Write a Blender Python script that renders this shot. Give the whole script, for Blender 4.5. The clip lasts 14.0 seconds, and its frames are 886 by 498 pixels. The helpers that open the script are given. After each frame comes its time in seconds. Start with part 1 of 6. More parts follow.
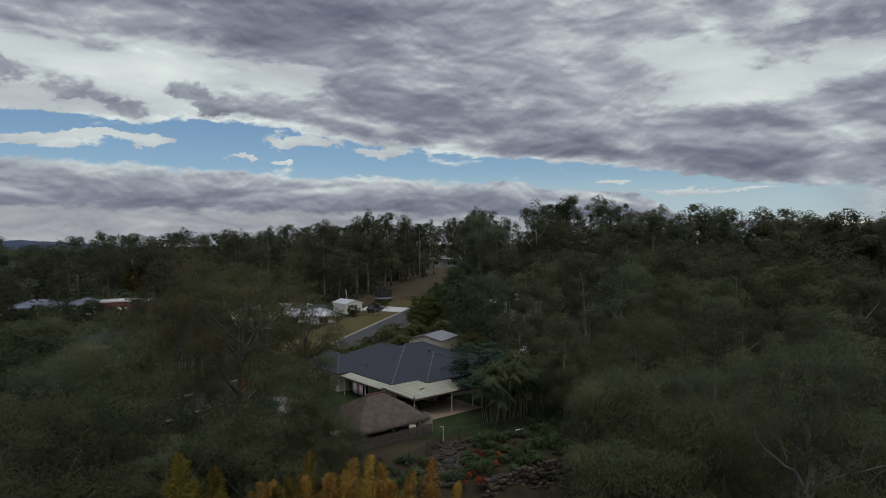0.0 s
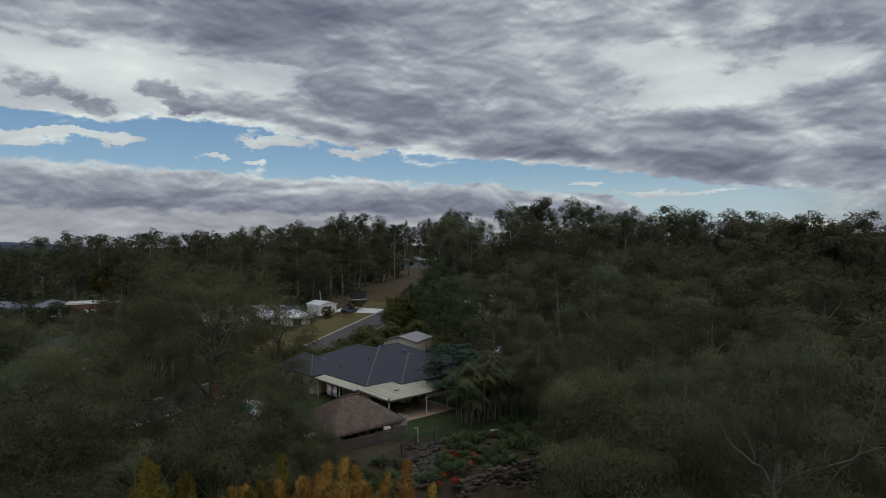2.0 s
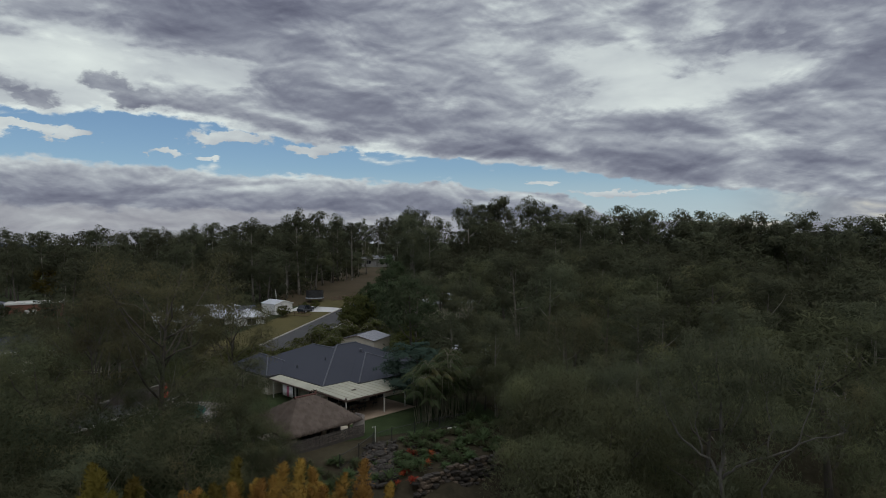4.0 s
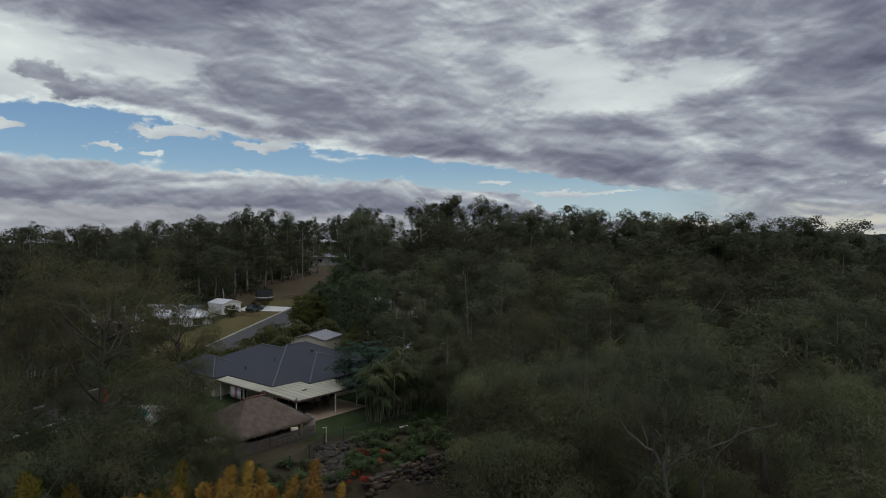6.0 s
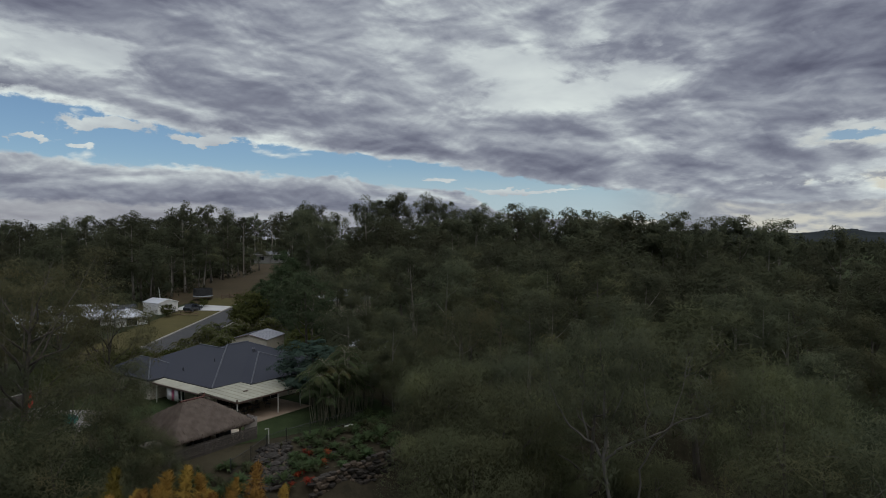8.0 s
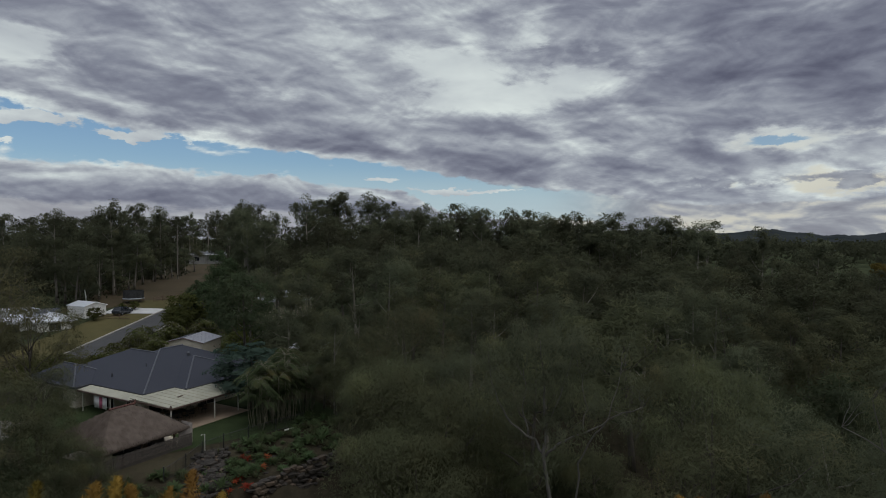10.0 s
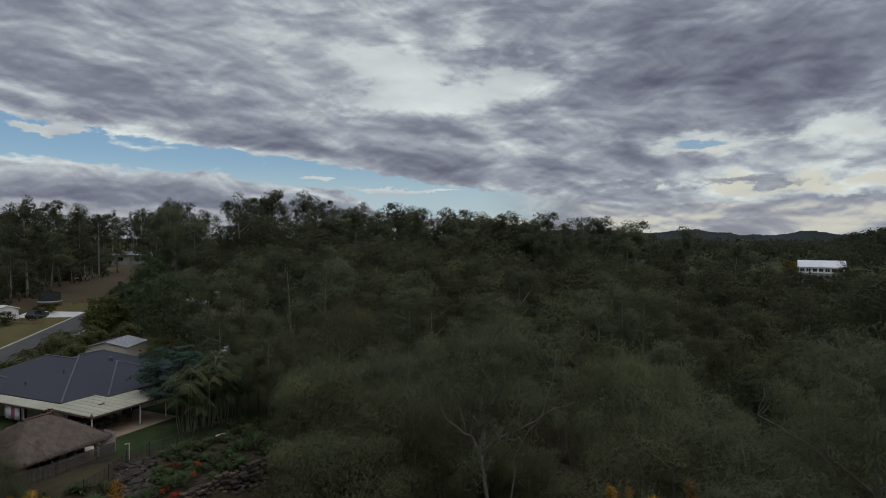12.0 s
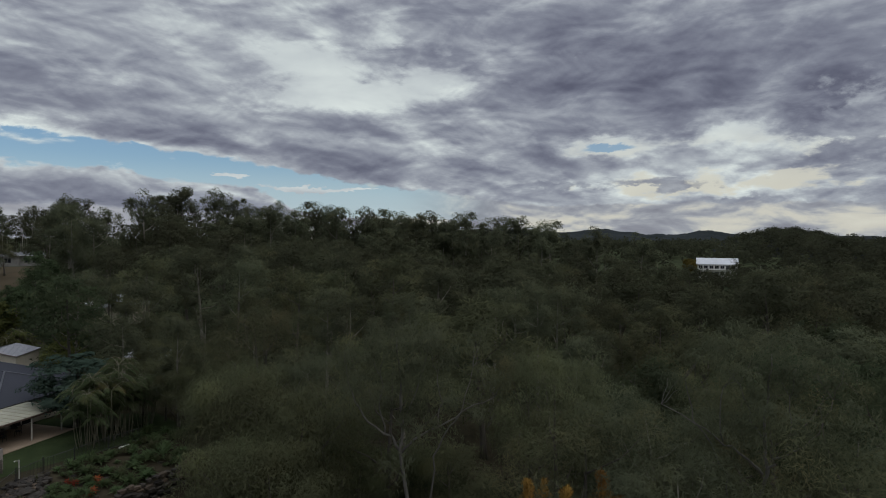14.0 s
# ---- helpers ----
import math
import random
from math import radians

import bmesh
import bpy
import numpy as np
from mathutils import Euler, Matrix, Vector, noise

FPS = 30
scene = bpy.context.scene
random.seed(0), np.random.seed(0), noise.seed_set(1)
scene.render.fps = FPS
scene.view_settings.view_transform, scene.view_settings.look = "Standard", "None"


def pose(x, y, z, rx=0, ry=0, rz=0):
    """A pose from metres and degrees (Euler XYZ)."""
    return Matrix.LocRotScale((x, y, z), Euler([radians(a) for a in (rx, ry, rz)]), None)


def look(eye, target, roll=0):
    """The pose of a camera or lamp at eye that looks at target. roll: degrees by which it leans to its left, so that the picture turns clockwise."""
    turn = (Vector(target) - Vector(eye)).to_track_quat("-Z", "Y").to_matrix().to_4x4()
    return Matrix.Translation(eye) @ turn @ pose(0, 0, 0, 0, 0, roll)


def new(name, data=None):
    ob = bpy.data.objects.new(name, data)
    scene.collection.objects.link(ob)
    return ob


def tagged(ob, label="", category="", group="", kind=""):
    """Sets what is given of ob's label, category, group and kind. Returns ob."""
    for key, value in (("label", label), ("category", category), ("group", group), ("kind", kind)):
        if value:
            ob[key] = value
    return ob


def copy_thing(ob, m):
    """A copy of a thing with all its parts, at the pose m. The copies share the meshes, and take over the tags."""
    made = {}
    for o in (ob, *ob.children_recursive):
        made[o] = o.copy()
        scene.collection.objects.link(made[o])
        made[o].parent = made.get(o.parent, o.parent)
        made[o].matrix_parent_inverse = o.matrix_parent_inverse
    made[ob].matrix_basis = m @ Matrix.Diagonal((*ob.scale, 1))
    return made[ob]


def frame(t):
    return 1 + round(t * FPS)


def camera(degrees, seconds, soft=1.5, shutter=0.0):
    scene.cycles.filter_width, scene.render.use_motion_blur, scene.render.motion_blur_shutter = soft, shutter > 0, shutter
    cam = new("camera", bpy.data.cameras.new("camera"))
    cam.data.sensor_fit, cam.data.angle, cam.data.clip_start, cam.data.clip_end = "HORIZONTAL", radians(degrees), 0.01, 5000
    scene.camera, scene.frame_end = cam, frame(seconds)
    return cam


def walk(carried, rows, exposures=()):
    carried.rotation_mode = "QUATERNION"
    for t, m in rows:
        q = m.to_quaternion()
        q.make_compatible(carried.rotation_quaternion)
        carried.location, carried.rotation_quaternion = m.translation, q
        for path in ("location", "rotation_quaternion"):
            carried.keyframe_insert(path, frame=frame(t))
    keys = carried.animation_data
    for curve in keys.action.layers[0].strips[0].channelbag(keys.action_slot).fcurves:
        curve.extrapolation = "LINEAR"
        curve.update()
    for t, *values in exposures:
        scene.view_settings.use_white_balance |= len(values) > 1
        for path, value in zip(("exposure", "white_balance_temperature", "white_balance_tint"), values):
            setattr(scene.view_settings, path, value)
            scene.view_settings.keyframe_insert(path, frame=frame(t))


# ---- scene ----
EYE_Z = 19.5
cam = camera(72.8, 14.0, soft=0.95)
PATH = [
    (0.0, 0.0, -0.74, 0.35), (0.5, -0.61, -0.74, 0.38), (1.0, -0.80, -0.69, 0.38), (1.5, -1.46, -0.65, 0.33),
    (2.0, -2.40, -0.65, 0.29), (2.5, -3.34, -0.71, 0.23), (3.0, -4.33, -0.75, 0.20), (5.5, -9.74, -0.92, 0.02),
    (6.0, -10.93, -0.96, -0.04), (6.5, -12.19, -1.01, -0.07), (7.0, -13.48, -1.08, -0.10), (7.5, -14.78, -1.15, -0.13),
    (8.0, -16.13, -1.19, -0.16), (10.5, -22.99, -1.19, -0.19), (11.0, -24.37, -1.21, -0.20), (11.5, -25.80, -1.22, -0.22),
    (12.0, -27.58, -1.22, -0.23), (12.5, -29.71, -1.22, -0.23), (13.0, -31.72, -1.23, -0.23), (13.5, -33.59, -1.23, -0.22),
    (14.0, -35.27, -1.25, -0.22)]
walk(cam, [(t, pose(0, 0, EYE_Z, 90 + pitch, roll, yaw)) for t, yaw, pitch, roll in PATH])

# ---------------------------------------------------------------- world
world = bpy.data.worlds.new("world")
scene.world = world
world.use_nodes = True
SUN_EL, SUN_AZ = radians(62), radians(-150)   # azimuth measured to the left of straight ahead


class Nodes:
    """Short hand for building a node tree."""

    def __init__(self, tree):
        self.tree = tree
        tree.nodes.clear()

    def node(self, kind, **props):
        n = self.tree.nodes.new(kind)
        for k, v in props.items():
            setattr(n, k, v)
        return n

    def put(self, socket, value):
        if isinstance(value, bpy.types.NodeSocket):
            self.tree.links.new(value, socket)
        else:
            socket.default_value = value

    def m(self, op, *args, clamp=False):
        n = self.node("ShaderNodeMath", operation=op, use_clamp=clamp)
        for s, a in zip(n.inputs, args):
            self.put(s, a)
        return n.outputs[0]

    def smooth(self, x, lo, hi, out0=0.0, out1=1.0):
        n = self.node("ShaderNodeMapRange", interpolation_type="SMOOTHSTEP")
        for s, a in zip(n.inputs, (x, lo, hi, out0, out1)):
            self.put(s, a)
        return n.outputs[0]

    def noise(self, vec, scale, detail=4.0, rough=0.55, distortion=0.0):
        n = self.node("ShaderNodeTexNoise")
        if vec is not None:
            self.put(n.inputs["Vector"], vec)
        n.inputs["Scale"].default_value = scale
        n.inputs["Detail"].default_value = detail
        n.inputs["Roughness"].default_value = rough
        n.inputs["Distortion"].default_value = distortion
        return n.outputs[0]

    def xyz(self, x, y, z):
        n = self.node("ShaderNodeCombineXYZ")
        for s, a in zip(n.inputs, (x, y, z)):
            self.put(s, a)
        return n.outputs[0]

    def ramp(self, fac, stops):
        n = self.node("ShaderNodeValToRGB")
        e = n.color_ramp.elements
        while len(e) < len(stops):
            e.new(0.5)
        for el, (p, c) in zip(e, stops):
            el.position = p
            el.color = (*c, 1) if isinstance(c, tuple) else (c, c, c, 1)
        self.put(n.inputs[0], fac)
        return n.outputs[0]

    def mix(self, fac, a, b, blend="MIX"):
        n = self.node("ShaderNodeMix", data_type="RGBA", blend_type=blend)
        self.put(n.inputs[0], fac)
        for s, a in ((n.inputs[6], a), (n.inputs[7], b)):
            self.put(s, (*a, 1) if isinstance(a, tuple) else a)
        return n.outputs[2]


def srgb(r, g, b):
    return tuple(((c / 255 + 0.055) / 1.055) ** 2.4 if c > 10 else c / 255 / 12.92 for c in (r, g, b))


def build_sky():
    n = Nodes(world.node_tree)
    way = n.node("ShaderNodeTexCoord").outputs["Generated"]
    sep = n.node("ShaderNodeSeparateXYZ")
    n.put(sep.inputs[0], way)
    x, y, z = sep.outputs
    el = n.m("MULTIPLY", n.m("ARCSINE", z), 57.2958)
    az = n.m("MULTIPLY", n.m("ARCTAN2", n.m("MULTIPLY", x, -1.0), y), 57.2958)
    level_way = n.m("SQRT", n.m("ADD", n.m("MULTIPLY", x, x), n.m("MULTIPLY", y, y)))
    rise = n.m("DIVIDE", n.m("MAXIMUM", z, 0.0), n.m("MAXIMUM", level_way, 0.001))
    # the cloud streets run away to a point 60 degrees to the right
    ahead = n.m("DIVIDE", n.m("ADD", n.m("MULTIPLY", x, 0.866), n.m("MULTIPLY", y, 0.5)), n.m("MAXIMUM", level_way, 0.001))
    aside = n.m("DIVIDE", n.m("SUBTRACT", n.m("MULTIPLY", y, 0.866), n.m("MULTIPLY", x, 0.5)), n.m("MAXIMUM", level_way, 0.001))
    depth = n.m("ADD", rise, 0.19)
    along, over = n.m("DIVIDE", ahead, depth), n.m("DIVIDE", aside, depth)
    deck = n.xyz(n.m("MULTIPLY", along, 0.70), over, 3.3)
    big = n.noise(deck, 1.2, 3.0, 0.5)
    mid = n.noise(deck, 2.6, 6.0, 0.46, 0.35)
    mid_up = n.noise(n.xyz(n.m("MULTIPLY", along, 0.70), n.m("SUBTRACT", over, 0.10), 3.3), 2.6, 6.0, 0.46, 0.35)
    fray = n.noise(n.xyz(n.m("MULTIPLY", along, 0.85), over, 12.6), 3.4, 9.0, 0.58, 0.2)
    # billows of the lower clouds, in degrees
    lump = n.noise(n.xyz(n.m("MULTIPLY", az, 0.16), n.m("MULTIPLY", el, 0.42), 6.1), 1.0, 7.0, 0.50, 0.3)
    lump_up = n.noise(n.xyz(n.m("MULTIPLY", az, 0.16), n.m("MULTIPLY", n.m("ADD", el, 0.35), 0.42), 6.1), 1.0, 7.0, 0.50, 0.3)
    lit = n.m("SUBTRACT", lump, lump_up)
    tuft = n.noise(n.xyz(n.m("MULTIPLY", az, 0.30), n.m("MULTIPLY", el, 0.62), 1.7), 1.0, 8.0, 0.60, 0.1)
    curl = n.m("SUBTRACT", n.noise(n.xyz(n.m("MULTIPLY", az, 0.75), n.m("MULTIPLY", el, 1.25), 4.4), 1.0, 6.0, 0.58, 0.1), 0.5)
    wave = n.noise(n.xyz(n.m("MULTIPLY", az, 0.085), n.m("MULTIPLY", el, 0.10), 8.2), 1.0, 3.0, 0.5)
    wob = n.m("ADD", n.m("MULTIPLY", n.m("SUBTRACT", tuft, 0.5), 1.9), n.m("MULTIPLY", n.m("SUBTRACT", wave, 0.5), 2.0))
    wob = n.m("ADD", wob, n.m("MULTIPLY", curl, 0.8))
    az_w = n.m("ADD", az, n.m("MULTIPLY", n.m("SUBTRACT", lump, 0.5), 7.0))
    el_w = n.m("ADD", el, n.m("MULTIPLY", n.m("SUBTRACT", tuft, 0.5), 3.0))

    def spot(a, e, ra, re, gain=1.0, tilt=0.0):
        da = n.m("SUBTRACT", az_w, a)
        de = n.m("SUBTRACT", n.m("SUBTRACT", el_w, e), n.m("MULTIPLY", da, tilt))
        r2 = n.m("ADD", n.m("POWER", n.m("ABSOLUTE", n.m("DIVIDE", da, ra)), 2.0),
                 n.m("POWER", n.m("ABSOLUTE", n.m("DIVIDE", de, re)), 2.0))
        return n.m("MULTIPLY", n.m("EXPONENT", n.m("MULTIPLY", r2, -1.0)), gain)

    def total(spots):
        v = 0.0
        for s in spots:
            v = n.m("ADD", v, spot(*s))
        return v

    shades = [(0.0, srgb(90, 93, 112)), (0.2, srgb(108, 112, 130)), (0.4, srgb(128, 133, 149)), (0.6, srgb(156, 162, 174)), (0.8, srgb(190, 198, 204)), (1.0, srgb(221, 230, 230))]
    # thin, bright cloud high up, seen through the openings of the deck
    glow = n.m("ADD", 0.83, n.m("MULTIPLY", n.m("SUBTRACT", mid, 0.5), 0.6))
    glow = n.m("ADD", glow, n.m("MULTIPLY", n.m("SUBTRACT", lump, 0.5), 0.25))
    low_right = n.m("MULTIPLY", n.smooth(el, 10.5, 4.0), n.smooth(az, -12.0, -48.0))
    back = n.mix(n.m("MULTIPLY", low_right, 0.75), n.ramp(glow, shades), srgb(206, 203, 189))
    # the deck
    hole = n.m("MINIMUM", total(OPENINGS), 1.1)
    thick = n.m("ADD", n.m("SUBTRACT", n.m("ADD", n.m("MULTIPLY", fray, 1.15), n.m("MULTIPLY", big, 0.25)), n.m("MULTIPLY", hole, 0.50)), n.m("ADD", 0.10, n.m("MULTIPLY", curl, 0.22)))
    level = n.m("ADD", n.smooth(thick, 0.42, 0.82, 0.82, 0.54), n.m("MULTIPLY", n.m("SUBTRACT", big, 0.5), 0.45))
    level = n.m("ADD", level, n.m("MULTIPLY", n.m("SUBTRACT", mid, 0.5), 0.55))
    level = n.m("ADD", level, n.m("MULTIPLY", n.m("SUBTRACT", mid, mid_up), 0.7))
    level = n.m("ADD", level, n.m("ADD", n.m("MULTIPLY", n.m("SUBTRACT", lump, 0.5), 0.55), n.m("ADD", n.m("MULTIPLY", curl, 0.12), n.m("MULTIPLY", lit, 0.9))))
    level = n.m("ADD", level, total(SHADES))
    # lower rim of the deck: a straight edge on the cloud plane
    rim = n.m("MULTIPLY", n.m("ARCTANGENT", n.m("MULTIPLY", n.m("MAXIMUM", aside, 0.0), 0.165)), 57.2958)
    rim = n.m("MAXIMUM", n.m("ADD", rim, n.smooth(az, 4.0, 17.0, 0.0, 1.2)), 2.7)
    above = n.m("SUBTRACT", n.m("ADD", el, wob), rim)
    level = n.m("ADD", level, n.m("MULTIPLY", n.smooth(above, 1.3, 0.1), n.smooth(az, -30.0, -12.0, 0.05, 0.30)))
    cloud = n.mix(n.smooth(thick, 0.36, 0.56), back, n.ramp(level, shades))
    # ragged grey clouds below the openings
    scud = n.m("ADD", n.m("ADD", total(SCUD), n.m("MULTIPLY", n.m("SUBTRACT", tuft, 0.5), 0.9)), n.m("MULTIPLY", curl, 1.5))
    scud_level = n.m("ADD", n.m("ADD", 0.45, n.m("MULTIPLY", curl, 0.5)), n.m("ADD", n.m("MULTIPLY", n.m("SUBTRACT", lump, 0.5), 0.6), n.m("MULTIPLY", lit, 0.8)))
    cloud = n.mix(n.m("MULTIPLY", n.smooth(scud, 0.32, 0.80), 0.9), cloud, n.ramp(scud_level, shades))
    # the low bank of cloud along the horizon: pale crests, dark flat base, pale haze below
    bank_top = n.m("MULTIPLY", n.m("ARCTANGENT", n.m("MULTIPLY", n.m("MAXIMUM", aside, 0.0), 0.113)), 57.2958)
    bank_top = n.m("ADD", bank_top, n.m("MULTIPLY", n.m("SUBTRACT", wave, 0.5), 1.2))
    bank_top = n.m("MULTIPLY", bank_top, n.smooth(az, -22.0, -17.5, 0.5, 1.0))
    crest = n.m("ADD", el, n.m("ADD", n.m("MULTIPLY", n.m("SUBTRACT", tuft, 0.5), 2.0), n.m("MULTIPLY", curl, 0.8)))
    share = n.m("DIVIDE", crest, n.m("MAXIMUM", bank_top, 0.5))
    bank_level = n.ramp(share, [(0.0, 0.50), (0.25, 0.56), (0.40, 0.52), (0.48, 0.32), (0.60, 0.38), (0.78, 0.54), (0.92, 0.66), (1.0, 0.78)])
    bank_level = n.m("ADD", bank_level, n.m("ADD", n.m("MULTIPLY", n.m("SUBTRACT", lump, 0.5), 0.6), n.m("ADD", n.m("MULTIPLY", curl, 0.14), n.m("MULTIPLY", lit, 1.1))))
    bank = n.mix(n.m("MULTIPLY", n.smooth(share, 0.48, 0.38), 0.35), n.ramp(bank_level, shades), srgb(176, 175, 178))
    haze_level = n.m("ADD", 0.54, n.m("ADD", n.m("MULTIPLY", n.m("SUBTRACT", lump, 0.5), 1.4), lit))
    haze = n.mix(n.smooth(haze_level, 0.5, 0.8, 0.1, 0.75), n.ramp(haze_level, shades), srgb(204, 200, 187))
    under = n.mix(n.smooth(az, -25.0, -18.0), haze, bank)
    # blue sky between the bank and the deck
    sky = n.node("ShaderNodeTexSky", sky_type="NISHITA", sun_disc=False)
    sky.sun_elevation, sky.sun_rotation = SUN_EL, -SUN_AZ
    sky.air_density, sky.dust_density, sky.ozone_density = 1.0, 0.4, 1.6
    blue = n.mix(1.0, sky.outputs[0], (0.066, 0.076, 0.086), "MULTIPLY")
    blue = n.mix(n.smooth(el, 7.0, 2.5, 0.0, 0.65), blue, srgb(176, 194, 208))
    gap = n.m("MULTIPLY", n.smooth(share, 0.97, 1.05), n.smooth(az, -42.0, -30.0))
    gap = n.m("MULTIPLY", gap, n.smooth(lump, 0.72, 0.60))
    puff = n.m("ADD", n.m("ADD", total(PUFFS), n.m("MULTIPLY", n.m("SUBTRACT", tuft, 0.5), 0.6)), n.m("MULTIPLY", curl, 1.1))
    white = n.ramp(n.m("ADD", 0.80, n.m("MULTIPLY", n.m("SUBTRACT", lump, 0.5), 0.9)), shades)
    clear = n.mix(n.smooth(puff, 0.38, 0.62), blue, white)
    under = n.mix(gap, under, clear)
    look_up = n.mix(n.smooth(above, -0.05, 0.28), under, cloud)
    look_up = n.mix(n.smooth(spot(-50.4, 8.0, 3.0, 0.5, 1.0), 0.35, 0.8, 0.0, 0.85), look_up, blue)
    # an overcast sky is brightest overhead
    gain = n.smooth(el, 27.0, 75.0, 1.0, 2.6)
    look_up = n.mix(1.0, look_up, n.xyz(gain, gain, n.m("MULTIPLY", gain, 0.97)), "MULTIPLY")
    bg = n.node("ShaderNodeBackground")
    n.put(bg.inputs[0], look_up)
    bg.inputs[1].default_value = 1.0
    out = n.node("ShaderNodeOutputWorld")
    n.put(out.inputs[0], bg.outputs[0])


# openings in the deck: azimuth, elevation, half width, half height (degrees), depth, slope
OPENINGS = [(35, 14.6, 9, 3.0, 0.75, 0.0), (23, 14.4, 8, 2.2, 0.8, 0.05), (30, 11.0, 12, 1.6, 0.8, 0.0), (13.5, 14.6, 4, 1.5, 0.7, 0.0),
            (-21.5, 15.5, 5.4, 2.5, 1.0, 0.12), (-28, 12.6, 6.5, 1.4, 0.8, 0.05), (-35, 14.2, 4.5, 1.6, 0.8, 0.0), (-29, 17.6, 2.5, 2.0, 0.6, 0.0),
            (-50, 7.9, 6, 1.1, 0.8, 0.0), (-60, 8.6, 7, 1.2, 0.7, 0.0), (-58, 4.6, 11, 1.4, 0.9, 0.0), (-66, 6.4, 3, 3.0, 0.5, 0.0)]
# darker and paler parts of the deck, in the same order
SHADES = [(6, 20.8, 15, 1.8, -0.26, 0.04), (16, 17.6, 6, 1.2, -0.14, 0.0), (8, 11.8, 12, 1.8, -0.12, 0.05), (-20, 7.2, 18, 1.6, -0.26, 0.12), (-44, 9.6, 10, 2.2, -0.12, 0.0),
          (-69.5, 9.5, 4.0, 4.5, -0.30, 0.0), (-58, 13.5, 14, 3.8, -0.33, 0.0), (-50, 18.5, 16, 2.5, -0.12, 0.0), (-4, 15.5, 11, 3.0, -0.10, 0.0), (-22.4, 15.9, 3.8, 0.13, -0.25, 0.18)]
# ragged clouds below the deck: azimuth, elevation, half width, half height
SCUD = [(37.0, 13.3, 3.4, 1.2), (31.3, 12.2, 2.3, 0.9), (27.6, 11.6, 1.7, 0.5), (22.8, 13.0, 2.4, 0.9), (19.5, 11.9, 4.0, 0.9), (-31.4, 16.4, 1.5, 1.9),
        (-35.0, 17.5, 2.5, 1.0), (-55.5, 4.8, 4.5, 0.5), (-69.6, 8.8, 2.6, 4.2), (-45.0, 4.9, 5.0, 0.5), (-62, 3.2, 4.0, 0.45)]
# small white clouds in the blue: azimuth, elevation, half width, half height
PUFFS = [(34.0, 7.9, 4.2, 0.75), (30.5, 8.9, 2.2, 0.35), (25.5, 8.7, 3.6, 0.5), (12.8, 9.3, 4.6, 0.75), (5.0, 8.3, 3.6, 0.5), (18.3, 7.4, 1.3, 0.28), (15.4, 7.5, 0.9, 0.2), (-15.5, 5.7, 1.6, 0.2), (-24, 4.4, 6, 0.25)]
build_sky()

sun = new("sun", bpy.data.lights.new("sun", "SUN"))
sun.data.energy, sun.data.angle, sun.data.color = 0.8, radians(70), (1.0, 0.95, 0.87)
sun_way = Vector((-math.sin(SUN_AZ) * math.cos(SUN_EL), math.cos(SUN_AZ) * math.cos(SUN_EL), math.sin(SUN_EL)))
sun.matrix_world = look(sun_way * 100, (0, 0, 0))


# ---------------------------------------------------------------- materials
def material(name, build):
    mat = bpy.data.materials.new(name)
    mat.use_nodes = True
    n = Nodes(mat.node_tree)
    shader = build(n)
    out = n.node("ShaderNodeOutputMaterial")
    n.put(out.inputs[0], shader)
    return mat


def surface(name, low, high, scale=1.0, rough=0.8, metal=0.0, bump=0.3, fine=12.0, spread=0.08, stretch=(1, 1, 1), spec=0.5):
    """Paint, stone, timber, soil: two colours mottled at two sizes, with a fine relief and a shift from piece to piece."""
    def build(n):
        co = n.node("ShaderNodeTexCoord").outputs["Object"]
        mp = n.node("ShaderNodeMapping")
        n.put(mp.inputs[0], co)
        mp.inputs[3].default_value = stretch
        a = n.noise(mp.outputs[0], scale, 5.0, 0.6)
        b = n.noise(mp.outputs[0], scale * fine, 4.0, 0.6)
        f = n.m("ADD", n.m("MULTIPLY", a, 0.65), n.m("MULTIPLY", b, 0.35))
        f = n.smooth(f, 0.32, 0.68)
        col = n.mix(f, low, high)
        ran = n.node("ShaderNodeObjectInfo").outputs["Random"]
        hsv = n.node("ShaderNodeHueSaturation")
        n.put(hsv.inputs["Color"], col)
        n.put(hsv.inputs["Value"], n.m("ADD", 1.0 - spread, n.m("MULTIPLY", ran, 2 * spread)))
        p = n.node("ShaderNodeBsdfPrincipled")
        n.put(p.inputs["Base Color"], hsv.outputs[0])
        n.put(p.inputs["Roughness"], n.m("ADD", rough - 0.08, n.m("MULTIPLY", a, 0.16), clamp=True))
        p.inputs["Metallic"].default_value = metal
        p.inputs["Specular IOR Level"].default_value = spec
        bp = n.node("ShaderNodeBump")
        bp.inputs["Strength"].default_value = bump
        bp.inputs["Distance"].default_value = 0.03
        n.put(bp.inputs["Height"], b)
        n.put(p.inputs["Normal"], bp.outputs[0])
        return p.outputs[0]
    return material(name, build)


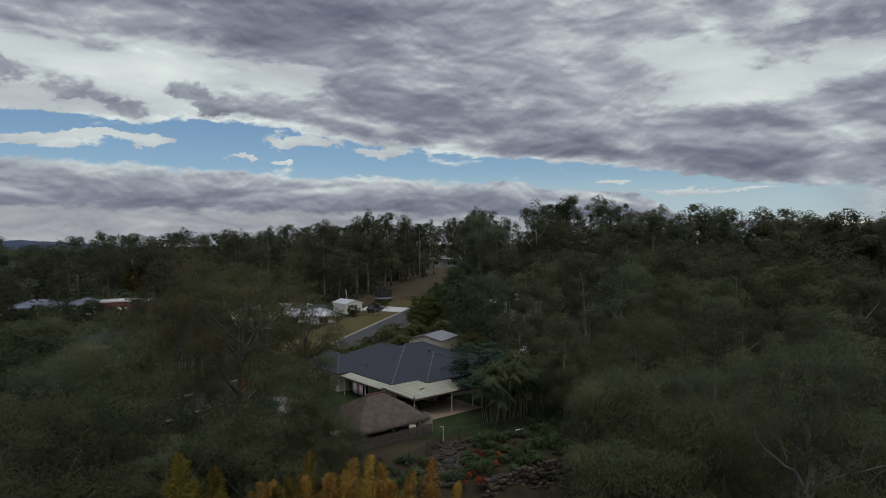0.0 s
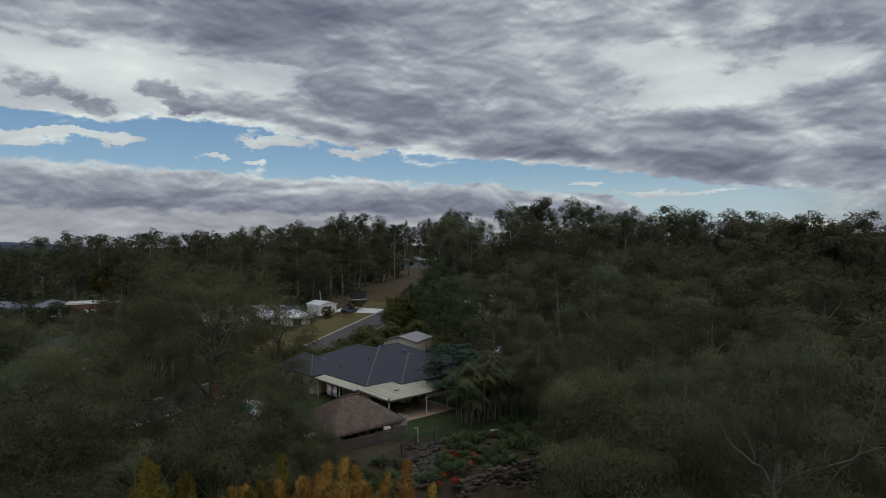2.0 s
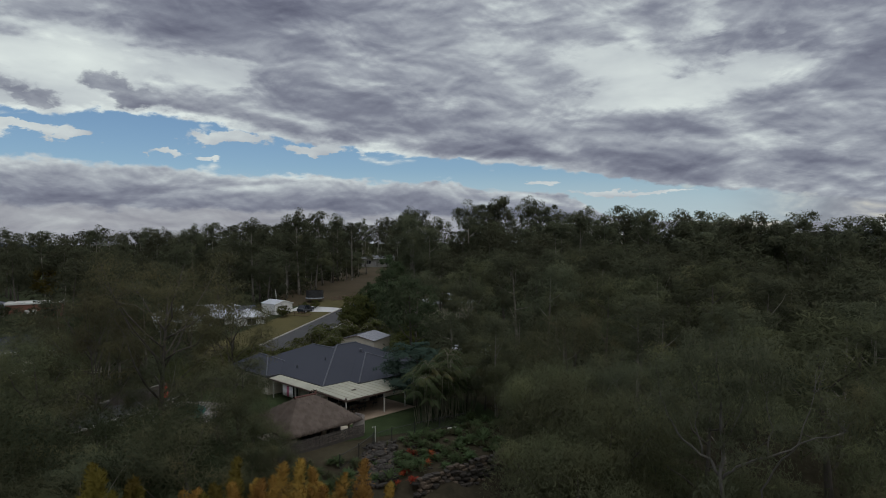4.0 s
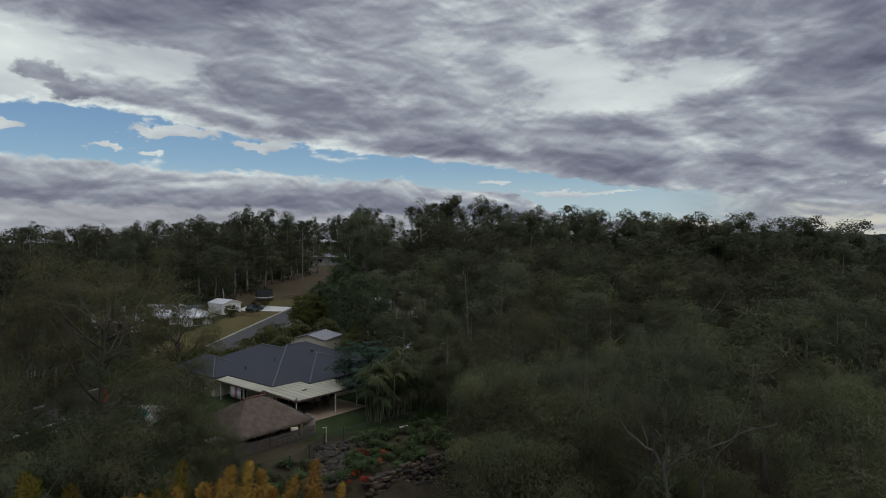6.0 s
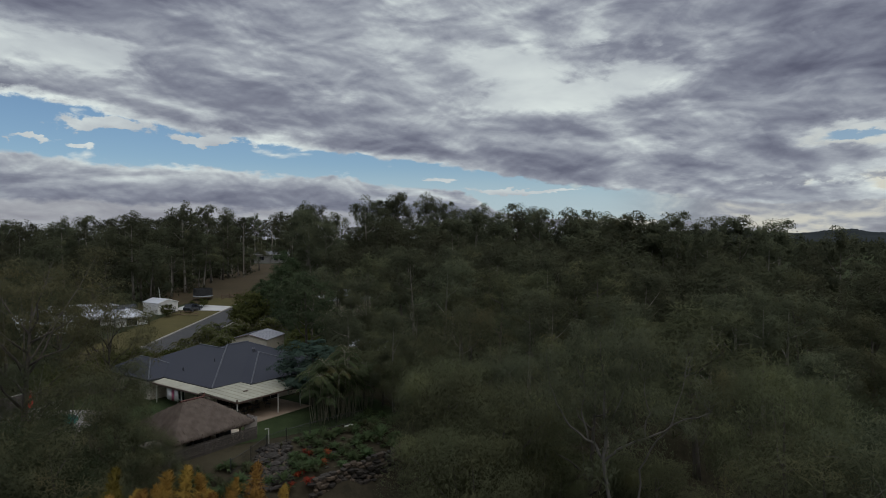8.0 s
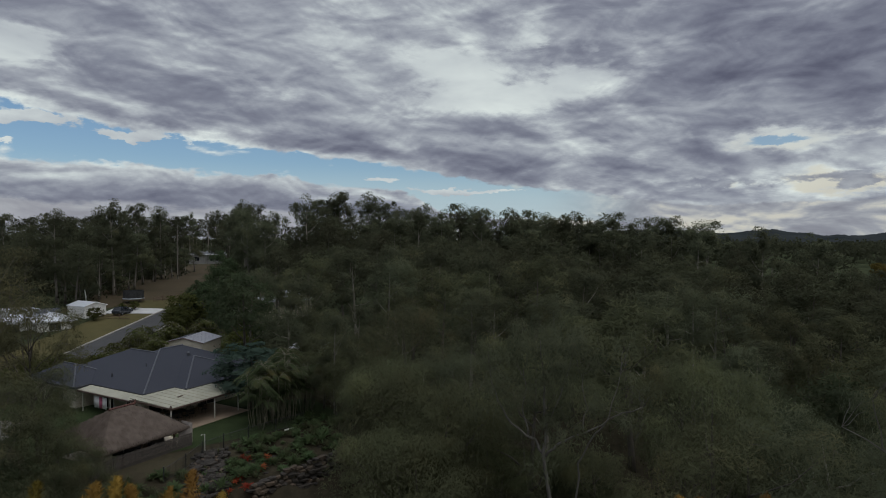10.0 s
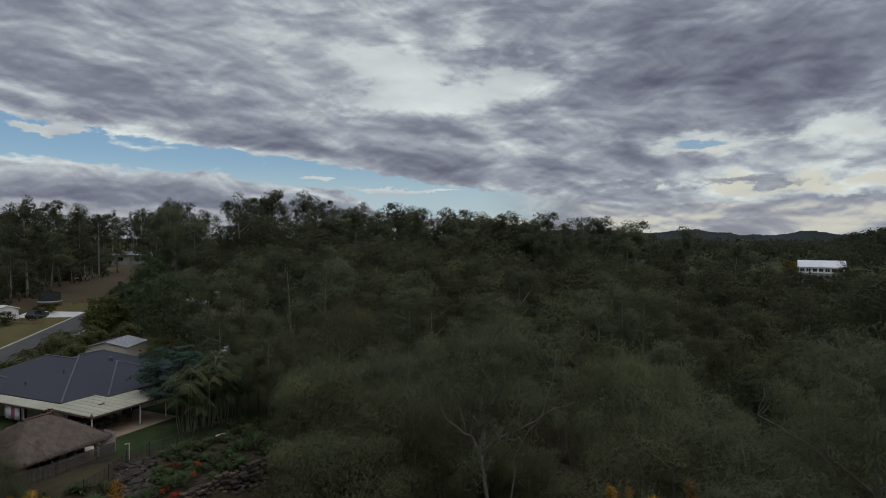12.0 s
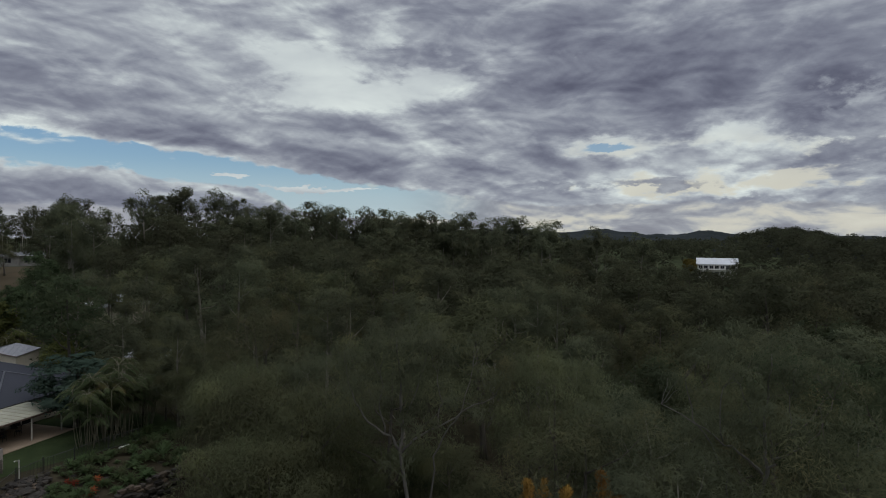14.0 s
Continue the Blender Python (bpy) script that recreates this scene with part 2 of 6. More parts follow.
def foliage(name, dark, light, tint=None, thin=0.5, patch=0.35):
    """Leaves: a colour shift from leaf to leaf, from clump to clump and from tree to tree; some light comes through."""
    def build(n):
        geo = n.node("ShaderNodeNewGeometry")
        info = n.node("ShaderNodeObjectInfo")
        leaf = geo.outputs["Random Per Island"]
        clump = n.noise(n.node("ShaderNodeTexCoord").outputs["Object"], patch, 3.0, 0.5)
        f = n.m("ADD", n.m("MULTIPLY", leaf, 0.10), n.m("MULTIPLY", n.smooth(clump, 0.3, 0.7), 0.90))
        col = n.mix(f, dark, light)
        if tint:
            col = n.mix(n.m("MULTIPLY", n.smooth(clump, 0.56, 0.72), 0.45), col, tint)
        hsv = n.node("ShaderNodeHueSaturation")
        n.put(hsv.inputs["Color"], col)
        n.put(hsv.inputs["Hue"], n.m("ADD", 0.486, n.m("MULTIPLY", info.outputs["Random"], 0.028)))
        n.put(hsv.inputs["Value"], n.m("ADD", 0.65, n.m("MULTIPLY", info.outputs["Random"], 0.38)))
        d = n.node("ShaderNodeBsdfDiffuse")
        n.put(d.inputs[0], hsv.outputs[0])
        t = n.node("ShaderNodeBsdfTranslucent")
        lit = n.node("ShaderNodeHueSaturation")
        lit.inputs["Value"].default_value = 1.1
        n.put(lit.inputs["Color"], hsv.outputs[0])
        n.put(t.inputs[0], lit.outputs[0])
        g = n.node("ShaderNodeBsdfGlossy")
        g.inputs["Roughness"].default_value = 0.6
        g.inputs["Color"].default_value = (0.5, 0.55, 0.5, 1)
        s1 = n.node("ShaderNodeMixShader")
        s1.inputs[0].default_value = thin
        n.put(s1.inputs[1], d.outputs[0])
        n.put(s1.inputs[2], t.outputs[0])
        s2 = n.node("ShaderNodeMixShader")
        s2.inputs[0].default_value = 0.01
        n.put(s2.inputs[1], s1.outputs[0])
        n.put(s2.inputs[2], g.outputs[0])
        return s2.outputs[0]
    return material(name, build)


LEAF_GUM = foliage("gum_leaves", (0.074, 0.083, 0.049), (0.133, 0.143, 0.086), tint=(0.163, 0.153, 0.068))
LEAF_OLIVE = foliage("olive_leaves", (0.079, 0.087, 0.047), (0.146, 0.151, 0.081), tint=(0.195, 0.150, 0.065))
LEAF_GREY = foliage("grey_leaves", (0.086, 0.094, 0.049), (0.139, 0.147, 0.079), tint=(0.165, 0.157, 0.063))
LEAF_DARK = foliage("dark_leaves", (0.042, 0.056, 0.029), (0.080, 0.095, 0.048))
LEAF_STREET = foliage("street_tree_leaves", (0.044, 0.064, 0.030), (0.088, 0.114, 0.056))
LEAF_BLUE = foliage("bluish_leaves", (0.046, 0.076, 0.056), (0.086, 0.125, 0.094))
LEAF_LIME = foliage("yellow_green_leaves", (0.062, 0.072, 0.019), (0.125, 0.132, 0.042))
LEAF_PALM = foliage("palm_leaves", (0.053, 0.076, 0.033), (0.117, 0.143, 0.067), tint=(0.276, 0.149, 0.046))
LEAF_ORANGE = foliage("orange_leaves", (0.25, 0.145, 0.036), (0.48, 0.285, 0.072), tint=(0.20, 0.17, 0.04), patch=0.8, thin=0.3)
LEAF_YELLOW = foliage("yellow_leaves", (0.095, 0.078, 0.018), (0.19, 0.145, 0.03), thin=0.3)
LEAF_RED = foliage("red_leaves", (0.26, 0.05, 0.025), (0.48, 0.10, 0.05))
LEAF_GARDEN = foliage("garden_leaves", (0.065, 0.100, 0.043), (0.144, 0.188, 0.085))
LEAF_FAR = foliage("far_leaves", (0.040, 0.042, 0.025), (0.070, 0.072, 0.043), patch=0.06)
LEAF_WOOD = foliage("woodland_leaves", (0.055, 0.059, 0.034), (0.100, 0.104, 0.060), tint=(0.106, 0.088, 0.045), patch=0.2)
LEAF_BROWN = foliage("brownish_leaves", (0.088, 0.083, 0.043), (0.147, 0.138, 0.073), tint=(0.150, 0.125, 0.050))
BARK = surface("pale_bark", (0.13, 0.115, 0.095), (0.27, 0.245, 0.21), 0.6, 0.85, bump=0.5, fine=9, stretch=(1, 1, 0.25))
BARK_DARK = surface("dark_bark", (0.055, 0.046, 0.038), (0.12, 0.105, 0.09), 0.7, 0.9, bump=0.6, fine=9, stretch=(1, 1, 0.2))
PALM_BARK = surface("palm_stems", (0.095, 0.09, 0.06), (0.19, 0.175, 0.12), 1.5, 0.7, stretch=(1, 1, 3))
ROOF_BLUE = surface("slate_blue_roof_metal", (0.028, 0.031, 0.043), (0.037, 0.040, 0.053), 0.25, 0.7, 0.0, 0.12, 60, 0.02, spec=0.25)
RIDGE = surface("worn_ridge_metal", (0.055, 0.059, 0.074), (0.09, 0.096, 0.112), 1.2, 0.45)
CREAM_ROOF = surface("cream_roof_metal", (0.27, 0.26, 0.195), (0.37, 0.36, 0.28), 0.5, 0.5, 0.0, 0.15, 14, 0.05)
GUTTER = surface("brown_gutter", (0.07, 0.045, 0.035), (0.12, 0.08, 0.065), 1.0, 0.55)
DARK_TRIM = surface("dark_fascia", (0.025, 0.027, 0.032), (0.045, 0.047, 0.055), 1.0, 0.5)
CREAM_WALL = surface("cream_render", (0.46, 0.42, 0.34), (0.58, 0.53, 0.44), 0.5, 0.85)
WHITE_WALL = surface("white_paint", (0.66, 0.65, 0.62), (0.80, 0.79, 0.76), 0.5, 0.7)
WHITE_ROOF = surface("white_roof_metal", (0.52, 0.54, 0.58), (0.62, 0.64, 0.68), 0.3, 0.45, 0.0, 0.1, 30, 0.02)
GREY_ROOF = surface("grey_roof_metal", (0.19, 0.195, 0.22), (0.26, 0.265, 0.29), 0.3, 0.45, 0.0, 0.1, 30)
THATCH = surface("thatch", (0.092, 0.073, 0.061), (0.155, 0.124, 0.104), 1.6, 0.95, 0.0, 0.6, 10, 0.05, (1, 1, 0.35), 0.1)
RED_TILE = surface("terracotta", (0.085, 0.036, 0.028), (0.14, 0.06, 0.045), 2.0, 0.8)
POST_WHITE = surface("white_post_paint", (0.40, 0.39, 0.36), (0.55, 0.54, 0.50), 1.0, 0.5)
TIMBER = surface("brown_timber", (0.09, 0.055, 0.035), (0.17, 0.11, 0.075), 1.0, 0.8, stretch=(1, 1, 0.2))
TIMBER_GREY = surface("weathered_timber", (0.062, 0.053, 0.046), (0.12, 0.104, 0.09), 1.0, 0.9, stretch=(1, 1, 0.2))
BLACK_METAL = surface("black_metal", (0.012, 0.012, 0.013), (0.03, 0.03, 0.032), 2.0, 0.45)
DARK_CLOTH = surface("dark_furniture", (0.02, 0.02, 0.022), (0.05, 0.05, 0.055), 3.0, 0.7)
TAN_SCREEN = surface("tan_screen", (0.16, 0.135, 0.105), (0.23, 0.195, 0.155), 0.8, 0.8)
CREAM_TILE = surface("cream_tile", (0.46, 0.39, 0.30), (0.58, 0.50, 0.40), 0.8, 0.6)
CONCRETE = surface("concrete", (0.24, 0.225, 0.20), (0.34, 0.32, 0.29), 0.6, 0.9)
PALE_CONCRETE = surface("pale_concrete", (0.36, 0.36, 0.36), (0.48, 0.48, 0.47), 0.5, 0.85)
PAVING = surface("tan_paving", (0.22, 0.165, 0.118), (0.30, 0.23, 0.17), 0.7, 0.85)
ASPHALT = surface("asphalt", (0.038, 0.038, 0.040), (0.062, 0.061, 0.062), 0.4, 0.9, bump=0.4, fine=30)
LAWN = surface("lawn_grass", (0.022, 0.034, 0.013), (0.040, 0.055, 0.022), 0.5, 0.95, bump=0.8, fine=22, spec=0.1)
DRY_GRASS = surface("dry_grass", (0.068, 0.062, 0.026), (0.118, 0.100, 0.044), 0.12, 0.95, bump=0.8, fine=40, spec=0.1)
BLUE_GREY_ROOF = surface("blue_grey_roof_metal", (0.12, 0.13, 0.18), (0.18, 0.19, 0.25), 0.3, 0.5)
DARK_GREY_ROOF = surface("dark_grey_roof_metal", (0.08, 0.083, 0.09), (0.12, 0.124, 0.13), 0.3, 0.6)
FIELD_GRASS = surface("brown_field_grass", (0.046, 0.036, 0.021), (0.076, 0.058, 0.035), 0.10, 0.95, bump=0.8, fine=40, spec=0.1)
STONE = surface("sandstone", (0.05, 0.037, 0.026), (0.11, 0.081, 0.057), 1.4, 0.9, bump=0.8, fine=6, spread=0.3)
STONE_DARK = surface("lichened_stone", (0.017, 0.014, 0.011), (0.042, 0.034, 0.027), 1.4, 0.9, bump=0.8, fine=6, spread=0.35)
GLASS = surface("dark_window_glass", (0.012, 0.014, 0.017), (0.022, 0.025, 0.03), 0.5, 0.08, bump=0.0)
WHITE_CLOTH = surface("white_cloth", (0.62, 0.61, 0.62), (0.78, 0.77, 0.78), 1.5, 0.9)
PALE_CLOTH = surface("faded_cloth", (0.27, 0.24, 0.22), (0.37, 0.33, 0.30), 1.5, 0.9)
PINK_CLOTH = surface("pink_cloth", (0.40, 0.10, 0.18), (0.55, 0.17, 0.26), 2.0, 0.9)
RED_PLASTIC = surface("red_plastic", (0.45, 0.04, 0.03), (0.6, 0.07, 0.05), 2.0, 0.4)
DARK_PLASTIC = surface("dark_green_plastic", (0.012, 0.02, 0.014), (0.025, 0.035, 0.025), 2.0, 0.4)
RED_BRICK = surface("red_brick", (0.17, 0.07, 0.05), (0.27, 0.12, 0.085), 1.2, 0.9)
CAR_PAINT = surface("dark_car_paint", (0.02, 0.024, 0.032), (0.03, 0.035, 0.045), 1.0, 0.2, spec=0.6)
RUBBER = surface("rubber", (0.012, 0.012, 0.012), (0.025, 0.025, 0.025), 3.0, 0.8)
NET = surface("trampoline_net", (0.02, 0.021, 0.022), (0.045, 0.046, 0.048), 2.0, 0.9)
POOL = surface("pool_water", (0.02, 0.16, 0.15), (0.04, 0.24, 0.22), 0.6, 0.08)
SOLAR = surface("solar_glass", (0.012, 0.016, 0.03), (0.02, 0.026, 0.045), 1.0, 0.12)
HILL = surface("far_wooded_hill", (0.024, 0.029, 0.031), (0.044, 0.050, 0.052), 0.012, 1.0, bump=0.0, fine=14, spec=0.0)
# the blue is distance haze put into the hill's own colour
HILL_HAZE_BLUE = surface("haze_blue_far_hill", (0.055, 0.070, 0.105), (0.075, 0.090, 0.125), 0.004, 1.0, bump=0.0, fine=9, spec=0.0)


def land(n):
    """Leaf litter near by; low scrub covers the land farther off."""
    co = n.node("ShaderNodeTexCoord").outputs["Object"]
    a, b = n.noise(co, 0.12, 5.0, 0.6), n.noise(co, 1.6, 5.0, 0.65)
    f = n.smooth(n.m("ADD", n.m("MULTIPLY", a, 0.6), n.m("MULTIPLY", b, 0.4)), 0.35, 0.65)
    litter = n.mix(f, (0.030, 0.026, 0.018), (0.060, 0.051, 0.034))
    scrub = n.mix(f, (0.030, 0.038, 0.022), (0.060, 0.068, 0.038))
    dist = n.node("ShaderNodeVectorMath", operation="LENGTH")
    n.put(dist.inputs[0], co)
    reach = n.m("ADD", dist.outputs["Value"], n.m("MULTIPLY", a, 60.0))
    p = n.node("ShaderNodeBsdfDiffuse")
    n.put(p.inputs[0], n.mix(n.smooth(reach, 80.0, 170.0), litter, scrub))
    bp = n.node("ShaderNodeBump")
    bp.inputs["Strength"].default_value, bp.inputs["Distance"].default_value = 0.8, 0.1
    n.put(bp.inputs["Height"], b)
    n.put(p.inputs["Normal"], bp.outputs[0])
    return p.outputs[0]


LAND = material("leaf_litter_and_scrub", land)


# ---------------------------------------------------------------- building blocks
class Shape:
    """Gathers vertices and faces of one mesh."""

    def __init__(self):
        self.v, self.f = [], []

    def add(self, verts, faces):
        o = len(self.v)
        self.v += [tuple(p) for p in verts]
        self.f += [tuple(i + o for i in q) for q in faces]
        return self

    def box(self, c, s, rz=0.0, bevel=0.0, tilt=0.0):
        """A box with chamfered upright edges; s is its full size."""
        hx, hy, hz = s[0] / 2, s[1] / 2, s[2] / 2
        b = min(bevel, hx * 0.9, hy * 0.9)
        ring = [(hx - b, -hy), (hx, -hy + b), (hx, hy - b), (hx - b, hy), (-hx + b, hy), (-hx, hy - b), (-hx, -hy + b), (-hx + b, -hy)] \
            if b > 0 else [(hx, -hy), (hx, hy), (-hx, hy), (-hx, -hy)]
        k = len(ring)
        rot = Euler((tilt, 0, radians(rz))).to_matrix()
        pts = [rot @ Vector((x, y, z)) + Vector(c) for z in (-hz, hz) for x, y in ring]
        faces = [tuple(range(k - 1, -1, -1)), tuple(range(k, 2 * k))]
        faces += [(i, (i + 1) % k, k + (i + 1) % k, k + i) for i in range(k)]
        return self.add(pts, faces)

    def tube(self, path, radii, sides=6, cap=True):
        path = [Vector(p) for p in path]
        pts, faces = [], []
        for i, p in enumerate(path):
            d = (path[min(i + 1, len(path) - 1)] - path[max(i - 1, 0)])
            d = d.normalized() if d.length > 1e-6 else Vector((0, 0, 1))
            side = d.cross(Vector((0.31, 0.95, 0.05))).normalized()
            up = side.cross(d)
            for k in range(sides):
                a = 2 * math.pi * k / sides
                pts.append(p + (side * math.cos(a) + up * math.sin(a)) * radii[i])
        for i in range(len(path) - 1):
            for k in range(sides):
                a, b = i * sides + k, i * sides + (k + 1) % sides
                faces.append((a, b, b + sides, a + sides))
        if cap:
            faces.append(tuple(range(sides - 1, -1, -1)))
            faces.append(tuple(range(len(pts) - sides, len(pts))))
        return self.add(pts, faces)

    def poly(self, pts):
        return self.add(pts, [tuple(range(len(pts)))])

    def mesh(self, name, mat, smooth=False):
        me = bpy.data.meshes.new(name)
        me.from_pydata(self.v, [], self.f)
        if smooth:
            me.polygons.foreach_set("use_smooth", [True] * len(me.polygons))
        me.materials.append(mat)
        me.update()
        return me


def part(name, shape, mat, parent, label="", smooth=False):
    """One mesh object under a thing or under a part. shape: a Shape, or a mesh to share."""
    ob = new(name, shape.mesh(name, mat, smooth) if isinstance(shape, Shape) else shape)
    ob.parent = parent
    return tagged(ob, label)


def thing(name, m, label, category, group="", kind=""):
    ob = new(name)
    ob.matrix_world = m
    ob.empty_display_size = 0.3
    return tagged(ob, label, category, group, kind)


def solid(name, shape, mat, label, category="", kind="", m=None, smooth=False, group=""):
    ob = new(name, shape.mesh(name, mat, smooth))
    if m is not None:
        ob.matrix_world = m
    return tagged(ob, label, category, group, kind)


def lerp(x, pts):
    return float(np.interp(x, [p[0] for p in pts], [p[1] for p in pts]))


def ease(x, a, b):
    t = min(1.0, max(0.0, (x - a) / (b - a)))
    return t * t * (3 - 2 * t)


ALONG = [(-300, -14), (-40, -9), (20, -6.0), (44, -3.8), (49.6, -3.0), (51.2, -1.3), (57.5, 0.0), (92, 0.0), (112, 1.8), (148, 5.0), (180, 6.4),
         (240, 7.2), (400, 6), (900, -8), (5000, -8)]


def ground_z(x, y):
    """Height of the land."""
    d = math.hypot(x, y)
    z = lerp(y - 0.42 * min(12, max(-4, x - 2)) * ease(d, 75, 56), ALONG)
    valley = ease(x, 14, 90) * (1 - ease(y, 150, 420))
    z -= 9.0 * valley * ease(d, 20, 70)
    flat = max(ease(math.hypot(x + 4, y - 74), 34, 22), ease(abs(x + 15), 22, 10) * ease(abs(y - 130), 60, 40) * 0.7)
    z += (1 - flat) * (1 - ease(d, 700, 1500)) * 1.4 * noise.noise((x * 0.02, y * 0.02, 0.3))
    return z


def on_ground(x, y, lift=0.0):
    return (x, y, ground_z(x, y) + lift)


# ---------------------------------------------------------------- the land
def build_ground():
    s = Shape()
    rings = [0.0] + [3 * 1.058 ** i for i in range(136)]
    rings = [r for r in rings if r < 4800] + [4800]
    n = 168
    v = []
    for r in rings:
        for k in range(n):
            a = 2 * math.pi * k / n
            x, y = r * math.cos(a), r * math.sin(a)
            v.append((x, y, ground_z(x, y)))
    f = [(i * n + k, i * n + (k + 1) % n, (i + 1) * n + (k + 1) % n, (i + 1) * n + k) for i in range(len(rings) - 1) for k in range(n)]
    s.v, s.f = v, f
    return solid("ground", s, LAND, "dark leaf-littered earth under the trees", kind="structure", smooth=True)


build_ground()


def sheet(name, outline, mat, label, lift, kind="structure"):
    """A lawn, road or bed: a strip between two lines of points that follows the land."""
    s = Shape()
    left, right = outline
    m = 8
    rows = []
    for (x0, y0), (x1, y1) in zip(left, right):
        rows.append([on_ground(x0 + (x1 - x0) * k / m, y0 + (y1 - y0) * k / m, lift) for k in range(m + 1)])
    for row in rows:
        s.v += row
    for i in range(len(rows) - 1):
        for k in range(m):
            a = i * (m + 1) + k
            s.f.append((a, a + 1, a + m + 2, a + m + 1))
    return solid(name, s, mat, label, kind=kind, smooth=True)


def line(p, q, k):
    return [(p[0] + (q[0] - p[0]) * i / k, p[1] + (q[1] - p[1]) * i / k) for i in range(k + 1)]


# ---------------------------------------------------------------- trees
def quads(centres, along, across):
    """Leaf blades: pointed quads about the centres."""
    n = len(centres)
    v = np.empty((n, 4, 3))
    v[:, 0] = centres - along
    v[:, 1] = centres + across * 0.9 - along * 0.1
    v[:, 2] = centres + along
    v[:, 3] = centres - across * 0.9 - along * 0.1
    return v.reshape(-1, 3)


def blades(centres, along, across):
    """Leaf blades as slim triangles."""
    v = np.empty((len(centres), 3, 3))
    v[:, 0] = centres - along * 0.9 + across
    v[:, 1] = centres - along * 0.9 - across
    v[:, 2] = centres + along * 1.1
    return v.reshape(-1, 3)


def leaf_mesh(name, verts, mat, k=4, face=None):
    """Leaves as one mesh; face: the way each leaf's surface is turned, as leaves of one clump shade together."""
    n = len(verts) // k
    me = bpy.data.meshes.new(name)
    me.vertices.add(n * k)
    me.vertices.foreach_set("co", np.asarray(verts, dtype=np.float32).ravel())
    me.loops.add(n * k)
    me.loops.foreach_set("vertex_index", np.arange(n * k, dtype=np.int32))
    me.polygons.add(n)
    me.polygons.foreach_set("loop_start", np.arange(0, n * k, k, dtype=np.int32))
    me.materials.append(mat)
    me.update(calc_edges=True)
    if face is not None:
        me.normals_split_custom_set_from_vertices(np.repeat(face, k, axis=0).astype(np.float32))
    return me


def turned_out(verts, k, face):
    """Leaves whose upper side looks the way of face."""
    q = verts.reshape(-1, k, 3)
    up = np.cross(q[:, 1] - q[:, 0], q[:, 2] - q[:, 0])
    flip = (up * face).sum(1) < 0
    q[flip] = q[flip][:, ::-1]
    return q.reshape(-1, 3)


def unit(a):
    return a / np.maximum(np.linalg.norm(a, axis=1, keepdims=True), 1e-6)


def clump_leaves(rng, cs, rad, per, size, droop, flat, core, heart, slim=0.16):
    """Leaf blades of clumps about the centres cs: each clump is a leafy dome, thickest towards its skin."""
    k = len(cs)
    way = unit(rng.normal(0, 1, (k * per, 3)) + np.array([0, 0, 0.45])).reshape(k, per, 3)
    off = way * (rad[:, None] * (0.42 + 0.70 * rng.random((k, per)) ** 0.6))[:, :, None]
    inner = np.zeros((k, per), dtype=bool)
    inner[:, :int(per * core)] = True
    off[inner] *= 0.6
    off[:, :, 2] *= flat
    pts = (np.asarray(cs)[:, None, :] + off).reshape(-1, 3)
    n = len(pts)
    # blades lie along the skin of their clump and face outwards from it and from the crown
    face = unit(unit(off.reshape(-1, 3)) * 0.80 + unit(pts - heart) * 0.55 + np.array([0, 0, 0.40]) + rng.normal(0, 0.07, (n, 3)))
    along = unit(rng.normal(0, 1, (n, 3)) * np.array([1, 1, 0.6]) + np.array([0, 0, -2.2 * droop]))
    along = unit(along - 0.75 * face * (along * face).sum(1, keepdims=True))
    across = unit(np.cross(along, face))
    q = size * (0.6 + 0.8 * rng.random((n, 1))) * np.where(inner.reshape(-1, 1), 1.4, 1.0)
    along, across = along * q, across * q * slim
    across *= np.where((np.cross(along, across) * face).sum(1, keepdims=True) < 0, -1, 1)
    return blades(pts, along, across), face


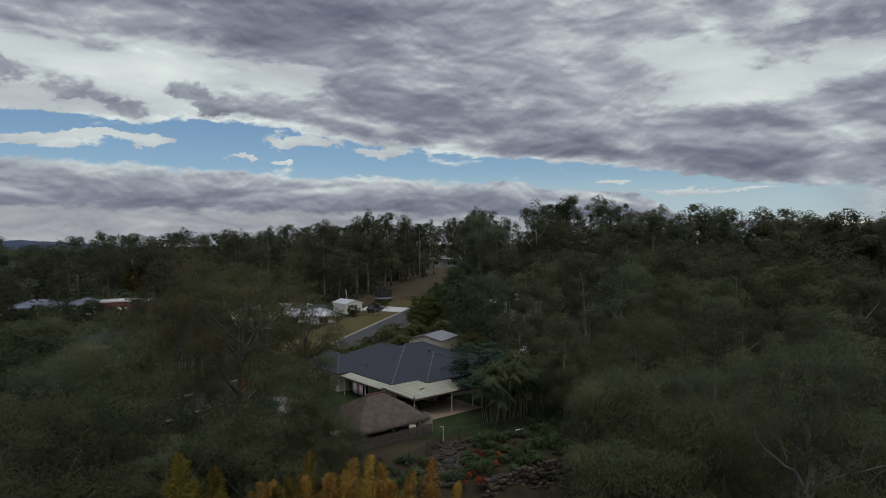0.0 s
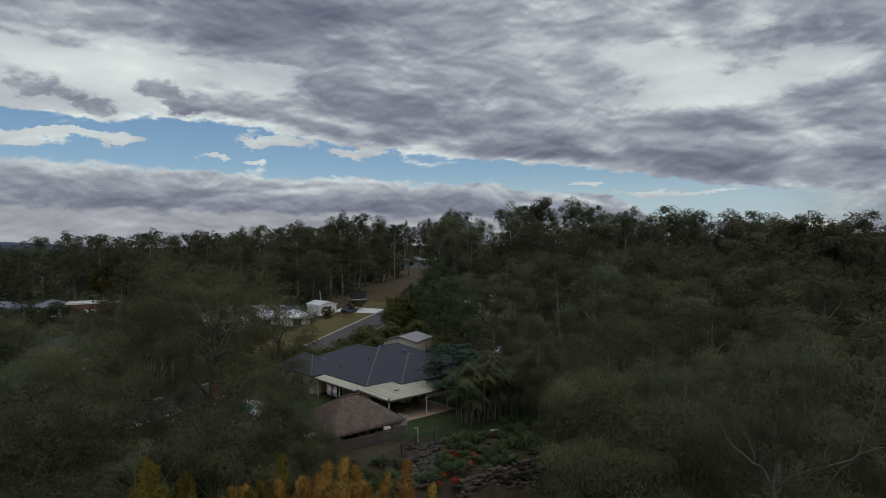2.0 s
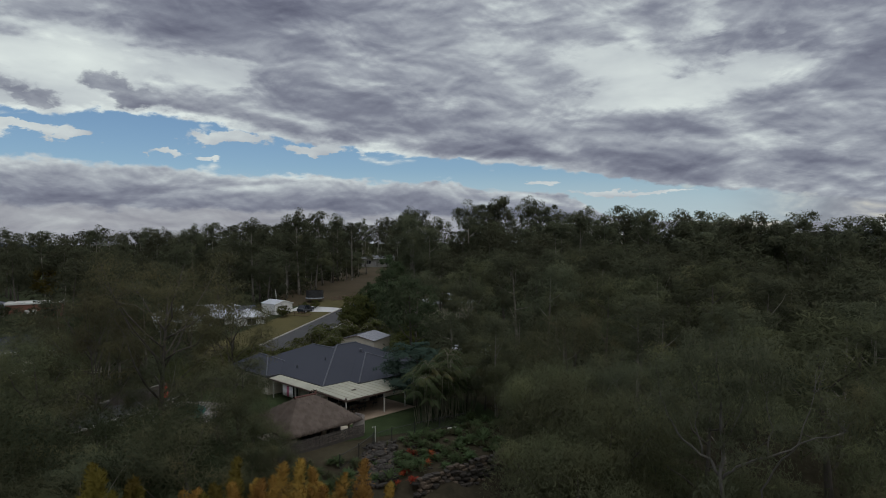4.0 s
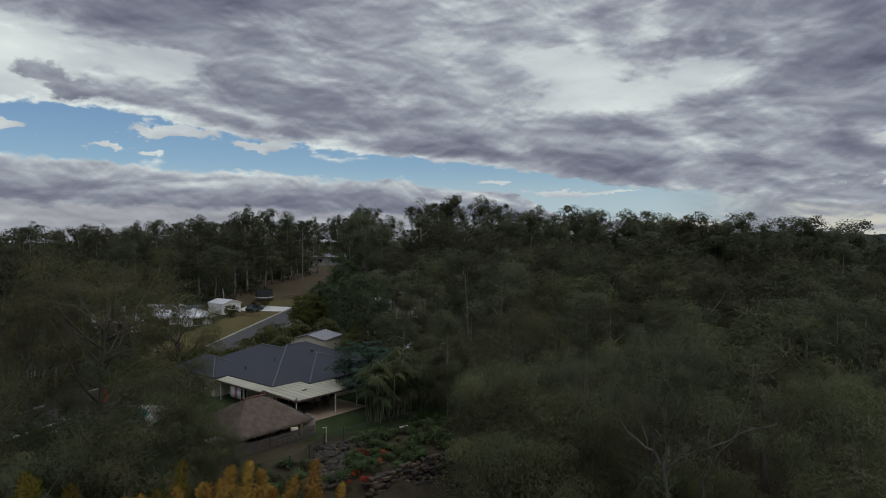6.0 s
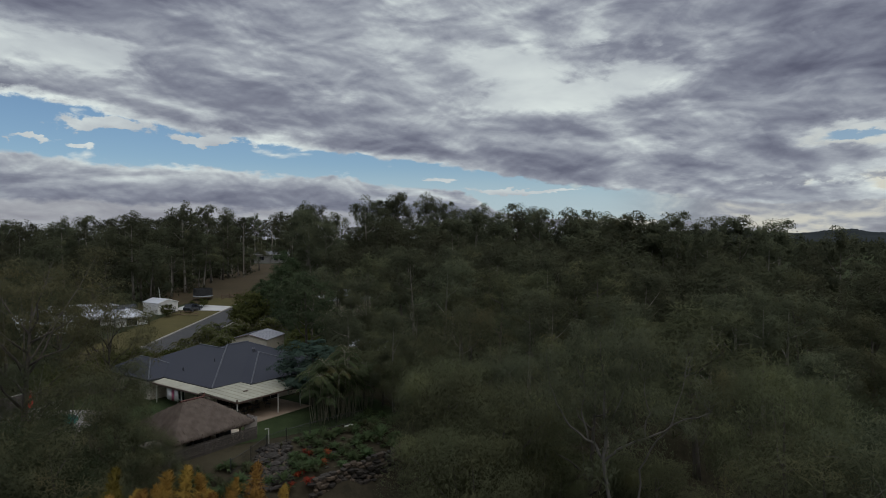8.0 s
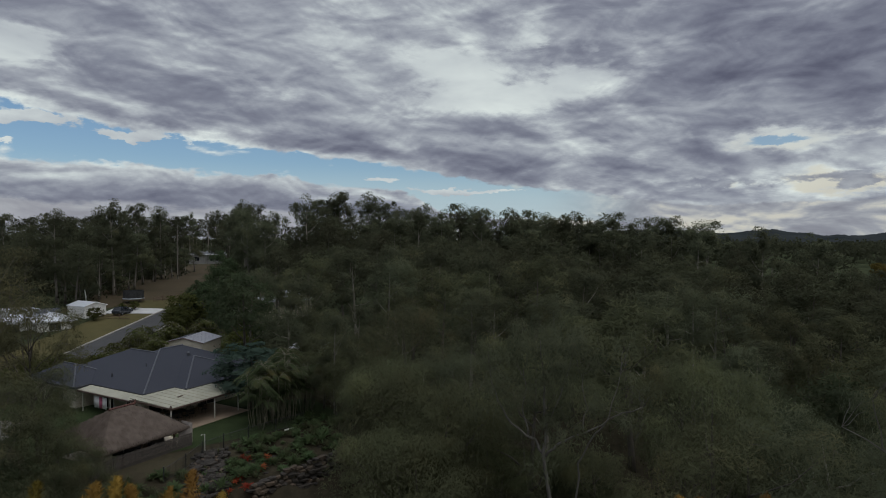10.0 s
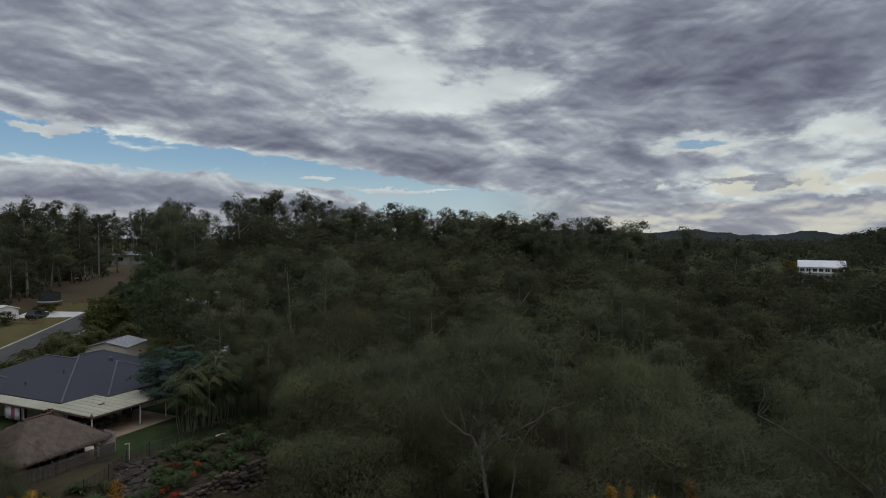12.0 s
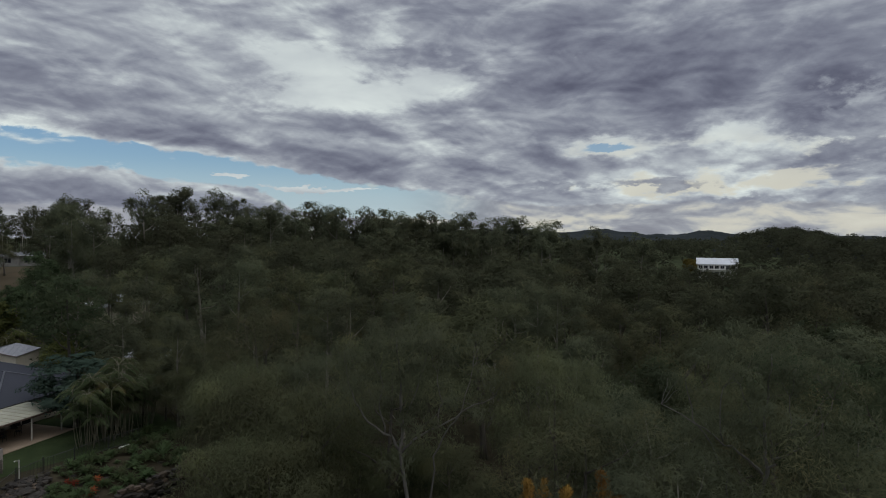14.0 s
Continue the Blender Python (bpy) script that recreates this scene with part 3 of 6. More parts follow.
def tree_data(seed, height, spread, bare, clumps, leaves, size, droop=0.5, clump_r=0.9, limbs=5, flat=0.7, lean=0.04, top=0.5, trunk_r=None, twigs=0.45, core=0.10, slim=0.16, steep=1.0):
    """Trunk with limbs (a Shape) and the vertices of its leaves. bare: the share of the height below the crown; top: where the crown is widest; core: the share of broader sprays inside the clumps."""
    rng = np.random.default_rng(seed)
    wood = Shape()
    r0 = trunk_r or height * 0.014 + 0.05
    bend = rng.normal(0, lean, 2)
    def stem(t):
        return np.array([bend[0] * height * t ** 1.5 + 0.02 * height * math.sin(3.1 * t + seed),
                         bend[1] * height * t ** 1.5 + 0.02 * height * math.sin(2.3 * t + 2 * seed), height * t])
    ts = np.linspace(0, 0.8, 8)
    wood.tube([stem(t) for t in ts], [r0 * (1.15 if i == 0 else 1) * (1 - t * 1.12) for i, t in enumerate(ts)], 7)
    nodes = [stem(t) for t in np.linspace(bare * 0.9, 0.86, 8)]
    node_r = [r0 * (1 - t * 0.85) for t in np.linspace(bare * 0.9, 0.86, 8)]
    ends = []
    for k in range(limbs):
        t0 = bare * 0.85 + (0.8 - bare * 0.85) * (k + rng.random()) / limbs * 0.8
        a = 2.4 * k + rng.random() * 1.2 + seed
        reach = spread * (0.5 + 0.3 * rng.random()) * (1 - 0.5 * max(0, t0 - 0.4))
        p0 = stem(t0)
        end = p0 + np.array([math.cos(a) * reach, math.sin(a) * reach, steep * reach * (0.45 + 0.75 * rng.random())])
        end[2] = min(end[2], height * 0.93)
        path = []
        for t in np.linspace(0, 1, 5):
            q = p0 * (1 - t) + end * t
            q = q + np.array([0, 0, -0.12 * reach * math.sin(math.pi * t)]) + rng.normal(0, 0.03 * reach, 3) * (0 < t < 1)
            path.append(q)
        rr = r0 * 0.42 * (1 - t0 * 0.6)
        wood.tube(path, [rr * (1 - 0.88 * t) for t in np.linspace(0, 1, 5)], 5)
        nodes += path[2:]
        ends.append(end)
        node_r += [rr * 0.5] * 3
    nodes = np.array(nodes)
    # clump centres fill the outer part of an uneven crown
    cs = [e + rng.normal(0, 0.35, 3) for e in ends for _ in range(4)][:clumps // 3] + [stem(0.8), stem(0.84), stem(0.76)]
    zc = height * (bare + (1 - bare) * top)
    lobes = [(rng.random() * 6.28, rng.random() * 2 - 1, 0.75 + 0.45 * rng.random()) for _ in range(7)]
    while len(cs) < clumps:
        d = unit(rng.normal(0, 1, (1, 3)))[0]
        if d[2] < -0.45 and rng.random() < 0.8:
            continue
        gain = 0.78
        for la, lz, lg in lobes:
            w = max(0.0, d[0] * math.cos(la) * math.sqrt(1 - lz * lz) + d[1] * math.sin(la) * math.sqrt(1 - lz * lz) + d[2] * lz)
            gain = max(gain, lg * w ** 4)
        r = (0.45 + 0.55 * rng.random() ** 0.3) * gain
        up = height * (1 - zc / height) if d[2] > 0 else zc - height * bare
        c = np.array([d[0] * spread * r, d[1] * spread * r, zc + d[2] * up * min(1.0, r)])
        c[:2] += stem(min(0.86, c[2] / height))[:2]
        cs.append(c)
    cs = np.array(cs)
    for c in cs[: int(clumps * twigs)]:
        i = int(np.argmin(((nodes - c) ** 2).sum(1) + (nodes[:, 2] > c[2]) * 2.0))
        q = nodes[i]
        mid = (q + c) / 2 + np.array([0, 0, 0.08 * np.linalg.norm(c - q)])
        r = min(node_r[i] * 0.5, 0.012 + 0.007 * np.linalg.norm(c - q))
        wood.tube([q, mid, c], [r, r * 0.7, r * 0.25], 3, cap=False)
    per = max(4, leaves // clumps)
    rad = clump_r * (0.55 + 0.9 * rng.random(clumps))
    verts, face = clump_leaves(rng, cs, rad, per, size, droop, flat, core, np.array([0, 0, zc * 0.85]), slim)
    return wood, verts, face


class Tree:
    """One kind of tree, from which copies are set out."""

    def __init__(self, name, label, leaf_mat, bark, category="tree", seeds=(1,), **kw):
        self.name, self.label, self.category = name, label, category
        self.kinds = []
        for sd in seeds:
            wood, leaf, face = tree_data(sd, **kw)
            self.kinds.append((wood.mesh("trunk", bark, True), leaf_mesh("crown", leaf, leaf_mat, 3, face), kw["height"]))

    def stand(self, x, y, height, rz=0.0, which=0, wide=1.0, z=None, label="", group="trees", sink=0.15):
        trunk, crown, h0 = self.kinds[which % len(self.kinds)]
        k = height / h0
        top = thing(self.name, Matrix.LocRotScale((x, y, (ground_z(x, y) if z is None else z) - sink), Euler((0, 0, rz)), (k * wide, k * wide, k)),
                    label or self.label, self.category, group)
        part("trunk", trunk, None, top)
        part("crown", crown, None, top)
        return top


GUM_NEAR = Tree("gum_tree", "tall grey-green gum tree with pale limbs", LEAF_GUM, BARK, seeds=(3, 5, 8), height=17, spread=5.6, bare=0.25,
                clumps=72, leaves=15000, size=0.19, slim=0.115, core=0.0, droop=0.45, clump_r=1.45, limbs=6)
OLIVE_NEAR = Tree("gum_tree", "spreading olive-brown gum tree with open crown", LEAF_OLIVE, BARK_DARK, seeds=(11, 12), height=16, spread=6.0, bare=0.22,
                  clumps=70, leaves=15000, size=0.19, slim=0.115, core=0.0, droop=0.45, clump_r=1.45, limbs=6)
GREY_NEAR = Tree("wattle_tree", "feathery grey-green wattle tree", LEAF_GREY, BARK_DARK, seeds=(21, 22), height=12, spread=4.4, bare=0.12,
                 clumps=80, leaves=15000, size=0.17, slim=0.115, core=0.0, droop=0.6, clump_r=1.15, limbs=7, flat=0.9)
DARK_NEAR = Tree("shade_tree", "dense dark green tree with drooping foliage", LEAF_DARK, BARK_DARK, seeds=(24, 25), height=12, spread=4.6, bare=0.15,
                 clumps=70, leaves=15000, size=0.19, slim=0.115, core=0.0, droop=0.5, clump_r=1.25, limbs=7)
GUM_MID = Tree("gum_tree", "grey-green gum tree in the woodland", LEAF_GUM, BARK, seeds=(31, 32, 33, 34), height=18, spread=4.9, bare=0.2,
               clumps=44, leaves=6000, size=0.30, slim=0.14, core=0.0, droop=0.3, clump_r=1.4, limbs=5, twigs=0.2)
OLIVE_MID = Tree("gum_tree", "olive-brown gum tree in the woodland", LEAF_OLIVE, BARK_DARK, seeds=(41, 42, 43), height=17, spread=5.1, bare=0.2,
                 clumps=42, leaves=6000, size=0.30, slim=0.14, core=0.0, droop=0.3, clump_r=1.4, limbs=5, twigs=0.2)
GREY_MID = Tree("wattle_tree", "grey feathery wattle tree in the woodland", LEAF_GREY, BARK_DARK, seeds=(51, 52), height=14, spread=5.0, bare=0.1,
                clumps=48, leaves=6000, size=0.30, slim=0.14, core=0.0, droop=0.4, clump_r=1.3, limbs=5, twigs=0.2)
DARK_MID = Tree("shade_tree", "dense dark green shade tree", LEAF_DARK, BARK_DARK, seeds=(61, 62), height=14, spread=5.0, bare=0.12,
                clumps=120, leaves=5600, size=0.19, droop=0.3, clump_r=1.0, limbs=6, twigs=0.2, slim=0.45)
GUM_FAR = Tree("gum_tree", "grey-green gum tree in the woodland", LEAF_WOOD, BARK_DARK, seeds=(36, 37, 38), height=19, spread=5.2, bare=0.16,
               clumps=46, leaves=3300, size=0.34, slim=0.27, core=0.0, droop=0.3, clump_r=1.75, limbs=4, twigs=0.1)
OLIVE_FAR = Tree("gum_tree", "olive-brown gum tree in the woodland", LEAF_WOOD, BARK_DARK, seeds=(46, 47), height=18, spread=5.4, bare=0.16,
                 clumps=46, leaves=3300, size=0.34, slim=0.27, core=0.0, droop=0.3, clump_r=1.75, limbs=4, twigs=0.1)
SKY_GUM = Tree("gum_tree", "tall gum tree with thin, see-through crown on the ridge", LEAF_GUM, BARK, seeds=(71, 72, 73, 74, 75), height=25, spread=5.2, bare=0.34,
               clumps=38, leaves=3800, size=0.29, slim=0.42, droop=0.3, clump_r=1.4, limbs=6, top=0.6, flat=0.8, twigs=0.5, core=0.0)


def polar(az, d):
    """A place at so many degrees to the left of straight ahead, so far off."""
    return -d * math.sin(radians(az)), d * math.cos(radians(az))


SKYLINE = [(-90, 0.6), (-72, 0.6), (-66, 1.0), (-62.5, 0.5), (-61, -0.8), (-48, -0.7), (-46, 0.9), (-43, 1.7), (-40, 2.0), (-36, 2.4), (-31, 2.9), (-25, 2.8),
           (-20, 2.9), (-16, 3.6), (-9.5, 3.6), (-8.6, 2.8), (-8.0, 1.4), (-6.5, 1.6), (-5, 2.6), (-3.2, 3.3), (-1.5, 2.4), (1, 2.3), (4.5, 2.2), (6.8, 2.9), (8.5, 2.2),
           (14, 1.8), (20, 1.5), (30, 1.2), (45, 1.2)]


def cover(az, d):
    """Elevation in degrees up to which trees reach at this distance."""
    e = lerp(az, SKYLINE)
    near = lerp(d, [(20, -22), (30, -16), (45, -10.5), (65, -7), (90, -4.2), (120, -2.2), (150, -0.9), (190, 0)])
    e += near
    if -63 < az < -56.3:      # the view to the white building stays open
        e = min(e, -2.75)
    if 26.2 < az < 37 and d < 152:      # glimpses of the houses beyond
        e = min(e, -4.35)
    return e


def free_of_trees(x, y, az, d):
    """The clearings: gardens, houses, road and field."""
    if -3.2 < az < 12.5 and d < 150 - 4 * max(0, az - 6):
        return True
    if 136 < y < 300 and -21 + 23.7 * (y - 148) / 106 < x < 5.5:
        return True
    if -14 < az < 0 and d < 66 or -7 < az < -3 and d < 84:
        return True
    if 12 < az < 23 and 60 < d < 88:
        return True
    if 6 < az < 16 and 95 < d < 139:
        return True
    if -25 < az < -9 and d < 58:
        return True
    if 7 < az < 15.6 and d < 64:
        return True
    if -3 < az < 27 and d < 41 or -41 < az < -22 and d < 44 or -67 < az < -62 and d < 44:
        return True
    return False


def build_forest():
    rng = random.Random(4)
    taken = []
    count = 0
    tries = 0
    near_set, mid_set = [], []
    while tries < 8300:
        tries += 1
        az = rng.uniform(-75, 40)
        d = math.sqrt(rng.uniform(35 ** 2, 190 ** 2))
        x, y = polar(az, d)
        gap = 7.0 if d < 52 else 8.4 if d < 110 else 9.0 if az < 8 else 8.0
        if free_of_trees(x, y, az, d) or any((x - a) ** 2 + (y - b) ** 2 < gap * gap for a, b in taken):
            continue
        z = ground_z(x, y)
        e = cover(az, d) - abs(rng.gauss(0, 1.5)) * (0.8 + 45 / d)
        h = EYE_Z + d * math.tan(radians(e)) - z
        if h < 5.5:
            continue
        h = min(h, 27 - 5 * rng.random())
        taken.append((x, y))
        # past 42 degrees right, extra dark kinds partly stand in for lens edge darkening
        if d < 64:
            kind = rng.choices([GUM_NEAR, OLIVE_NEAR, GREY_NEAR, DARK_NEAR], [2.5, 3, 0.5, 2.0] if az > 10 else [4, 3, 2.0, 0.25] if az > -42 else [3.6, 2.2, 1.0, 1.6])[0]
        elif d > 112:
            kind = rng.choices([SKY_GUM, GUM_FAR, OLIVE_FAR], [2 * (d > 140 and az > -55), 4, 2.5])[0]
        else:
            # likewise past 48 degrees right: dark trees added to dim that side
            kind = rng.choices([GUM_MID, OLIVE_MID, GREY_MID, DARK_MID], [5, 3.5, 1.6, 0.5] if az > -48 else [4.5, 3, 1.0, 1.4])[0]
        kind.stand(x, y, h, rng.uniform(0, 6.28), rng.randrange(5), rng.uniform(0.85, 1.2) * (1.25 if h < 10 else 1.0), group="woodland trees")
        count += 1
    return count


# tops of the trees that stand out on the ridge: azimuth, elevation
RIDGE_TOPS = [(7.2, 3.1), (5.0, 2.8), (3.4, 2.4), (1.3, 2.0), (-0.9, 2.2), (-3.3, 3.3), (-4.4, 3.0), (-6.2, 2.1), (-9.0, 3.74), (-10.25, 3.2), (-11.4, 4.1), (-12.1, 4.2), (-14.3, 3.97), (-15.7, 3.6),
              (-16.6, 2.9), (-17.95, 2.8), (-19.1, 2.6), (-19.9, 3.45), (-21.3, 2.35), (-23.4, 3.25), (-24.3, 3.1), (-25.7, 2.7), (-27.6, 2.45), (-28.6, 2.85), (-30.2, 2.3), (-31.9, 3.2), (-33.2, 2.55),
              (-34.5, 2.4), (-36.4, 2.7), (-37.3, 2.85), (-39.9, 2.3), (-40.7, 2.05), (-42.4, 1.7), (-44.4, 1.85), (-45.2, 1.25), (16.2, 1.6), (14.4, 1.7), (11.1, 2.0), (23.5, 1.3), (19.8, 1.1), (29.6, 1.1),
              (27.1, 0.9), (-49.8, 0.7), (-53.6, 0.2)]


def build_ridge_trees():
    rng = random.Random(8)
    for i, (az, e) in enumerate(RIDGE_TOPS):
        d = rng.uniform(150, 200)
        x, y = polar(az, d)
        if free_of_trees(x, y, az, d):
            d = 306
            x, y = polar(az, d)
        z = ground_z(x, y)
        top = EYE_Z + d * math.tan(radians(e))
        SKY_GUM.stand(x, y, min(32.0, (top - z) * 1.06), rng.uniform(0, 6.28), i, rng.uniform(0.8, 1.05), group="ridge trees")
    for i in range(22):
        az, d = -17 - 29 * (i + rng.random()) / 22, rng.uniform(150, 195)
        x, y = polar(az, d)
        top = EYE_Z + d * math.tan(radians(lerp(az, SKYLINE) - rng.uniform(0.6, 1.4)))
        SKY_GUM.stand(x, y, min(30.0, top - ground_z(x, y)), rng.uniform(0, 6.28), i, rng.uniform(0.9, 1.15), group="ridge trees")


def build_understorey():
    """Low scrub below the trees."""
    rng = np.random.default_rng(14)
    pts, al, ac, fs = [], [], [], []
    for i in range(1500):
        az = rng.uniform(-76, 41) if i < 1150 else rng.uniform(1, 25)
        d = math.sqrt(rng.uniform(40 ** 2, 330 ** 2))
        x, y = polar(az, d)
        if free_of_trees(x, y, az, d) or (-2.6 < az < 2.0 and d < 300):
            continue
        z = ground_z(x, y)
        h = rng.uniform(2.0, 5.5)
        n = 75
        o = rng.normal(0, 1, (n, 3)) * np.array([1.6, 1.6, h * 0.28]) + np.array([x, y, z + h * 0.5])
        k = 0.12 + 0.002 * d
        f = unit(o - np.array([x, y, z])) + rng.normal(0, 0.5, (n, 3))
        a = unit(rng.normal(0, 1, (n, 3)))
        c = unit(np.cross(a, f)) * k * 0.55
        c *= np.where((np.cross(a, c) * f).sum(1, keepdims=True) < 0, -1, 1)
        pts.append(o)
        al.append(a * k)
        ac.append(c)
        fs.append(unit(f + np.array([0, 0, 0.5])))
    v = blades(np.concatenate(pts), np.concatenate(al), np.concatenate(ac))
    tagged(new("undergrowth", leaf_mesh("undergrowth", v, LEAF_FAR, 3, np.concatenate(fs))), "low dark scrub below the gum trees", "scrub", kind="stuff")


def build_gully_scrub():
    """Bushes on the slope of the gully below the pale gum."""
    rng = np.random.default_rng(19)
    cs, rad = [], []
    for i in range(340):
        x, y = polar(rng.uniform(-47, -11) if i < 250 else rng.uniform(-72, -47), rng.uniform(33, 60))
        h = rng.uniform(0.8, 3.4)
        for _ in range(3):
            cs.append((x + rng.normal(0, 0.5), y + rng.normal(0, 0.5), ground_z(x, y) + h * rng.uniform(0.3, 0.85)))
            rad.append(0.35 + 0.22 * h)
    cs = np.array(cs)
    v, f = clump_leaves(rng, cs, np.array(rad), 60, 0.16, 0.3, 0.8, 0.0, np.array([0, 50.0, -30.0]), 0.2)
    tagged(new("bushes", leaf_mesh("bushes", v, LEAF_OLIVE, 3, f)), "olive-green bushes and scrub in the gully", "scrub", kind="stuff")


RISE = [(-80, -0.4), (-71.6, 0.1), (-69.2, 0.36), (-68, 0.4), (-66.9, 0.7), (-65.3, 0.94), (-63.7, 0.85), (-62, 0.5), (-61, 0.2), (-59.5, -0.5)]


def build_distant_canopy():
    """Tree tops between the woods and the hills."""
    rng = np.random.default_rng(15)
    pts, al, ac = [], [], []
    for _ in range(1100):
        az = rng.uniform(-82, -28) if rng.random() < 0.75 else rng.uniform(-28, 46)
        d = math.sqrt(rng.uniform(420 ** 2, 1150 ** 2))
        x, y = polar(az, d)
        z = ground_z(x, y)
        h = rng.uniform(8, 14)
        n = 60
        o = rng.normal(0, 1, (n, 3)) * np.array([4.0, 4.0, h * 0.2]) + np.array([x, y, z + h * 0.55])
        a = unit(rng.normal(0, 1, (n, 3)))
        f = unit(o - np.array([x, y, z + h * 0.3])) + rng.normal(0, 0.4, (n, 3))
        pts.append(o)
        al.append(a * 1.7)
        ac.append(unit(np.cross(a, f)) * 1.1)
    for i in range(420):
        az = rng.uniform(-75, -60.6)
        f = rng.random()
        d = 610 + 90 * f
        x, y = polar(az, d)
        top = EYE_Z + d * math.tan(radians(lerp(az, RISE) - 1.2 * (1 - f) - 0.10 * rng.random()))
        n = 60
        o = rng.normal(0, 1, (n, 3)) * np.array([2.6, 2.6, 1.5]) + np.array([x, y, top - 2.6])
        a = unit(rng.normal(0, 1, (n, 3)))
        g = unit(o - np.array([x, y, top - 6])) + rng.normal(0, 0.4, (n, 3))
        pts.append(o)
        al.append(a * 1.1)
        ac.append(unit(np.cross(a, g)) * 0.7)
    v = blades(np.concatenate(pts), np.concatenate(al), np.concatenate(ac))
    tagged(new("distant_canopy", leaf_mesh("distant_canopy", v, LEAF_FAR, 3)), "dark tree tops filling the distant valley", "woods", kind="stuff")


def build_far_woods():
    """The woods behind, joined, because nobody could count them."""
    rng = np.random.default_rng(9)
    kinds = []
    for sd in range(6):
        wood, leaf, face = tree_data(100 + sd, height=24, spread=5.6, bare=0.14, clumps=36, leaves=640, size=0.44, droop=0.15, clump_r=1.7, flat=0.6, limbs=4, top=0.6, slim=0.45)
        kinds.append((leaf, face))
    wood_s = Shape()
    all_leaves, all_faces = [], []
    for i in range(490):
        az = rng.uniform(-76, 41) if i < 350 else rng.uniform(-1, 25)
        d = math.sqrt(rng.uniform(190 ** 2, 400 ** 2))
        if -2.4 < az < 1.8 and d < 300:
            continue
        x, y = polar(az, d)
        z = ground_z(x, y)
        e = lerp(az, SKYLINE) - abs(rng.normal(0, 0.55)) - 1.5 * (rng.random() < 0.4)
        if -46 < az < -8.2:
            e -= 1.3 if az > -24 else 0.8
        if -63 < az < -56.3 and d < 320:
            e = min(e, -2.55)
        top = EYE_Z + d * math.tan(radians(e))
        h = min(max(top - z, 9), 31)
        base = max(z, top - h) if top - z > 31 else z
        k = h / 24
        a = rng.uniform(0, 6.28)
        leaf, face = kinds[rng.integers(6)]
        rot = np.array([[math.cos(a), -math.sin(a), 0], [math.sin(a), math.cos(a), 0], [0, 0, 1]])
        all_leaves.append(leaf * k @ rot.T + np.array([x, y, base]))
        all_faces.append(face @ rot.T)
        wood_s.tube([(x, y, z - 1), (x, y, base + h * (0.8 if az > -46 else 0.45))], [0.28 * k, 0.1 * k], 4, cap=False)
    woods = tagged(new("far_woods", leaf_mesh("far_woods", np.concatenate(all_leaves), LEAF_FAR, 3, np.concatenate(all_faces))), "dark far eucalypt woods behind the houses", "woods", kind="stuff")
    tagged(new("far_trunks", wood_s.mesh("far_trunks", BARK)), "pale trunks of the far eucalypt woods", "tree trunks", kind="stuff")
    return woods


def build_hills():
    def ridge(name, dist, a0, a1, heights, mat, label, depth):
        s = Shape()
        n = 420
        for k in range(n + 1):
            az = a0 + (a1 - a0) * k / n
            e = lerp(az, heights) + 0.10 * noise.noise((az * 0.9, dist * 0.01, 0)) + 0.06 * noise.noise((az * 4.0, dist * 0.01, 3)) + 0.05 * noise.noise((az * 15.0, dist * 0.01, 7))
            for j in range(5):
                dd = dist - depth + depth * j / 4
                x, y = polar(az, dd)
                zt = EYE_Z + dist * math.tan(radians(e))
                s.v.append((x, y, -12 + (zt + 12) * ease(j, -0.5, 4)))
        for k in range(n):
            for j in range(4):
                a = k * 5 + j
                s.f.append((a, a + 1, a + 6, a + 5))
        return solid(name, s, mat, label, kind="structure", smooth=True)
    ridge("backdrop_hills", 1900, -84, -30, [(-84, 0.1), (-64, 0.1), (-61.2, 0.25), (-59.1, 0.6), (-56.6, 0.22), (-54.2, 0.22), (-49.8, 0.72), (-47.2, 0.38), (-45, 0.4), (-42, 0.7),
          (-38, 0.6), (-34, 0.3), (-30, 0.2)], HILL, "dark wooded hills in the distance", 700)
    ridge("backdrop_rise", 700, -80, -59.5, [(a, e - 0.35) for a, e in RISE], HILL, "dark wooded rise across the valley", 130)
    # no air haze here: the mountains' paint carries it
    ridge("backdrop_mountains", 4300, 14, 60, [(14, -0.8), (22, -0.5), (28, -0.3), (31, 0.0), (33, 0.15), (35, 0.28), (37, 0.3), (45, 0.2), (60, 0.1)], HILL_HAZE_BLUE, "mountains on the horizon with haze painted in pale blue", 900)


build_hills()


# ---------------------------------------------------------------- the house with the slate-blue roof
HOUSE = pose(-6.13, 70.63, 0, 0, 0, 39.5)


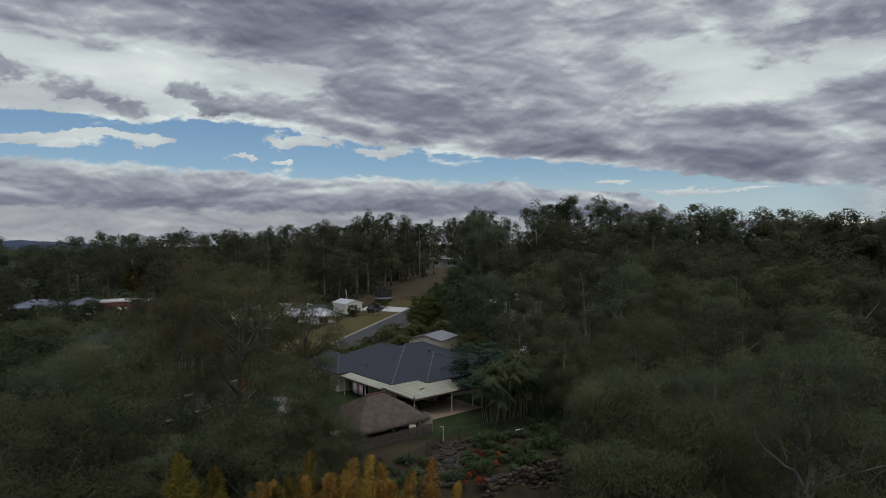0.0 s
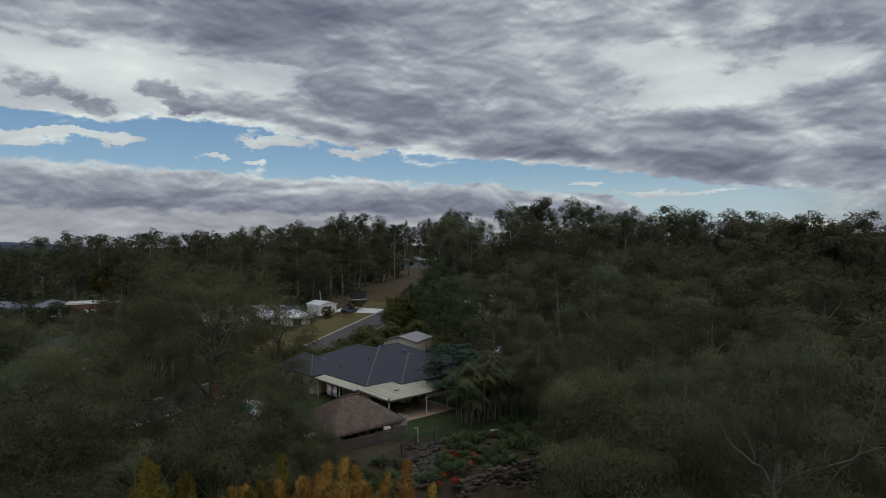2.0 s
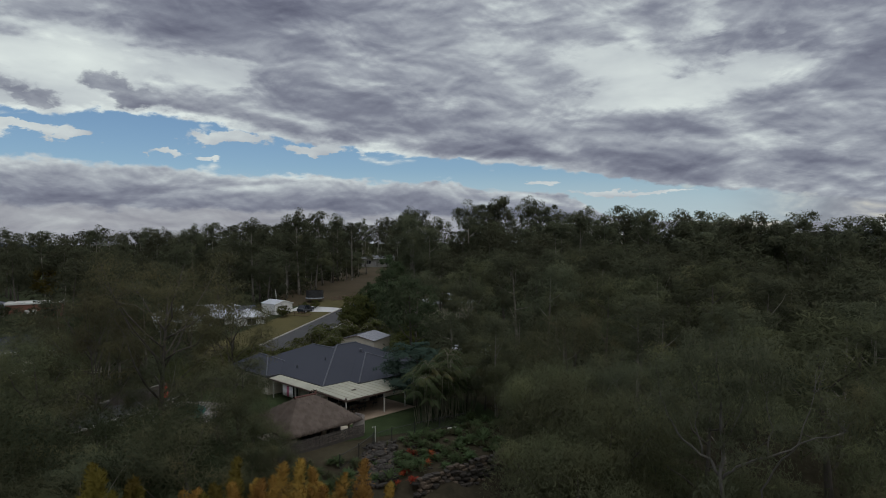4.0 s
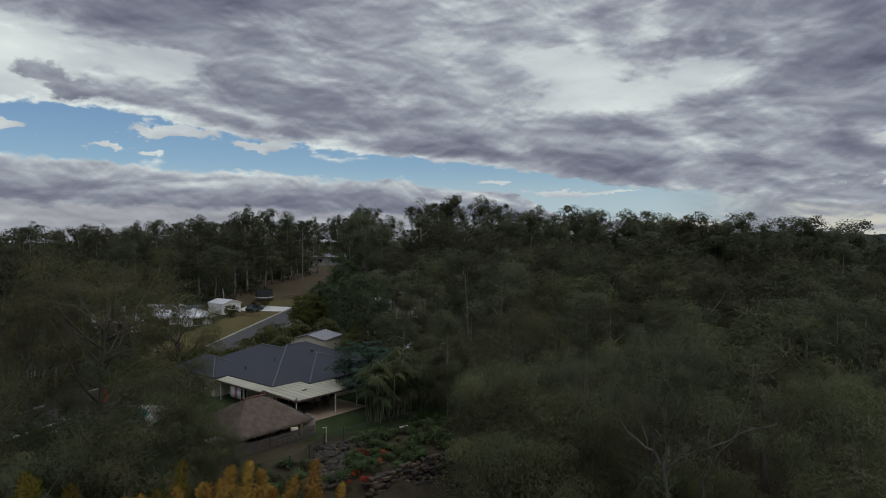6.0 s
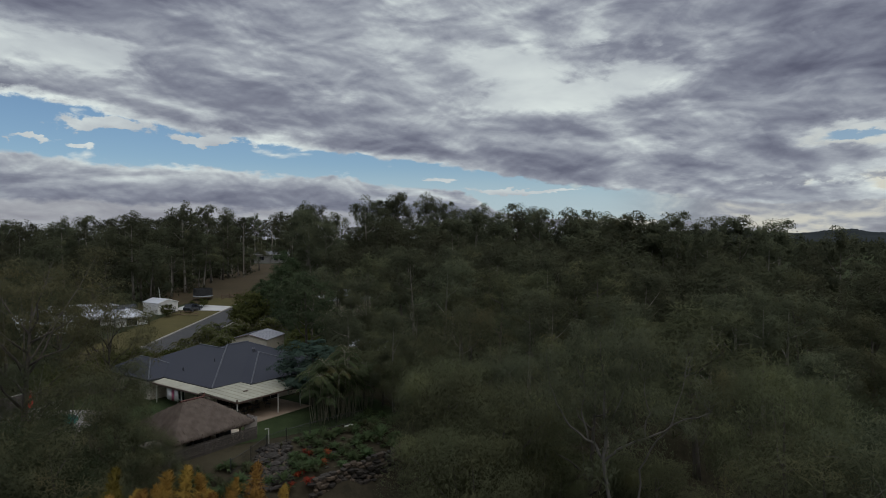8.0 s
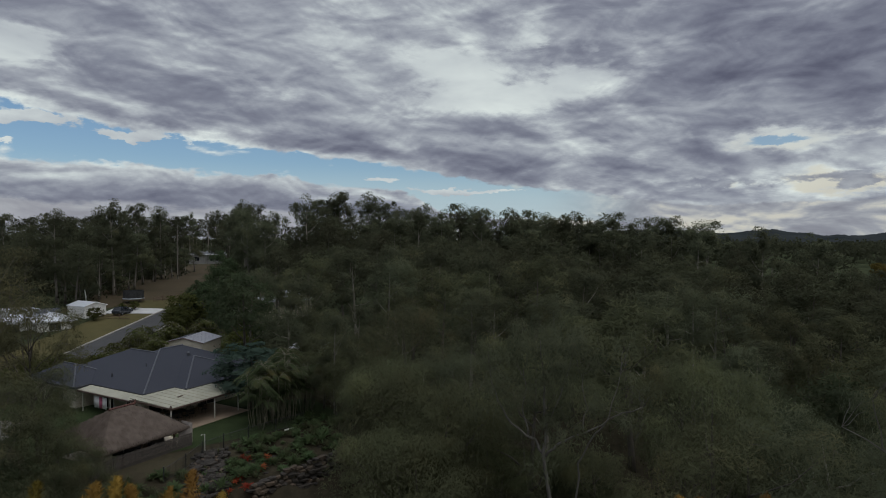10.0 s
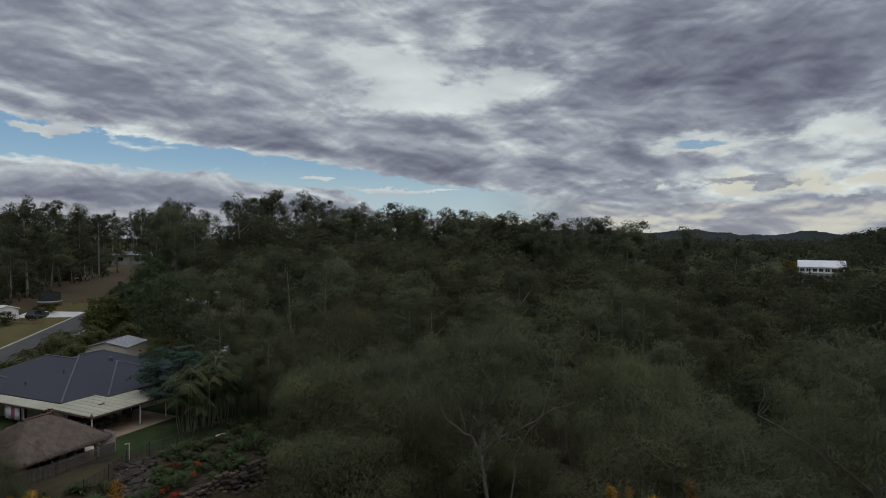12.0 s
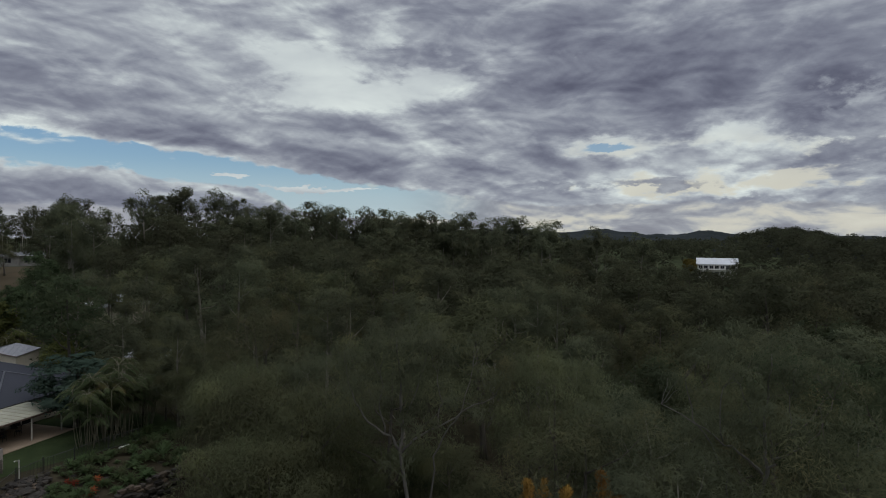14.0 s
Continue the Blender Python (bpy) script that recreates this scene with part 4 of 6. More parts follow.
def hip_roof(x0, x1, y0, y1, z, pitch, run=None):
    """Upper skin of a hip roof over a rectangle, with the ends of its hip and ridge lines."""
    w, d = x1 - x0, y1 - y0
    h = min(w, d) / 2
    zt = z + h * pitch
    if w >= d:
        a, b = (x0 + h, y0 + h, zt), (x1 - h, y0 + h, zt)
        ring = [(x0, y0, z), (x1, y0, z), (x1, y1, z), (x0, y1, z)]
        faces = [(0, 1, 5, 4), (1, 2, 5), (2, 3, 4, 5), (3, 0, 4)]
        ends = [a, b, b, a]
    else:
        r = run or h
        a, b = (x0 + h, y0 + r, zt), (x0 + h, y1 - h, zt)
        ring = [(x0, y0, z), (x1, y0, z), (x1, y1, z), (x0, y1, z)]
        faces = [(0, 1, 4), (1, 2, 5, 4), (2, 3, 5), (3, 0, 4, 5)]
        ends = [a, a, b, b]
    s = Shape().add(ring + [a, b], faces + [(3, 2, 1, 0)])
    return s, [(ring[i], ends[i]) for i in range(4)] + [(a, b)]


def wall_box(s, x0, x1, y0, y1, z0, z1):
    return s.box(((x0 + x1) / 2, (y0 + y1) / 2, (z0 + z1) / 2), (x1 - x0, y1 - y0, z1 - z0))


def window(parent, m, w, h, name="window", frame_mat=None):
    """A window set in a wall; local x along the wall, -y outwards."""
    f = frame_mat or POST_WHITE
    win = part(name, Shape().box((0, 0.02, 0), (w, 0.03, h)), GLASS, parent, "dark glass")
    win.matrix_local = m
    s = Shape()
    for sx in (-w / 2, 0, w / 2):
        s.box((sx, -0.015, 0), (0.06, 0.05, h + 0.06))
    for sz in (-h / 2, h / 2):
        s.box((0, -0.012, sz), (w, 0.045, 0.06))
    part("frame", s, f, win)
    return win


def build_house():
    house = thing("house", HOUSE, "single-storey cream house with a slate-blue metal hip roof", "house")
    eave, pitch = 2.62, 0.42
    rects = [(0, 17.6, 0, 14.4), (0.02, 13.0, 0.03, 18.4), (-1.9, 3.9, 9.5, 19.4), (3.8, 14.4, -1.85, 9.0)]
    walls = [(0.6, 17.0, 0.6, 13.8), (-1.3, 5.4, 10.1, 18.8), (4.4, 13.8, -1.25, 2.0)]
    for r in walls:
        part("wall", wall_box(Shape(), *r, -0.3, 2.7), CREAM_WALL, house)
    caps = [(0, 4), (0, 4), (0, 1, 4), (0, 1, 4)]
    for k, r in enumerate(rects):
        s, lines = hip_roof(*r, eave, pitch if k != 2 else 0.55, 4.6 if k == 2 else None)
        roof = part("roof", s, ROOF_BLUE, house)
        x0, x1, y0, y1 = r
        g = Shape()
        for a, b in (((x0, y0), (x1, y0)), ((x1, y0), (x1, y1)), ((x1, y1), (x0, y1)), ((x0, y1), (x0, y0))):
            along = math.degrees(math.atan2(b[1] - a[1], b[0] - a[0]))
            g.box(((a[0] + b[0]) / 2, (a[1] + b[1]) / 2, eave - 0.09), (math.dist(a, b) + 0.1, 0.12, 0.20), along)
        part("gutter", g, DARK_TRIM, roof)
        for a, b in [lines[i] for i in caps[k]]:
            part("ridge_cap", Shape().tube([Vector(a) + Vector((0, 0, 0.02)), Vector(b) + Vector((0, 0, 0.02))], [0.09, 0.09], 6), RIDGE, roof)
    # vents on the roof
    for x, y, r in ((9.5, 5.0, 0.2), (1.6, 8.0, 0.07), (4.0, 5.3, 0.05)):
        z = eave + pitch * min(y, x if x < 7 else 9, 14.4 - y)
        part("roof_vent", Shape().tube([(x, y, z - 0.1), (x, y, z + 0.35), (x, y, z + 0.42)], [r, r, r * 0.6], 8), RIDGE if r > 0.1 else DARK_TRIM, house, "round metal vent")
    # patio roof of cream sheets on white posts
    patio = part("patio_roof", Shape(), CREAM_ROOF, house, "cream ribbed patio roof with brown gutter")
    def slope(y):
        return 2.38 + 0.16 * (y + 6.4) / 6.4
    sheets = [(-1.5, 7.2, -6.4, 0.05)]
    for x0, x1, y0, y1 in sheets:
        n = 11
        for i in range(n):
            a, b = x0 + (x1 - x0) * i / n, x0 + (x1 - x0) * (i + 1) / n
            s = Shape()
            za, zb = slope(y0), slope(y1)
            s.add([(a + 0.015, y0, za), (b - 0.015, y0, za), (b - 0.015, y1, zb), (a + 0.015, y1, zb),
                   (a + 0.015, y0, za + 0.04), (b - 0.015, y0, za + 0.04), (b - 0.015, y1, zb + 0.04), (a + 0.015, y1, zb + 0.04)],
                  [(3, 2, 1, 0), (4, 5, 6, 7), (0, 1, 5, 4), (1, 2, 6, 5), (2, 3, 7, 6), (3, 0, 4, 7)])
            s.tube([(a, y0, za + 0.05), (a, y1, zb + 0.05)], [0.03, 0.03], 4)
            part("roof_sheet", s, CREAM_ROOF, patio)
    s = Shape()
    n = 8
    for i in range(n):
        y0, y1 = 0.1 + 9.25 * i / n, 0.1 + 9.25 * (i + 1) / n
        s.add([(-1.5, y0 + 0.01, 2.30), (-1.5, y1 - 0.01, 2.30), (0.02, y1 - 0.01, 2.52), (0.02, y0 + 0.01, 2.52),
               (-1.5, y0 + 0.01, 2.34), (-1.5, y1 - 0.01, 2.34), (0.02, y1 - 0.01, 2.56), (0.02, y0 + 0.01, 2.56)],
              [(0, 1, 2, 3), (7, 6, 5, 4), (0, 4, 5, 1), (1, 5, 6, 2), (2, 6, 7, 3), (3, 7, 4, 0)])
    part("verandah_roof", s, CREAM_ROOF, house, "narrow cream verandah roof")
    g = Shape()
    g.box((2.85, -6.44, 2.32), (8.8, 0.12, 0.16)).box((-1.55, -3.2, 2.36), (0.12, 6.4, 0.16)).box((-1.55, 4.7, 2.25), (0.12, 9.3, 0.14))
    part("patio_gutter", g, GUTTER, house, "brown gutter")
    for x, y in ((-1.4, -6.3), (3.9, -6.3), (7.1, -6.3), (-1.4, -1.5), (-1.4, 3.6), (-1.4, 8.6)):
        part("post", Shape().box((x, y, 1.12), (0.11, 0.11, 2.34), bevel=0.015), POST_WHITE, house)
    part("finial", Shape().tube([(-1.5, -6.4, 2.40), (-1.5, -6.4, 2.55), (-1.5, -6.4, 2.72)], [0.16, 0.12, 0.03], 6), GUTTER, house, "small brown finial")
    slat = Shape().box((1.7, -3.6, 2.55), (0.7, 0.2, 0.06), 12)
    part("skylight", slat, GUTTER, house, "reddish patch on the patio roof")
    # windows and doors under the patio and along the verandah
    for m, w, h in ((pose(2.6, 0.58, 1.1), 3.2, 2.0), (pose(7.0, -1.27, 1.1), 2.4, 2.0), (pose(0.58, 3.0, 1.3, 0, 0, -90), 1.6, 1.3),
                    (pose(0.58, 7.0, 1.1, 0, 0, -90), 1.8, 2.0), (pose(1.8, 10.08, 1.4), 1.4, 1.2), (pose(-1.32, 13.4, 1.4, 0, 0, -90), 1.8, 1.2)):
        window(house, m, w, h)
    return house


def at_house(x, y, z=0.0, rz=0.0):
    return HOUSE @ pose(x, y, z, 0, 0, rz)


def build_patio_things():
    slab = Shape().box((2.6, -3.3, 0.03), (10.4, 7.9, 0.10))
    solid("patio_slab", slab, PAVING, "tan paved patio floor beside the house", kind="structure", m=HOUSE)
    table = thing("outdoor_table", at_house(1.5, -3.2, 0.08), "long dark outdoor table under the patio roof", "table")
    part("tabletop", Shape().box((0, 0, 0.73), (2.4, 1.0, 0.05), bevel=0.03), DARK_CLOTH, table)
    for x in (-1.05, 1.05):
        for y in (-0.4, 0.4):
            part("leg", Shape().box((x, y, 0.36), (0.07, 0.07, 0.71)), DARK_CLOTH, table)
    chair = thing("outdoor_chair", at_house(0.2, -4.2, 0.08, 180), "dark metal outdoor chair beside the patio table", "chair", "chairs on the patio")
    part("seat", Shape().box((0, 0, 0.44), (0.48, 0.46, 0.04), bevel=0.04), DARK_CLOTH, chair)
    s = Shape()
    for i in range(5):
        s.box((-0.2 + 0.1 * i, 0.22, 0.68), (0.025, 0.02, 0.46))
    s.box((0, 0.22, 0.92), (0.48, 0.03, 0.05))
    part("backrest", s, BLACK_METAL, chair)
    for x in (-0.21, 0.21):
        for y in (-0.2, 0.2):
            part("leg", Shape().tube([(x, y, 0.43), (x * 1.1, y * 1.1, 0)], [0.018, 0.015], 6), BLACK_METAL, chair)
    for x, y, rz in ((1.1, -4.15, 185), (2.0, -4.2, 175), (2.8, -4.1, 190), (0.3, -2.3, 4), (1.2, -2.25, -6), (2.1, -2.3, 3), (3.3, -3.2, -85), (4.6, -3.8, -60), (5.2, -2.6, 30)):
        copy_thing(chair, at_house(x, y, 0.08, rz))
    # washing hung under the verandah
    for y, w, mat, lab in ((6.2, 0.8, WHITE_CLOTH, "white towel hung under the verandah"), (5.5, 0.45, PINK_CLOTH, "pink patterned cloth hung under the verandah"), (4.8, 0.7, WHITE_CLOTH, "white cloth hung under the verandah")):
        s = Shape()
        n = 10
        for i in range(n + 1):
            for j in (0, 1):
                yy = y - w / 2 + w * i / n
                s.v.append((-1.25 + 0.05 * math.sin(i * 1.7), yy, 1.95 - j * (1.25 + 0.05 * math.sin(i))))
        for i in range(n):
            s.f.append((2 * i, 2 * i + 1, 2 * i + 3, 2 * i + 2))
        ob = solid("towel", s, mat, lab, "towel", m=HOUSE, group="washing", smooth=True)
        md = ob.modifiers.new("thick", "SOLIDIFY")
        md.thickness = 0.015


build_house()
build_patio_things()


# ---------------------------------------------------------------- thatched gazebo
def build_gazebo():
    g = thing("gazebo", pose(-6.96, 60.4, 0, 0, 0, 38.8), "open gazebo with a shaggy brown thatched hip roof", "gazebo")
    hx, hy, ze, zr, rx = 4.15, 3.75, 1.80, 4.12, 1.0
    rng = random.Random(6)
    # thatch body: layered skin with rounded, drooping eaves
    s = Shape()
    n = 96
    levels = [(-0.10, -0.20), (0.02, -0.10), (0.0, 0.04), (-0.16, 0.16)] + [None] * 8
    loops = []
    for li in range(12):
        t = 0 if li < 4 else (li - 3) / 8
        loop = []
        for k in range(n):
            a = k / n * 4
            side, f = int(a), a - int(a)
            cx = [(-1, -1), (1, -1), (1, 1), (-1, 1), (-1, -1)]
            p, q = cx[side], cx[side + 1]
            ux, uy = p[0] + (q[0] - p[0]) * f, p[1] + (q[1] - p[1]) * f
            grow = levels[li][0] if li < 4 else -0.16
            ex, ey = ux * (hx + grow), uy * (hy + grow)
            corner = max(0, abs(ux) + abs(uy) - 1.75) * 0.5
            ex, ey = ex * (1 - 0.10 * corner), ey * (1 - 0.10 * corner)
            x = ex * (1 - t) + ux * rx * t
            y = ey * (1 - t) + uy * 0.05 * t
            z = (ze + (levels[li][1] if li < 4 else 0.16)) * (1 - t) + zr * t + (0.10 * math.sin(math.pi * t) if li >= 4 else 0)
            w = noise.noise((x * 1.6, y * 1.6, li * 0.7))
            z += 0.06 * w - (0.10 * rng.random() if li == 0 else 0)
            loop.append((x, y, z))
        loops.append(loop)
    for loop in loops:
        s.v += loop
    for i in range(11):
        for k in range(n):
            s.f.append((i * n + k, i * n + (k + 1) % n, (i + 1) * n + (k + 1) % n, (i + 1) * n + k))
    s.f.append(tuple(range(11 * n, 12 * n)))
    s.f.append(tuple(range(n - 1, -1, -1)))
    roof = part("thatched_roof", s, THATCH, g, "shaggy brown straw thatch", smooth=True)
    # loose straw on the slopes and along the eaves
    rng2 = np.random.default_rng(3)
    c, al = [], []
    for _ in range(5200):
        side = rng2.integers(4)
        f = rng2.random() * 2 - 1
        t = rng2.random() ** 1.5 * 0.97 if rng2.random() < 0.72 else -0.02
        ux, uy = [(f, -1), (1, f), (f, 1), (-1, f)][side]
        out = [(0, -1), (1, 0), (0, 1), (-1, 0)][side]
        tt = max(t, 0)
        x = ux * (hx - 0.05) * (1 - tt) + ux * rx * tt
        y = uy * (hy - 0.05) * (1 - tt) + uy * 0.05 * tt
        z = (ze + 0.14) * (1 - tt) + zr * tt + 0.10 * math.sin(math.pi * tt) + 0.03
        if t < 0:
            z -= 0.12 + 0.16 * rng2.random()
            x, y = x + out[0] * 0.06, y + out[1] * 0.06
        c.append((x, y, z))
        dn = -0.62 if t >= 0 else -2.5
        al.append((out[0] + rng2.normal(0, 0.15), out[1] + rng2.normal(0, 0.15), dn))
    c = np.array(c)
    al = unit(np.array(al)) * (0.10 + 0.10 * rng2.random((len(c), 1)))
    ac = unit(np.cross(al, rng2.normal(0, 1, (len(c), 3)) * 0.3 + np.array([0, 0, 1]))) * 0.028
    part("loose_straw", leaf_mesh("loose_straw", quads(c, al, ac), THATCH), None, roof)
    ridge = Shape()
    for i in range(9):
        x = -rx - 0.1 + (2 * rx + 0.2) * i / 8
        ridge.tube([(x - 0.13, 0, zr + 0.05), (x + 0.13, 0, zr + 0.07)], [0.11, 0.09], 8)
    part("ridge_tiles", ridge, RED_TILE, g, "terracotta ridge tiles")
    part("ridge_finial", Shape().tube([(rx + 0.15, 0, zr + 0.1), (rx + 0.22, 0, zr + 0.32), (rx + 0.3, 0, zr + 0.45)], [0.09, 0.06, 0.02], 6), RED_TILE, g)
    for x in (-3.2, 0, 3.2):
        for y in (-2.8, 2.8):
            part("post", Shape().tube([(x, y, 0), (x, y, 2.3)], [0.11, 0.10], 8), TIMBER, g)
    part("floor", Shape().box((0.7, 0.2, 0.06), (8.2, 6.4, 0.14), bevel=0.04), CREAM_TILE, g, "cream tiled floor")
    part("side_screen", Shape().box((-3.5, -3.3, 0.8), (1.0, 0.04, 1.4)), TAN_SCREEN, g, "tan side screen")
    part("wind_curtain", Shape().box((4.1, -3.2, 1.0), (1.45, 0.03, 1.8)).box((4.83, -2.45, 1.0), (0.03, 1.5, 1.8)), PALE_CLOTH, g, "pale cloth side curtain")
    def place(x, y, rz=0.0):
        return pose(-6.96, 60.4, 0.13, 0, 0, 38.8) @ pose(x, y, 0, 0, 0, rz)
    for x, y, rz, w in ((-1.6, -1.2, 0, 1.5), (0.6, -0.4, 0, 1.7), (1.9, 1.2, 90, 1.4)):
        sofa = thing("outdoor_sofa", place(x, y, rz), "dark wicker outdoor sofa under the thatch", "sofa", "gazebo sofas")
        part("base", Shape().box((0, 0, 0.2), (w, 0.8, 0.4), bevel=0.05), DARK_CLOTH, sofa)
        part("backrest", Shape().box((0, 0.34, 0.6), (w, 0.16, 0.5), bevel=0.05), DARK_CLOTH, sofa)
        for sx in (-1, 1):
            part("armrest", Shape().box((sx * (w / 2 - 0.08), -0.03, 0.5), (0.16, 0.7, 0.2), bevel=0.04), DARK_CLOTH, sofa)
    bar = thing("bar_cabinet", place(2.2, -1.6, 0), "dark cabinet standing under the thatched roof", "cabinet")
    part("body", Shape().box((0, 0, 0.45), (1.3, 0.6, 0.9), bevel=0.02), DARK_CLOTH, bar)
    part("top", Shape().box((0, 0, 0.92), (1.4, 0.7, 0.04), bevel=0.02), TIMBER_GREY, bar)


build_gazebo()


# ---------------------------------------------------------------- street, verge and field
ROAD_A, ROAD_WAY = Vector((-19.6, 107.0)), Vector((0.372, 0.928))
ROAD_SIDE = Vector((0.928, -0.372))


def road_line(off, s0, s1, k):
    return [tuple(ROAD_A + ROAD_WAY * (s0 + (s1 - s0) * i / k) + ROAD_SIDE * off) for i in range(k + 1)]


sheet("road", (road_line(0.0, -60, 42, 40), road_line(6.2, -60, 42, 40)), ASPHALT, "grey asphalt street rising between the houses", 0.05)
sheet("verge", (road_line(-9.0, -9, 42, 24), road_line(-0.45, -9, 42, 24)), DRY_GRASS, "dry grass verge beside the street", 0.07)
sheet("field", (line((-27, 138), (-12, 270), 30), line((-3, 148), (6, 270), 30)), FIELD_GRASS, "dry brown grass field on the slope", 0.06)


def build_kerb():
    for off, a, b in ((-0.25, -45, 42), (6.4, -45, 42)):
        pts = road_line(off, a, b, 44)
        s = Shape()
        for (x, y) in pts:
            z = ground_z(x, y)
            sx, sy = ROAD_SIDE * 0.15
            s.v += [(x - sx, y - sy, z - 0.1), (x - sx, y - sy, z + 0.19), (x + sx, y + sy, z + 0.16), (x + sx, y + sy, z - 0.1)]
        for i in range(len(pts) - 1):
            for k in range(3):
                s.f.append((4 * i + k, 4 * i + k + 1, 4 * i + k + 5, 4 * i + k + 4))
        solid("kerb", s, CONCRETE, "pale concrete kerb along the street", kind="structure")


build_kerb()
sheet("driveway", (road_line(-10.5, 26.8, 33, 4), road_line(-0.5, 28.2, 33, 4)), PALE_CONCRETE, "pale concrete driveway", 0.10)
sheet("lawn", (line((-12, 56), (-26, 86), 12), line((14, 64), (12, 72), 12)), LAWN, "mown green lawn round the house", 0.03)


def gable_shed(name, m, w, d, h, rise, roof_mat, wall_mat, label, doors=(), trim=None):
    """A shed with its gable to local -y, ridge along y."""
    shed = thing(name, m, label, "shed")
    t = 0.1
    for y in (-d / 2, d / 2 - t):
        front = Shape()
        front.add([(-w / 2, y, -0.4), (w / 2, y, -0.4), (w / 2, y, h), (0, y, h + rise), (-w / 2, y, h),
                   (-w / 2, y + t, -0.4), (w / 2, y + t, -0.4), (w / 2, y + t, h), (0, y + t, h + rise), (-w / 2, y + t, h)],
                  [(0, 1, 2, 3, 4), (9, 8, 7, 6, 5), (0, 5, 6, 1), (1, 6, 7, 2), (2, 7, 8, 3), (3, 8, 9, 4), (4, 9, 5, 0)])
        part("end_wall", front, wall_mat, shed)
    for sx in (-1, 1):
        part("side_wall", Shape().box((sx * (w / 2 - t / 2), 0, h / 2 - 0.2), (t, d - 2 * t, h + 0.4)), wall_mat, shed)
        o = 0.15
        a = Shape()
        x0, z0 = sx * (w / 2 + o), h - o * rise / (w / 2)
        pts = [(0, -d / 2 - o, h + rise), (0, d / 2 + o, h + rise), (x0, d / 2 + o, z0), (x0, -d / 2 - o, z0)]
        a.add(pts + [(p[0], p[1], p[2] + 0.06) for p in pts], [(0, 1, 2, 3), (7, 6, 5, 4), (0, 4, 5, 1), (1, 5, 6, 2), (2, 6, 7, 3), (3, 7, 4, 0)])
        roof = part("roof", a, roof_mat, shed)
        ribs = Shape()
        nn = int(d / 0.5)
        for i in range(nn + 1):
            y = -d / 2 - o + (d + 2 * o) * i / nn
            ribs.tube([(0, y, h + rise + 0.07), (x0, y, z0 + 0.07)], [0.02, 0.02], 3, cap=False)
        part("ribs", ribs, roof_mat, roof)
        part("barge_board", Shape().tube([(0, -d / 2 - o - 0.02, h + rise), (x0, -d / 2 - o - 0.02, z0)], [0.07, 0.07], 4), trim or wall_mat, shed)
    for x, y, rz, ww, hh in doors:
        door = part("door", Shape().box((0, -0.03, hh / 2), (ww, 0.05, hh)), GREY_ROOF, shed, "ribbed metal door")
        door.matrix_local = pose(x, y, 0, 0, 0, rz)
    return shed


gable_shed("garden_shed", pose(-1.75, 103.6, 0.45, 0, 0, -26.4), 6.1, 6.2, 2.5, 0.75, GREY_ROOF, CREAM_WALL, "cream metal shed with a pale grey gable roof", trim=GUTTER)
win = gable_shed("metal_shed", pose(-21.6, 135.2, ground_z(-21.6, 135.2), 0, 0, 42), 4.4, 5.2, 2.0, 0.7, WHITE_ROOF, WHITE_WALL, "white metal shed beside the neighbouring house")


def hip_house(name, m, rects, h, pitch, roof_mat, wall_mat, label, wins=(), eave=0.6, trim=None):
    """A house of hipped blocks. rects: x0, x1, y0, y1 of the roof edges; wins: x, y, turn, width, height, sill."""
    house = thing(name, m, label, "house")
    for x0, x1, y0, y1 in rects:
        part("wall", wall_box(Shape(), x0 + eave, x1 - eave, y0 + eave, y1 - eave, -1.5, h + 0.05), wall_mat, house)
        s, lines = hip_roof(x0, x1, y0, y1, h, pitch)
        roof = part("roof", s, roof_mat, house)
        g = Shape()
        g.box(((x0 + x1) / 2, y0, h - 0.08), (x1 - x0 + 0.1, 0.1, 0.18)).box(((x0 + x1) / 2, y1, h - 0.08), (x1 - x0 + 0.1, 0.1, 0.18))
        g.box((x0, (y0 + y1) / 2, h - 0.08), (0.1, y1 - y0, 0.18)).box((x1, (y0 + y1) / 2, h - 0.08), (0.1, y1 - y0, 0.18))
        part("gutter", g, trim or roof_mat, roof)
        for a, b in lines:
            part("ridge_cap", Shape().tube([a, b], [0.08, 0.08], 5), roof_mat, roof)
    for x, y, rz, ww, hh, sill in wins:
        window(house, pose(x, y, sill + hh / 2, 0, 0, rz), ww, hh)
    return house


# the white-roofed house beside the street
wx, wy = -32.4, 127.0
white_house = hip_house("house", pose(wx - 0.9, wy, 1.9, 0, 0, 24), [(-11, 9.5, -5, 6), (3.0, 9.6, -8.0, 2.0), (-10, -3, -7.5, 3)], 2.6, 0.36, WHITE_ROOF, WHITE_WALL,
                        "white-roofed single-storey house beside the street",
                        [(6.3, -7.42, 0, 1.8, 1.3, 0.9), (0.5, -4.42, 0, 2.4, 2.0, 0.1), (9.02, -5.5, 90, 1.6, 1.2, 1.0), (8.92, -1.0, 90, 1.2, 1.2, 1.0), (-6.5, -6.92, 0, 1.8, 1.2, 1.0)])
for i in range(4):
    part("solar_panel", Shape().box((4.6 + 1.05 * i, -2.9, 4.02), (1.0, 1.65, 0.05), tilt=radians(19)), SOLAR, white_house, "dark solar panel")


